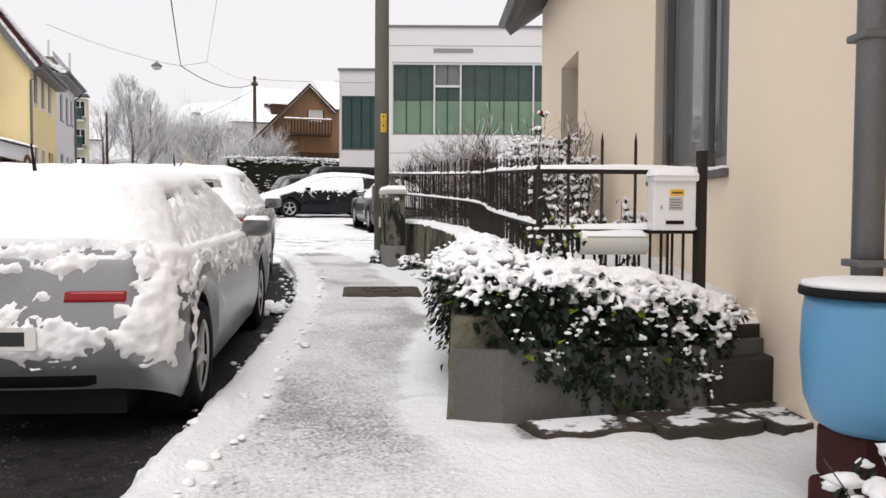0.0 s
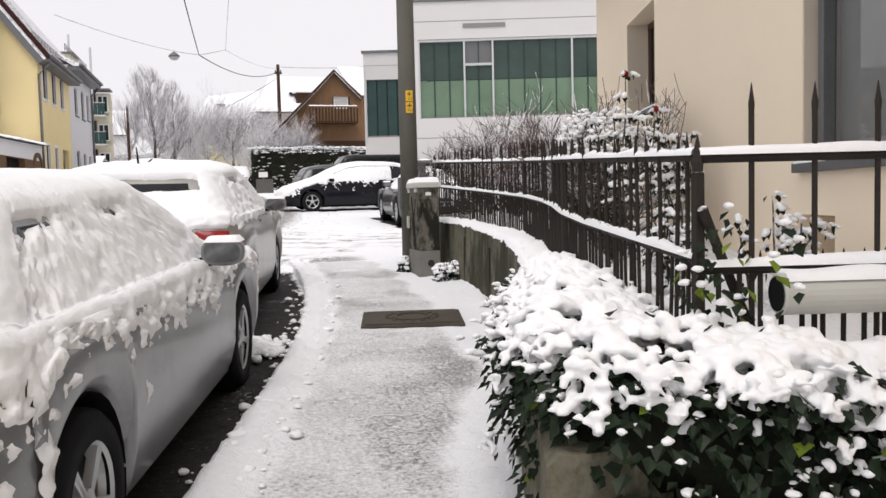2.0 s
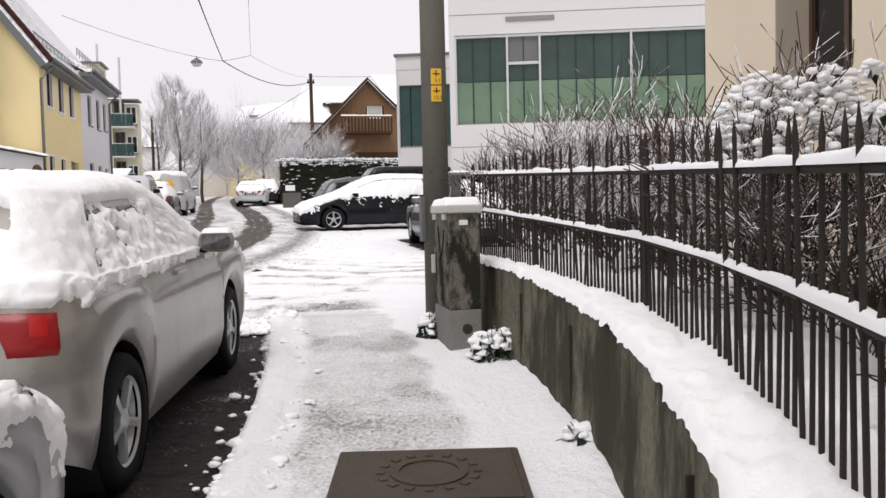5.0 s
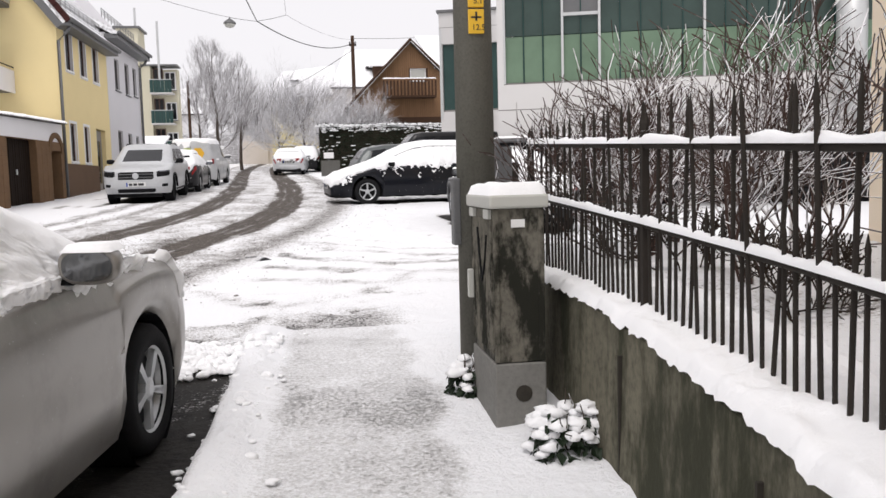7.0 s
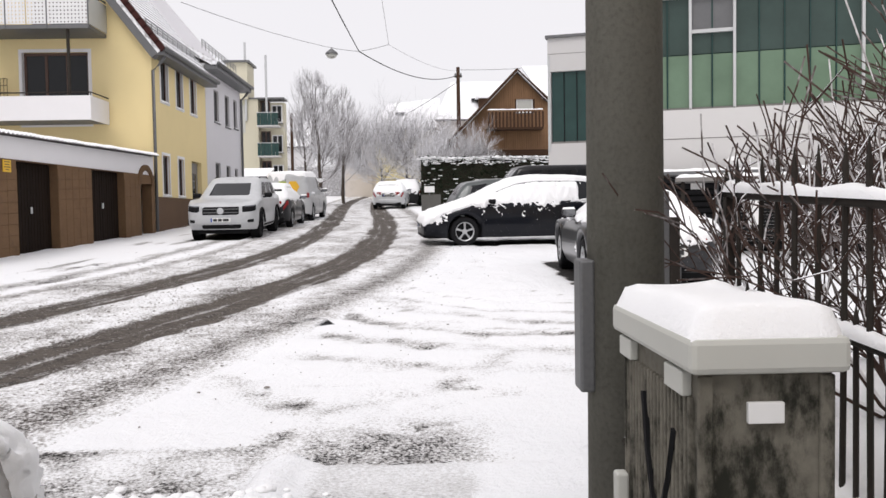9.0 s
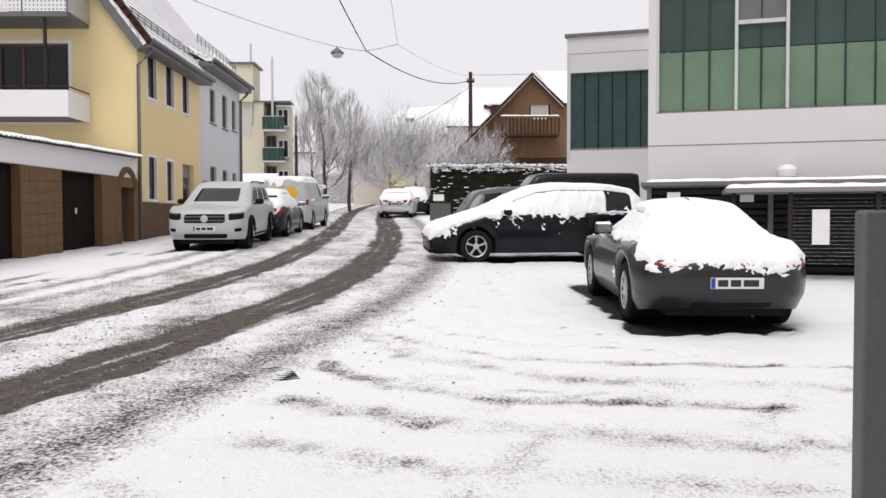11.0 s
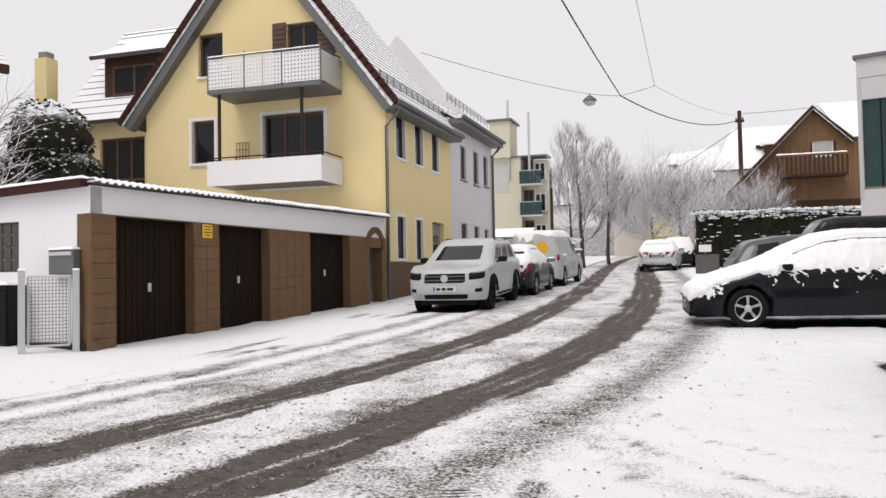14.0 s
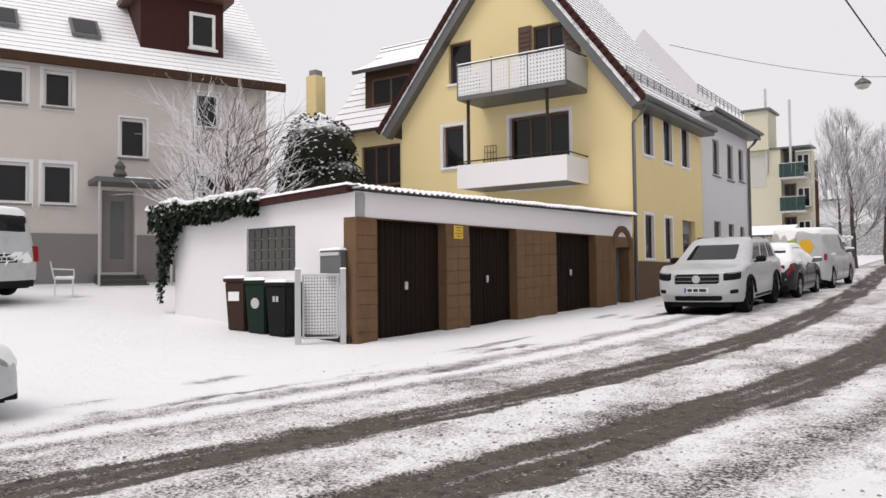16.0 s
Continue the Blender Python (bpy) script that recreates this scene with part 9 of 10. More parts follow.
fence_wall()
iron_fence()
front_fence()
letter_box()
paper_tube()
planter()
ivy_bush()
concrete_pole()
cabinet()
manhole()
barrel()
garden()
bins()
garden_gate()
small_plant("snowy_herb", 2.86, 10.98, slope_z(2.9, 10.95) + 0.1, 0.17, 0.2, "low evergreen herb with snow at the wall foot", 61)
small_plant("snowy_herb", 2.6, 11.95, slope_z(2.6, 12.1) + 0.1, 0.12, 0.16, "low evergreen herb with snow at the pole foot", 62, 120)
small_plant("snowy_herb", 2.12, 2.0, 0.16, 0.28, 0.42, "low evergreen herb with snow beside the barrel", 63, 300)
small_plant("snowy_herb", 2.76, 9.05, slope_z(2.4, 9.0) + 0.1, 0.07, 0.08, "small herb with snow at the wall foot", 64, 60)


# ---- the far end of the street ----
def tree(name, x, y, h, label, seed, r=0.13, level=6, spread=0.55, up=0.3, kids=3, mat=None, first=0.35, leader=True, reach=1.0, rise=0.6):
    random.seed(seed)
    t = thing(name, pose(x, y, slope_z(x, y) - 0.05), label, "tree")
    tr, cr = Soup(), Soup()
    pts, rs = [], []
    n = 9
    p = Vector((0, 0, 0))
    for i in range(n + 1):
        pts.append(p.copy())
        rs.append(r * (1 - 0.9 * i / n) + 0.012)
        p = p + Vector((random.gauss(0, 0.006) * h, random.gauss(0, 0.006) * h, h / n * (1 if leader else rise)))
    tr.twig(pts, rs, 8)
    tr.mesh("trunk", M_BARK, t)
    for k in range(34):
        f = first + (0.98 - first) * k / 33
        i = min(int(f * n), n - 1)
        q = pts[i].lerp(pts[i + 1], f * n - i)
        a = k * 2.4 + random.gauss(0, 0.3)
        ln = h * (0.42 if leader else 0.5) * (1.1 - f * (0.75 if leader else 0.3)) * random.uniform(0.8, 1.15) * reach
        grow(cr, q, (math.cos(a), math.sin(a), 0.6 if leader else 0.45), ln, rs[i] * 0.3 + 0.006, level - 2, spread, up, kids, 0.14, 3, 3, 0.74)
    tagged(cr.mesh("crown", mat or M_FROST, t, "", False), kind="stuff")
    return t


def far_window(parent, x, z, w, h, y=0.0, mat=None):
    window(parent, pose(x, y, z), w, h, mat or M_WHITE_FRAME, None, 2, 1, 0.08, 0.1, 0.08)


def wooden_house():
    h = thing("wooden_house", pose(4.2, 62.5, 2.5), "weathered larch clad gable house with a wooden balcony", "house")
    Z = 2.5
    W = 8.2
    apex = (4.08, 11.0 - Z)
    op = [(4.05, 5.1, 8.35 - Z, 9.2 - Z)]
    part("wall", wall_mesh(W, [(0, 6.95 - Z), (apex[0], apex[1]), (5.9, 9.3 - Z), (W, 9.3 - Z)], op, 0.3), M_WOOD_DARK, h)
    top = lambda u: float(np.interp(u, [0, apex[0], 5.9, W], [6.95 - Z, apex[1], 9.3 - Z, 9.3 - Z]))
    for k in range(58):
        x = W * k / 58
        lo = 6.0 - Z
        t = min(top(x), top(x + W / 58)) - 0.05
        segs = [(lo, t)]
        if op[0][0] - 0.14 < x < op[0][1]:
            segs = [(lo, op[0][2]), (op[0][3], t)]
        for a, b in segs:
            part("plank", boxed(x + 0.008, x + W / 58 - 0.008, -0.03 - 0.012 * (k % 2), 0.0, a, b), M_WOOD, h)
    window(h, pose(op[0][0], 0, op[0][2]), 1.05, 0.85, M_WHITE_FRAME, M_CAB_LIGHT, 1, 1, 0.06, 0.03, 0.06)
    roof_plane(h, (-0.45, -0.5, 6.45 - Z), (-0.45, 8, 6.45 - Z), (apex[0], 8, apex[1] + 0.1), (apex[0], -0.5, apex[1] + 0.1), 0.16)
    roof_plane(h, (6.1, 8, 9.1 - Z), (6.1, -0.5, 9.1 - Z), (apex[0], -0.5, apex[1] + 0.1), (apex[0], 8, apex[1] + 0.1), 0.16)
    roof_plane(h, (5.7, -0.2, 9.3 - Z), (12.2, -0.2, 9.3 - Z), (12.2, 5, 12.2 - Z), (5.0, 5, 12.2 - Z), 0.16)
    part("barge_board", tube(bmesh.new(), [(-0.45, -0.52, 6.4 - Z), (apex[0], -0.52, apex[1] + 0.02), (6.1, -0.52, 9.05 - Z)], 0.09, 4), M_WOOD_DARK, h)
    b = part("balcony", boxed(2.1, 5.6, -1.2, 0, 7.2 - Z, 7.32 - Z), M_WOOD_DARK, h, "wooden balcony")
    part("handrail", boxed(2.05, 5.65, -1.25, -1.15, 8.28 - Z, 8.38 - Z), M_WOOD, b)
    for k in range(16):
        part("baluster", boxed(2.12 + 0.226 * k, 2.24 + 0.226 * k, -1.22, -1.18, 7.32 - Z, 8.28 - Z), M_WOOD_DARK, b)
    part("snow_cap", snow_pad(3.5, 0.2, 0.08, (3.85, -1.2, 8.38 - Z)), SNOW, b, smooth=True)
    part("lower_wall", boxed(0, W + 4, -0.05, -0.02, 0, 6.0 - Z), M_WOOD_DARK, h)
    return h


def hedge_thing(name, x0, x1, y, z1, d, label, seed, leafs=2600, core=None, leaf=None):
    random.seed(seed)
    z0 = slope_z((x0 + x1) / 2, y)
    hd = thing(name, pose(x0, y, z0), label, "hedge")
    L, H = x1 - x0, z1 - z0
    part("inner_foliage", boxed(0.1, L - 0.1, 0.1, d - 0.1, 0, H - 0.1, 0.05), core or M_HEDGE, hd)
    lv, sn = Soup(), Soup()
    for k in range(leafs):
        f = random.random()
        u = random.uniform(0, L)
        lump = 0.12 * fbm(u * 1.2, k % 7)
        if f < 0.7:
            p, o = (u, -lump, random.uniform(0, H)), (0, -1, 0.2)
        else:
            p, o = (u, random.uniform(0, d), H + lump), (0, -0.3, 1)
        lv.leaf(p, (o[0] + random.gauss(0, 0.5), o[1], o[2]), random.uniform(0.08, 0.2), 0.4)
        if f > 0.70 or p[2] > H - 0.35 and random.random() < 0.6 or random.random() < 0.06:
            for q in range(3):
                s = random.uniform(0.025, 0.06)
                sn.blob((p[0] + random.gauss(0, 0.1), p[1] + random.gauss(0, 0.05), p[2] + 0.02), s * 1.5, s, s * 0.7)
    lv.mesh("foliage", leaf or M_LEAF, hd, "", False)
    tagged(sn.mesh("snow_cover", SNOW, hd), kind="stuff")
    return hd


def apartment_block():
    a = thing("apartment_block", pose(-13.2, 75.0, 3.0), "pale yellow apartment block with green balconies", "building")
    Z = 3.0
    part("wall", boxed(0, 2.6, 0, 2.4, 0, 11.2 - Z), M_CREAM_GREY, a)
    part("tower", boxed(0.3, 1.9, -0.4, 2.2, 11.2 - Z, 14.0 - Z), M_CREAM_GREY, a, "stair tower")
    part("tower_roof", boxed(0.1, 2.1, -0.6, 2.4, 14.0 - Z, 14.15 - Z), M_ZINC, a)
    part("right_wall", boxed(2.61, 4.55, 0.6, 1.6, 0, 11.0 - Z), M_CREAM_GREY, a)
    part("roof_edge", boxed(-0.1, 4.65, -0.1, 1.7, 11.2 - Z, 11.32 - Z), M_ZINC, a)
    for z in (9.1, 6.75, 4.4):
        b = part("balcony", boxed(2.62, 4.3, -0.7, 0.58, z - Z - 0.1, z - Z), M_PANEL, a, "balcony with green glass parapet")
        for k in range(6):
            part("parapet_pane", boxed(2.64 + 0.275 * k, 2.89 + 0.275 * k, -0.72, -0.68, z - Z, z - Z + 0.95), M_DARK_GREEN, b)
        part("handrail", boxed(2.62, 4.3, -0.74, -0.66, z - Z + 0.95, z - Z + 1.0), M_ALU, b)
        far_window(a, 3.55, z - Z + 0.3, 0.85, 1.4, 0.45)
        far_window(a, 2.7, z - Z + 0.1, 0.75, 1.9, 0.45, M_BROWN_FRAME)
    for x, z in ((1.7, 15.6), (3.3, 14.6)):
        part("flue", tube(bmesh.new(), [(x, -0.1, 9.5 - Z), (x, -0.1, z - Z)], 0.09, 8), M_ALU, a, "steel flue")
    part("window_panel", boxed(0.6, 1.6, -0.03, 0, 8.6 - Z, 10.8 - Z), M_CAB_LIGHT, a)
    lo = thing("low_annex", pose(-10.6, 66.0, 2.7), "low porch with snowy roofs beside the apartment block", "porch")
    part("wall", boxed(-1.4, 1.6, 0, 3, 0, 2.0), M_CREAM_GREY, lo)
    roof_plane(lo, (-1.7, -0.6, 2.0), (2.4, -0.6, 2.0), (2.4, 2, 2.7), (-1.7, 2, 2.7), 0.12)
    return a


def white_block():
    b = thing("cream_apartment_house", pose(-2.4, 85.0, 3.4), "cream apartment house with large snowy roof", "building")
    Z = 3.4
    part("wall", boxed(0.4, 6.2, 0, 9, 0, 9.9 - Z), M_YELLOW_PALE, b)
    part("right_wall", boxed(6.0, 17.0, -1.0, 9, 0, 10.5 - Z), M_OLD_RENDER, b)
    roof_plane(b, (0.0, -0.6, 9.8 - Z), (6.4, -0.6, 9.8 - Z), (6.4, 4.5, 13.2 - Z), (1.4, 4.5, 12.6 - Z), 0.2)
    roof_plane(b, (5.8, -1.7, 10.4 - Z), (17.2, -1.7, 10.4 - Z), (17.2, 4.0, 14.6 - Z), (7.5, 4.0, 14.6 - Z), 0.2)
    for x in (1.2, 3.2, 7.0, 9.0, 11.2):
        for z in (5.3, 8.0):
            far_window(b, x, z - Z, 1.2, 1.3, 0.0 if x < 6 else -1.02)
    for x, y, z in ((2.6, 1.6, 11.2), (9.6, 0.8, 12.3), (12.2, 0.8, 12.3)):
        part("skylight", boxed(x - 0.4, x + 0.4, y - 0.4, y + 0.4, z - Z + 0.1, z - Z + 0.22), M_GLASS, b)
    dm = part("dormer", boxed(9.8, 12.2, -0.4, 2.5, 11.0 - Z, 12.4 - Z), M_WOOD_DARK, b)
    part("dormer_roof", boxed(9.5, 12.5, -0.8, 2.8, 12.4 - Z, 12.6 - Z), SNOW, dm)
    part("balcony", boxed(6.2, 9.2, -2.2, -1.0, 7.6 - Z, 8.5 - Z, 0.02), M_OLD_RENDER, b)
    g = thing("far_gable_house", pose(-5.3, 90.0, 3.7), "grey gabled house in the distance", "house")
    part("wall", wall_mesh(2.6, [(0, 4.9), (1.3, 6.8), (2.6, 4.9)], [(0.9, 1.7, 3.6, 4.8)]), M_OLD_RENDER, g)
    roof_plane(g, (-0.3, -0.4, 4.6), (-0.3, 5, 4.6), (1.3, 5, 6.95), (1.3, -0.4, 6.95), 0.15)
    roof_plane(g, (2.9, 5, 4.6), (2.9, -0.4, 4.6), (1.3, -0.4, 6.95), (1.3, 5, 6.95), 0.15)
    part("side_wing", boxed(2.6, 4.6, 0.2, 5, 0, 5.0), M_OLD_RENDER, g)
    roof_plane(g, (2.6, -0.2, 5.0), (4.8, -0.2, 5.0), (4.8, 3, 6.2), (2.6, 3, 6.2), 0.15)
    c = thing("left_far_house", pose(-19.0, 98.0, 4.0), "pale house with snowy roof in the distance", "house")
    part("wall", boxed(0, 9, 0, 6, 0, 5.5), M_WHITE_RENDER, c)
    roof_plane(c, (-0.3, -0.5, 5.4), (9.3, -0.5, 5.4), (9.3, 3, 8.4), (-0.3, 3, 8.4), 0.2)
    far_window(c, 5.5, 3, 1.0, 1.3)
    far_window(c, 7.5, 3, 1.0, 1.3)


def wires():
    """Overhead cables, the lamp hanging over the street, and the poles that carry them."""
    def sag(a, b, s, n=18):
        a, b = Vector(a), Vector(b)
        return [a.lerp(b, i / n) - Vector((0, 0, 4 * s * (i / n) * (1 - i / n))) for i in range(n + 1)]
    J, J2, LAMP = (-0.71, 49.0, 9.67), (0.69, 49.0, 9.97), (-2.0, 49.0, 9.85)
    for nm, a, b, s, r in (("cable", J, (5.13, 75.0, 12.9), 0.75, 0.035), ("cable", J, (-0.9, -25.0, 9.0), 0.9, 0.03), ("span_wire", (-6.0, 38.6, 9.35), LAMP, 0.12, 0.012), ("span_wire", LAMP, J, 0.02, 0.014), ("span_wire", J, J2, 0.02, 0.014), ("span_wire", J2, (1.6, -25.0, 10.5), 0.5, 0.010), ("span_wire", J2, (5.13, 75.0, 13.2), 0.3, 0.010), ("cable", (5.13, 75.0, 12.4), (-5.7, 90.0, 9.0), 0.5, 0.03), ("cable", (5.13, 75.0, 13.3), (14.5, 68.0, 12.6), 0.2, 0.02)):
        t = thing(nm, pose(0, 0, 0), "dark overhead cable spanning the street" if nm == "cable" else "thin span wire over the street", "cable")
        part("strand", tube(bmesh.new(), sag(a, b, s), r * 0.72, 5), M_BLACK, t)
    l = thing("hanging_street_lamp", pose(-2.0, 49.0, 9.3), "grey street lamp hanging from a span wire", "street lamp")
    part("hood", lathe(bmesh.new(), [(0.04, 0.5), (0.12, 0.45), (0.28, 0.32), (0.3, 0.25), (0.29, 0.24)][::-1], 20), M_ZINC, l, smooth=True)
    part("bowl", lathe(bmesh.new(), [(0.05, 0.05), (0.2, 0.1), (0.27, 0.24)], 20), M_CAB_LIGHT, l, smooth=True)
    part("hanger", tube(bmesh.new(), [(0, 0, 0.48), (0, 0, 0.58)], 0.02, 6), M_IRON, l)
    p = thing("wooden_mast", pose(5.13, 75.0, 3.1), "dark wooden power mast with cross arm", "pole")
    part("shaft", tube(bmesh.new(), [(0, 0, 0), (0, 0, 10.4)], [0.2, 0.14], 10), M_WOOD_DARK, p)
    part("cross_arm", boxed(-0.3, 0.3, -0.06, 0.06, 9.6, 9.75), M_IRON, p)
    for x in (-0.22, 0.22):
        part("insulator", lathe(bmesh.new(), [(0.05, 0), (0.07, 0.1), (0.03, 0.2)], 8, Matrix.Translation((x, 0, 9.75))), M_ZINC, p)
    q = thing("street_mast", pose(-5.67, 60.0, 2.5), "slim dark street mast", "pole")
    part("shaft", tube(bmesh.new(), [(0, 0, 0), (0, 0, 5.7)], [0.1, 0.08], 8), M_WOOD_DARK, q)


def parking_side():
    """Bin store, canopy and fence in front of the workshop."""
    ang = math.degrees(math.atan2(-0.29, 0.957))
    s = thing("bin_store", pose(6.0, 26.62, 1.05, 0, 0, ang), "dark slatted bin store with snowy flat roof", "shed")
    part("roof", boxed(-0.1, 9, -0.1, 1.6, 1.58, 1.66, 0.01), M_ZINC, s)
    part("snow_cap", snow_pad(9.0, 1.6, 0.06, (4.45, 0.75, 1.66)), SNOW, s, smooth=True)
    for k in range(5):
        part("post", boxed(2.0 * k, 2.0 * k + 0.08, 0, 0.08, 0, 1.58), M_ZINC, s)
    for k in range(12):
        part("slat", boxed(0.02, 8.9, 0.05, 0.09, 0.12 + 0.12 * k, 0.20 + 0.12 * k), M_DARK_STEEL, s)
    part("back_panel", boxed(0.0, 8.9, 0.14, 0.18, 0, 1.56), M_BLACK, s)
    for x in (0.35, 1.55):
        part("notice", boxed(x, x + 0.22, 0.0, 0.045, 1.3, 1.48), M_WHITE_PAINT, s, "small pale notice")
    c = thing("bicycle_canopy", pose(7.0, 25.6, 1.05, 0, 0, ang), "low canopy with wire mesh sides and snow on top", "canopy")
    part("roof", boxed(0, 6, -0.4, 0.7, 1.42, 1.5, 0.01), M_GREY_FRAME, c)
    part("snow_cap", snow_pad(6.0, 1.1, 0.07, (3.0, 0.15, 1.5)), SNOW, c, smooth=True)
    for x in (0.1, 0.95, 2.2, 3.6, 5.8):
        part("post", boxed(x, x + 0.07, -0.3, -0.23, 0, 1.42), M_IRON, c)
    bm = bmesh.new()
    for k in range(44):
        tube(bm, [(0.95 + 0.06 * k, -0.26, 0.3), (0.95 + 0.06 * k, -0.26, 1.4)], 0.004, 3)
    for k in range(18):
        tube(bm, [(0.95, -0.26, 0.3 + 0.06 * k), (3.6, -0.26, 0.3 + 0.06 * k)], 0.004, 3)
    tagged(part("wire_mesh", bm, M_IRON, c), kind="stuff")
    part("notice", boxed(1.3, 1.55, -0.29, -0.275, 0.6, 1.15), M_WHITE_PAINT, c, "white notice board")
    g = thing("grey_gate_panel", pose(3.06, 13.75, 0.6), "plain grey metal panel behind the pole", "panel")
    part("sheet", boxed(0, 0.24, 0, 0.04, 0, 1.42, 0.006), M_ZINC, g)
    part("post", boxed(0.24, 0.29, 0, 0.05, 0, 1.3, 0.006), M_IRON, g)
    n = thing("chain_link_fence", pose(3.35, 13.8, 0.62), "rusty chain link fence by the garden", "fence")
    bm = bmesh.new()
    for k in range(26):
        x = 0.05 * k
        pts = [(x + (0.025 if j % 2 else -0.025), 0, 0.06 * j) for j in range(16)]
        tube(bm, pts, 0.0035, 3, False)
    tagged(part("wire_mesh", bm, M_IRON, n), kind="stuff")
    for x in (0, 1.25):
        part("post", tube(bmesh.new(), [(x, 0, 0), (x, 0, 1.1)], 0.02, 6), M_ZINC, n)
    w = thing("low_wall_sign", pose(2.45, 50.0, slope_z(2.4, 50) - 0.05), "small white sign on a low grey wall", "sign")
    part("wall_block", boxed(-0.35, 0.6, 0, 0.3, 0, 0.85, 0.01), M_PLANTER, w)
    part("board", boxed(-0.2, 0.3, -0.05, 0.0, 0.95, 1.25, 0.01), M_WHITE_PAINT, w)
    part("post", boxed(0.02, 0.08, 0, 0.05, 0.8, 1.0), M_ZINC, w)
    d = thing("drain_grate", pose(0.93, 18.6, slope_z(0.93, 18.6) - 0.012, 2.4, 0, 20), "cast iron drain grate in the gutter", "drain")
    for k in range(8):
        part("slot", boxed(-0.22, 0.22, -0.2 + 0.06 * k, -0.186 + 0.06 * k, 0.0, 0.022), M_DARK_STEEL, d)


def drive_side():
    """What stands in the drive beside the garages."""
    t = tree("fruit_tree", -14.0, 27.9, 5.6, "small leafless tree with snowy branches", 71, 0.15, 4, 0.8, 0.22, 5, M_TWIG_WHITE, 0.42, False, 0.62, 0.72)
    random.seed(72)
    b = thing("evergreen_shrub", pose(-15.4, 33.0, 1.9), "large round dark evergreen shrub with snow", "shrub")
    core, lv, sn = Soup(), Soup(), Soup()
    for c, r in (((0, 0, 4.4), 1.15), ((0.25, 0.1, 3.3), 1.15), ((-0.6, 0, 3.4), 0.9), ((0.1, 0, 2.2), 1.1)):
        core.blob(c, r * 0.86, r * 0.86, r * 0.86)
        for k in range(900):
            d = Vector((random.gauss(0, 1), random.gauss(0, 1), random.gauss(0, 1))).normalized()
            p = Vector(c) + d * r * (0.92 + 0.16 * noise.noise(d * 2.4 + Vector(c)))
            lv.leaf(p, d, random.uniform(0.1, 0.2), 0.4)
            if d.z > -0.3 and random.random() < 0.35 + 0.5 * d.z:
                s = random.uniform(0.018, 0.042)
                sn.blob(p + d * 0.03, s * 1.3, s, s * 0.7, k)
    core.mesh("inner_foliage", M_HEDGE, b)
    lv.mesh("foliage", M_LEAF, b, "", False)
    tagged(sn.mesh("snow_cover", SNOW, b), kind="stuff")
    part("trunk", tube(bmesh.new(), [(0, 0, 0), (0, 0, 2.4)], 0.12, 8), M_BARK, b)
    for x, y, h, sd in ((-13.6, 31.2, 2.3, 81), (-12.4, 31.6, 2.2, 82), (-14.4, 30.5, 2.2, 83)):
        bare_shrub("snowed_shrub", x, y, slope_z(x, y) + 1.0, 9, h * 0.6, 0.03, "twiggy shrub white with snow", sd, 0.9, 3, 0.25, M_TWIG, 3)
    # ivy hanging over the garage wall
    iv = thing("wall_ivy", pose(-12.3, 25.15, 0), "dark ivy with snow hanging over the garage wall", "ivy")
    lv, sn = Soup(), Soup()
    random.seed(75)
    for k in range(4200):
        u = random.random() ** 1.2 * 3.3
        zt = 3.66 + 0.035 * u
        hang = (0.30 + 0.12 * fbm(u * 2, 3)) * (1.0 if u > 0.45 else 1.0)
        if u < 0.75:
            z = random.uniform(1.7 + 1.7 * u / 0.75, zt + 0.2)
        else:
            z = random.uniform(zt - hang, zt + 0.1)
        p = Vector((u - 0.3, -0.08 - 0.085 * u - random.uniform(0, 0.14), z))
        lv.leaf(p, (random.gauss(-0.2, 0.5), -1, 0.1), random.uniform(0.07, 0.13), 0.6)
        if z > zt - 0.12 and random.random() < 0.45:
            s = random.uniform(0.025, 0.06)
            sn.blob(p + Vector((0, 0.03, 0.05)), s * 1.7, s, s * 0.7)
    for k in range(60):
        sn.blob((random.uniform(-0.7, 0.4), random.uniform(-0.25, 0.5), 3.72 + random.uniform(0, 0.1)), 0.13, 0.12, 0.05, k)
    for k in range(500):
        a = random.uniform(0, 6.28)
        lv.leaf((-0.25 + 0.5 * math.cos(a), 0.1 + 0.4 * math.sin(a), random.uniform(3.3, 3.85)), (math.cos(a), math.sin(a), 0), 0.12, 0.6)
    lv.mesh("foliage", M_LEAF, iv, "", False)
    tagged(sn.mesh("snow_cover", SNOW, iv), kind="stuff")
    ch = thing("garden_chair", pose(-16.6, 25.2, slope_z(-16.6, 25.2), 0, 0, 150), "white metal garden chair with snow", "chair")
    part("seat", boxed(-0.24, 0.24, -0.22, 0.22, 0.42, 0.46, 0.01), M_WHITE_FRAME, ch)
    part("backrest", tube(bmesh.new(), [(-0.24, 0.22, 0.45), (-0.24, 0.3, 0.85), (0.24, 0.3, 0.85), (0.24, 0.22, 0.45)], 0.02, 6), M_WHITE_FRAME, ch)
    for x in (-0.22, 0.22):
        for y in (-0.2, 0.2):
            part("leg", tube(bmesh.new(), [(x, y, 0), (x, y, 0.43)], 0.016, 6), M_WHITE_FRAME, ch)
        part("armrest", tube(bmesh.new(), [(x, -0.22, 0.44), (x, -0.22, 0.66), (x, 0.26, 0.68)], 0.016, 6), M_WHITE_FRAME, ch)
    part("snow_cap", snow_pad(0.46, 0.42, 0.05, (0, 0, 0.46)), SNOW, ch, smooth=True)


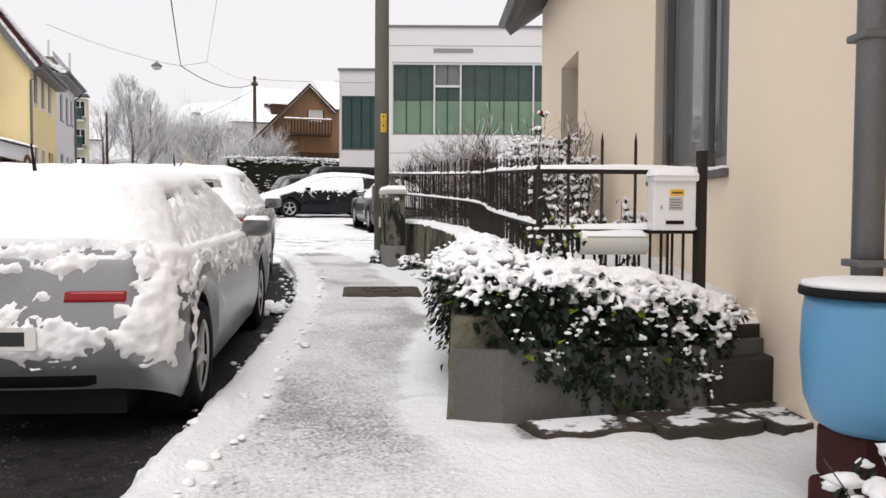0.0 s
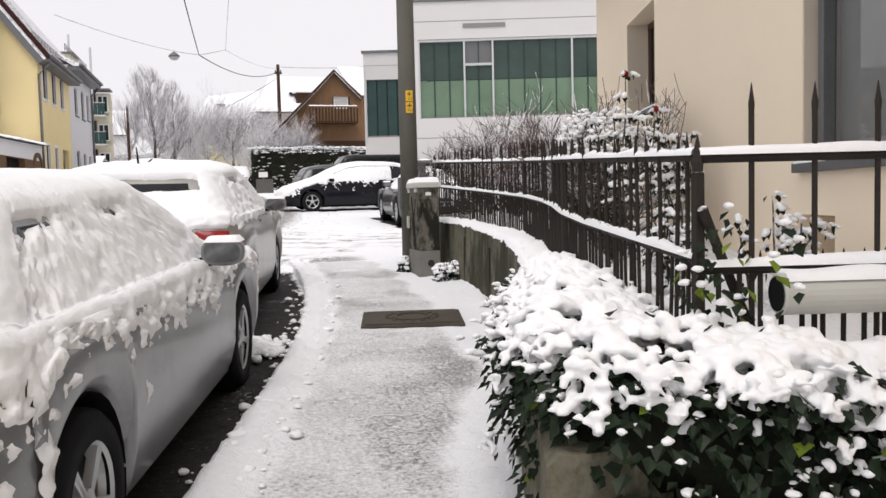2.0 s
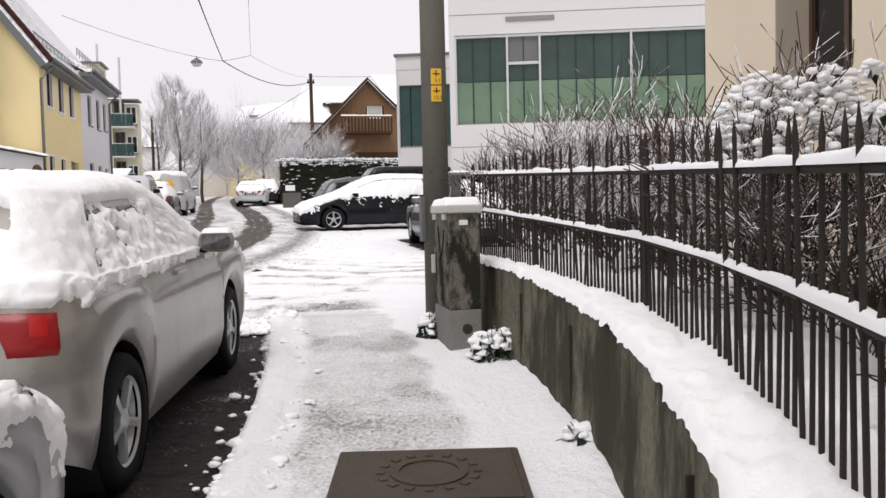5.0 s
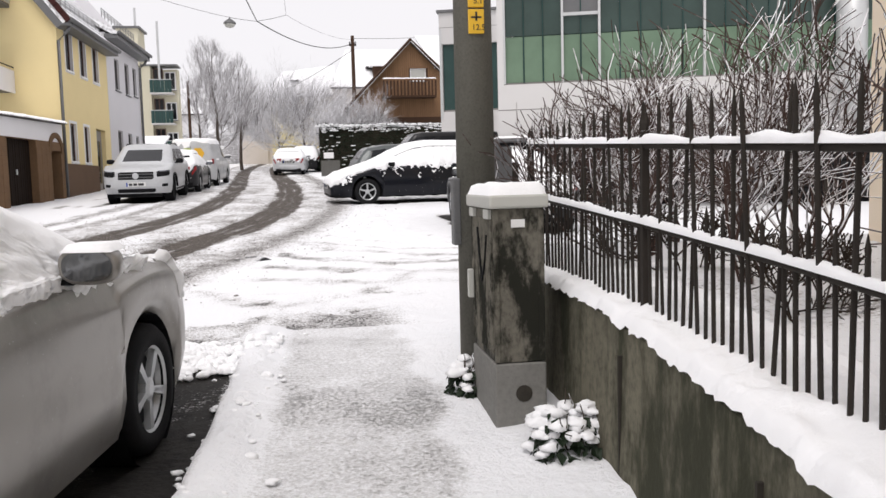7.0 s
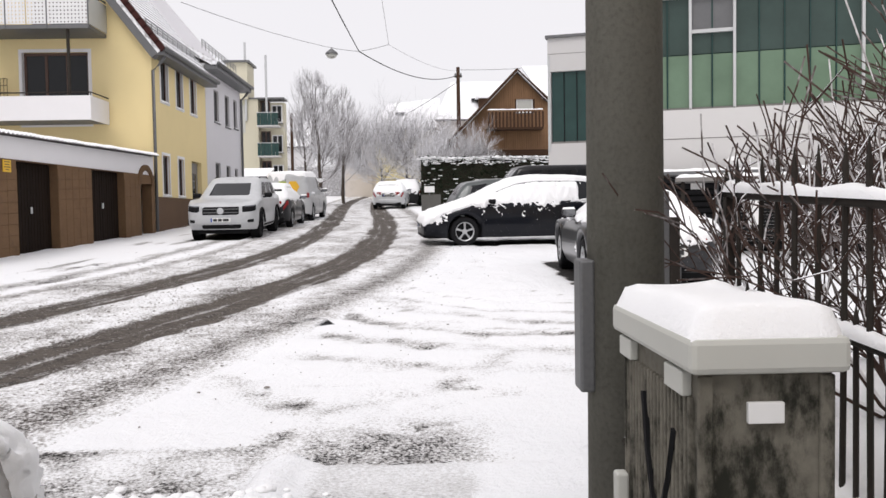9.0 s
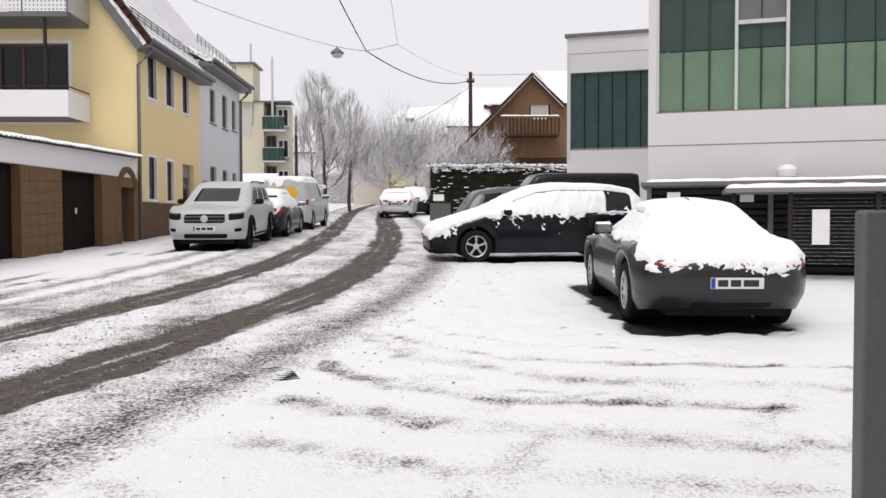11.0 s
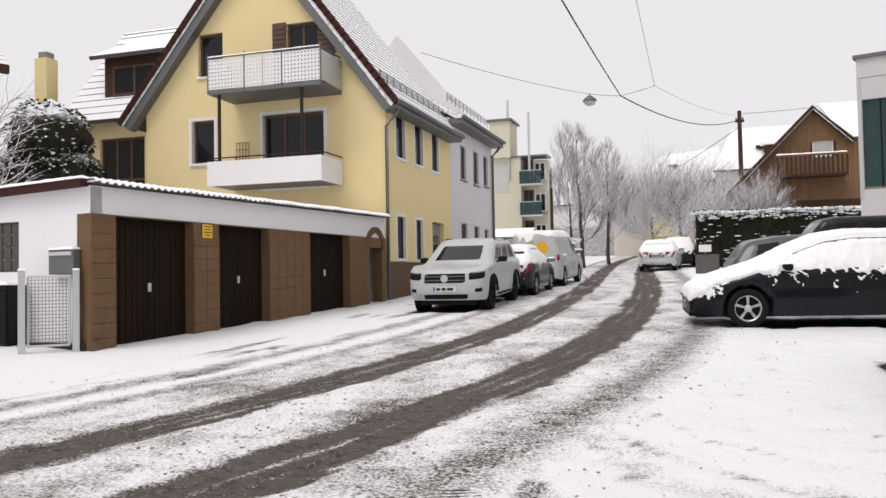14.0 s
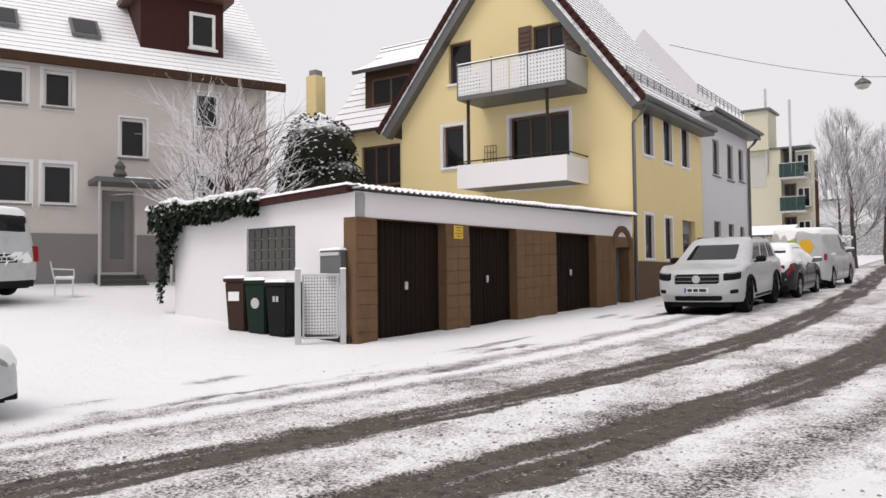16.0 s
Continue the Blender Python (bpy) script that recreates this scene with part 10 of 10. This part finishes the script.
def snow_lumps():
    """Crumbled snow along the kerb and between the parked cars."""
    random.seed(91)
    s = Soup()
    for k in range(620):
        y = random.uniform(2.2, 13.6)
        kx = smooth_curve(KERB, y)
        x = kx + random.gauss(0.09, 0.11)
        z = slope_z(x, y) + (0.11 if x > kx else 0.02) + 0.012
        r = abs(random.gauss(0, 0.011)) + 0.005
        s.blob((x, y, z - 0.004), r * 1.5, r * 1.2, r * 0.7, random.uniform(0, 3))
    for cx, cy, n, sp in ((0.42, 8.45, 900, 0.20), (0.85, 13.3, 900, 0.24), (-0.95, 2.9, 900, 0.22)):
        for k in range(n):
            x, y = random.gauss(cx, sp), random.gauss(cy, sp * 0.8)
            r = random.uniform(0.010, 0.034)
            d = math.hypot(x - cx, y - cy) / sp
            kx = lerp_curve(KERB, y)
            s.blob((x, y, slope_z(x, y) + (0.11 if x > kx else 0.02) + 0.10 * math.exp(-d * d)), r * 1.4, r * 1.1, r * 0.9, random.uniform(0, 3))
    ob = s.mesh("snow_lumps", SNOW)
    tagged(ob, "crumbled lumps of snow along the kerb", "snow", kind="stuff")
    # slush crumbs on the road
    random.seed(92)
    g = Soup()
    for k in range(5200):
        y = random.uniform(14.5, 32)
        mid = smooth_curve(ROAD_MID, y)
        u = random.gauss(0, 1.5)
        x = mid + u
        r = abs(random.gauss(0, 0.004)) + 0.003
        g.blob((x, y, slope_z(x, y) + 0.012), r * 1.5, r, r * 0.7, random.uniform(0, 3))
    ob = g.mesh("slush_crumbs", surf("grey_slush", (0.26, 0.24, 0.22), 0.6, 0.3, 8, 60, 0.3))
    tagged(ob, "grey crumbs of slush on the road", "slush", kind="stuff")


wooden_house()
apartment_block()
white_block()
hedge_thing("hedge", 2.0, 9.7, 57.0, 5.15, 1.2, "tall dark hedge dusted with snow", 31)
hedge_thing("low_hedge", -5.2, -2.9, 49.5, 3.7, 1.0, "clipped hedge heaped with snow behind the fence", 32, 900)
tree("street_tree", -3.95, 60.0, 7.3, "tall leafless street tree white with frost", 33, 0.12, 5, 0.5, 0.42, 5, None, 0.2, True, 0.72)
tree("street_tree", -3.2, 66.0, 6.9, "slim leafless street tree white with frost", 34, 0.11, 5, 0.5, 0.42, 5, None, 0.2, True, 0.66)
tree("round_tree", 1.2, 70.0, 6.6, "broad leafless tree thick with snow", 35, 0.15, 5, 0.65, 0.2, 6, M_FROST_WHITE, 0.25, False)
tree("round_tree", -1.0, 73.0, 5.6, "small leafless tree white with frost", 36, 0.10, 5, 0.6, 0.2, 5, M_FROST_WHITE, 0.3, False)
tree("round_tree", 4.4, 61.0, 4.2, "snowy climbing shrub beside the wooden house", 37, 0.12, 5, 0.7, 0.2, 6, M_FROST_WHITE, 0.2, False)
tree("street_tree", -8.2, 84.0, 7.0, "far leafless tree white with frost and painted haze", 38, 0.14, 5, 0.5, 0.4, 3)
tree("street_tree", -13.0, 92.0, 8.0, "far leafless tree white with frost and painted haze", 39, 0.14, 5, 0.5, 0.4, 3)
# core and leaves whitened to carry the far haze as well as snow
hedge_thing("far_hedge", -14.0, 3.0, 96.0, 7.2, 1.5, "snowy haze-pale hedge closing the far end of the street", 45, 3000, M_FROST, M_FROST_WHITE)
for k, (x, y, h) in enumerate(((-16.0, 100.0, 8.5), (-6.5, 101.0, 8.0), (-1.5, 98.0, 7.0), (6.0, 97.0, 8.0), (-22.0, 95.0, 9.0), (-10.5, 104.0, 8.0))):
    tree("far_tree", x, y, h, "far leafless tree white with frost and painted haze", 140 + k, 0.14, 5, 0.5, 0.35, 3)
wf = thing("white_fence", pose(-3.2, 46.8, slope_z(-3, 47) - 0.02, 0, 0, 85), "low white board fence at the roadside", "fence")
for k in range(11):
    part("board", boxed(0.3 * k, 0.3 * k + 0.27, 0, 0.04, 0, 0.85, 0.008), M_WHITE_PAINT, wf)
part("snow_cap", snow_pad(3.3, 0.14, 0.06, (1.65, 0.02, 0.85)), SNOW, wf, smooth=True)
wires()
parking_side()
drive_side()
snow_lumps()
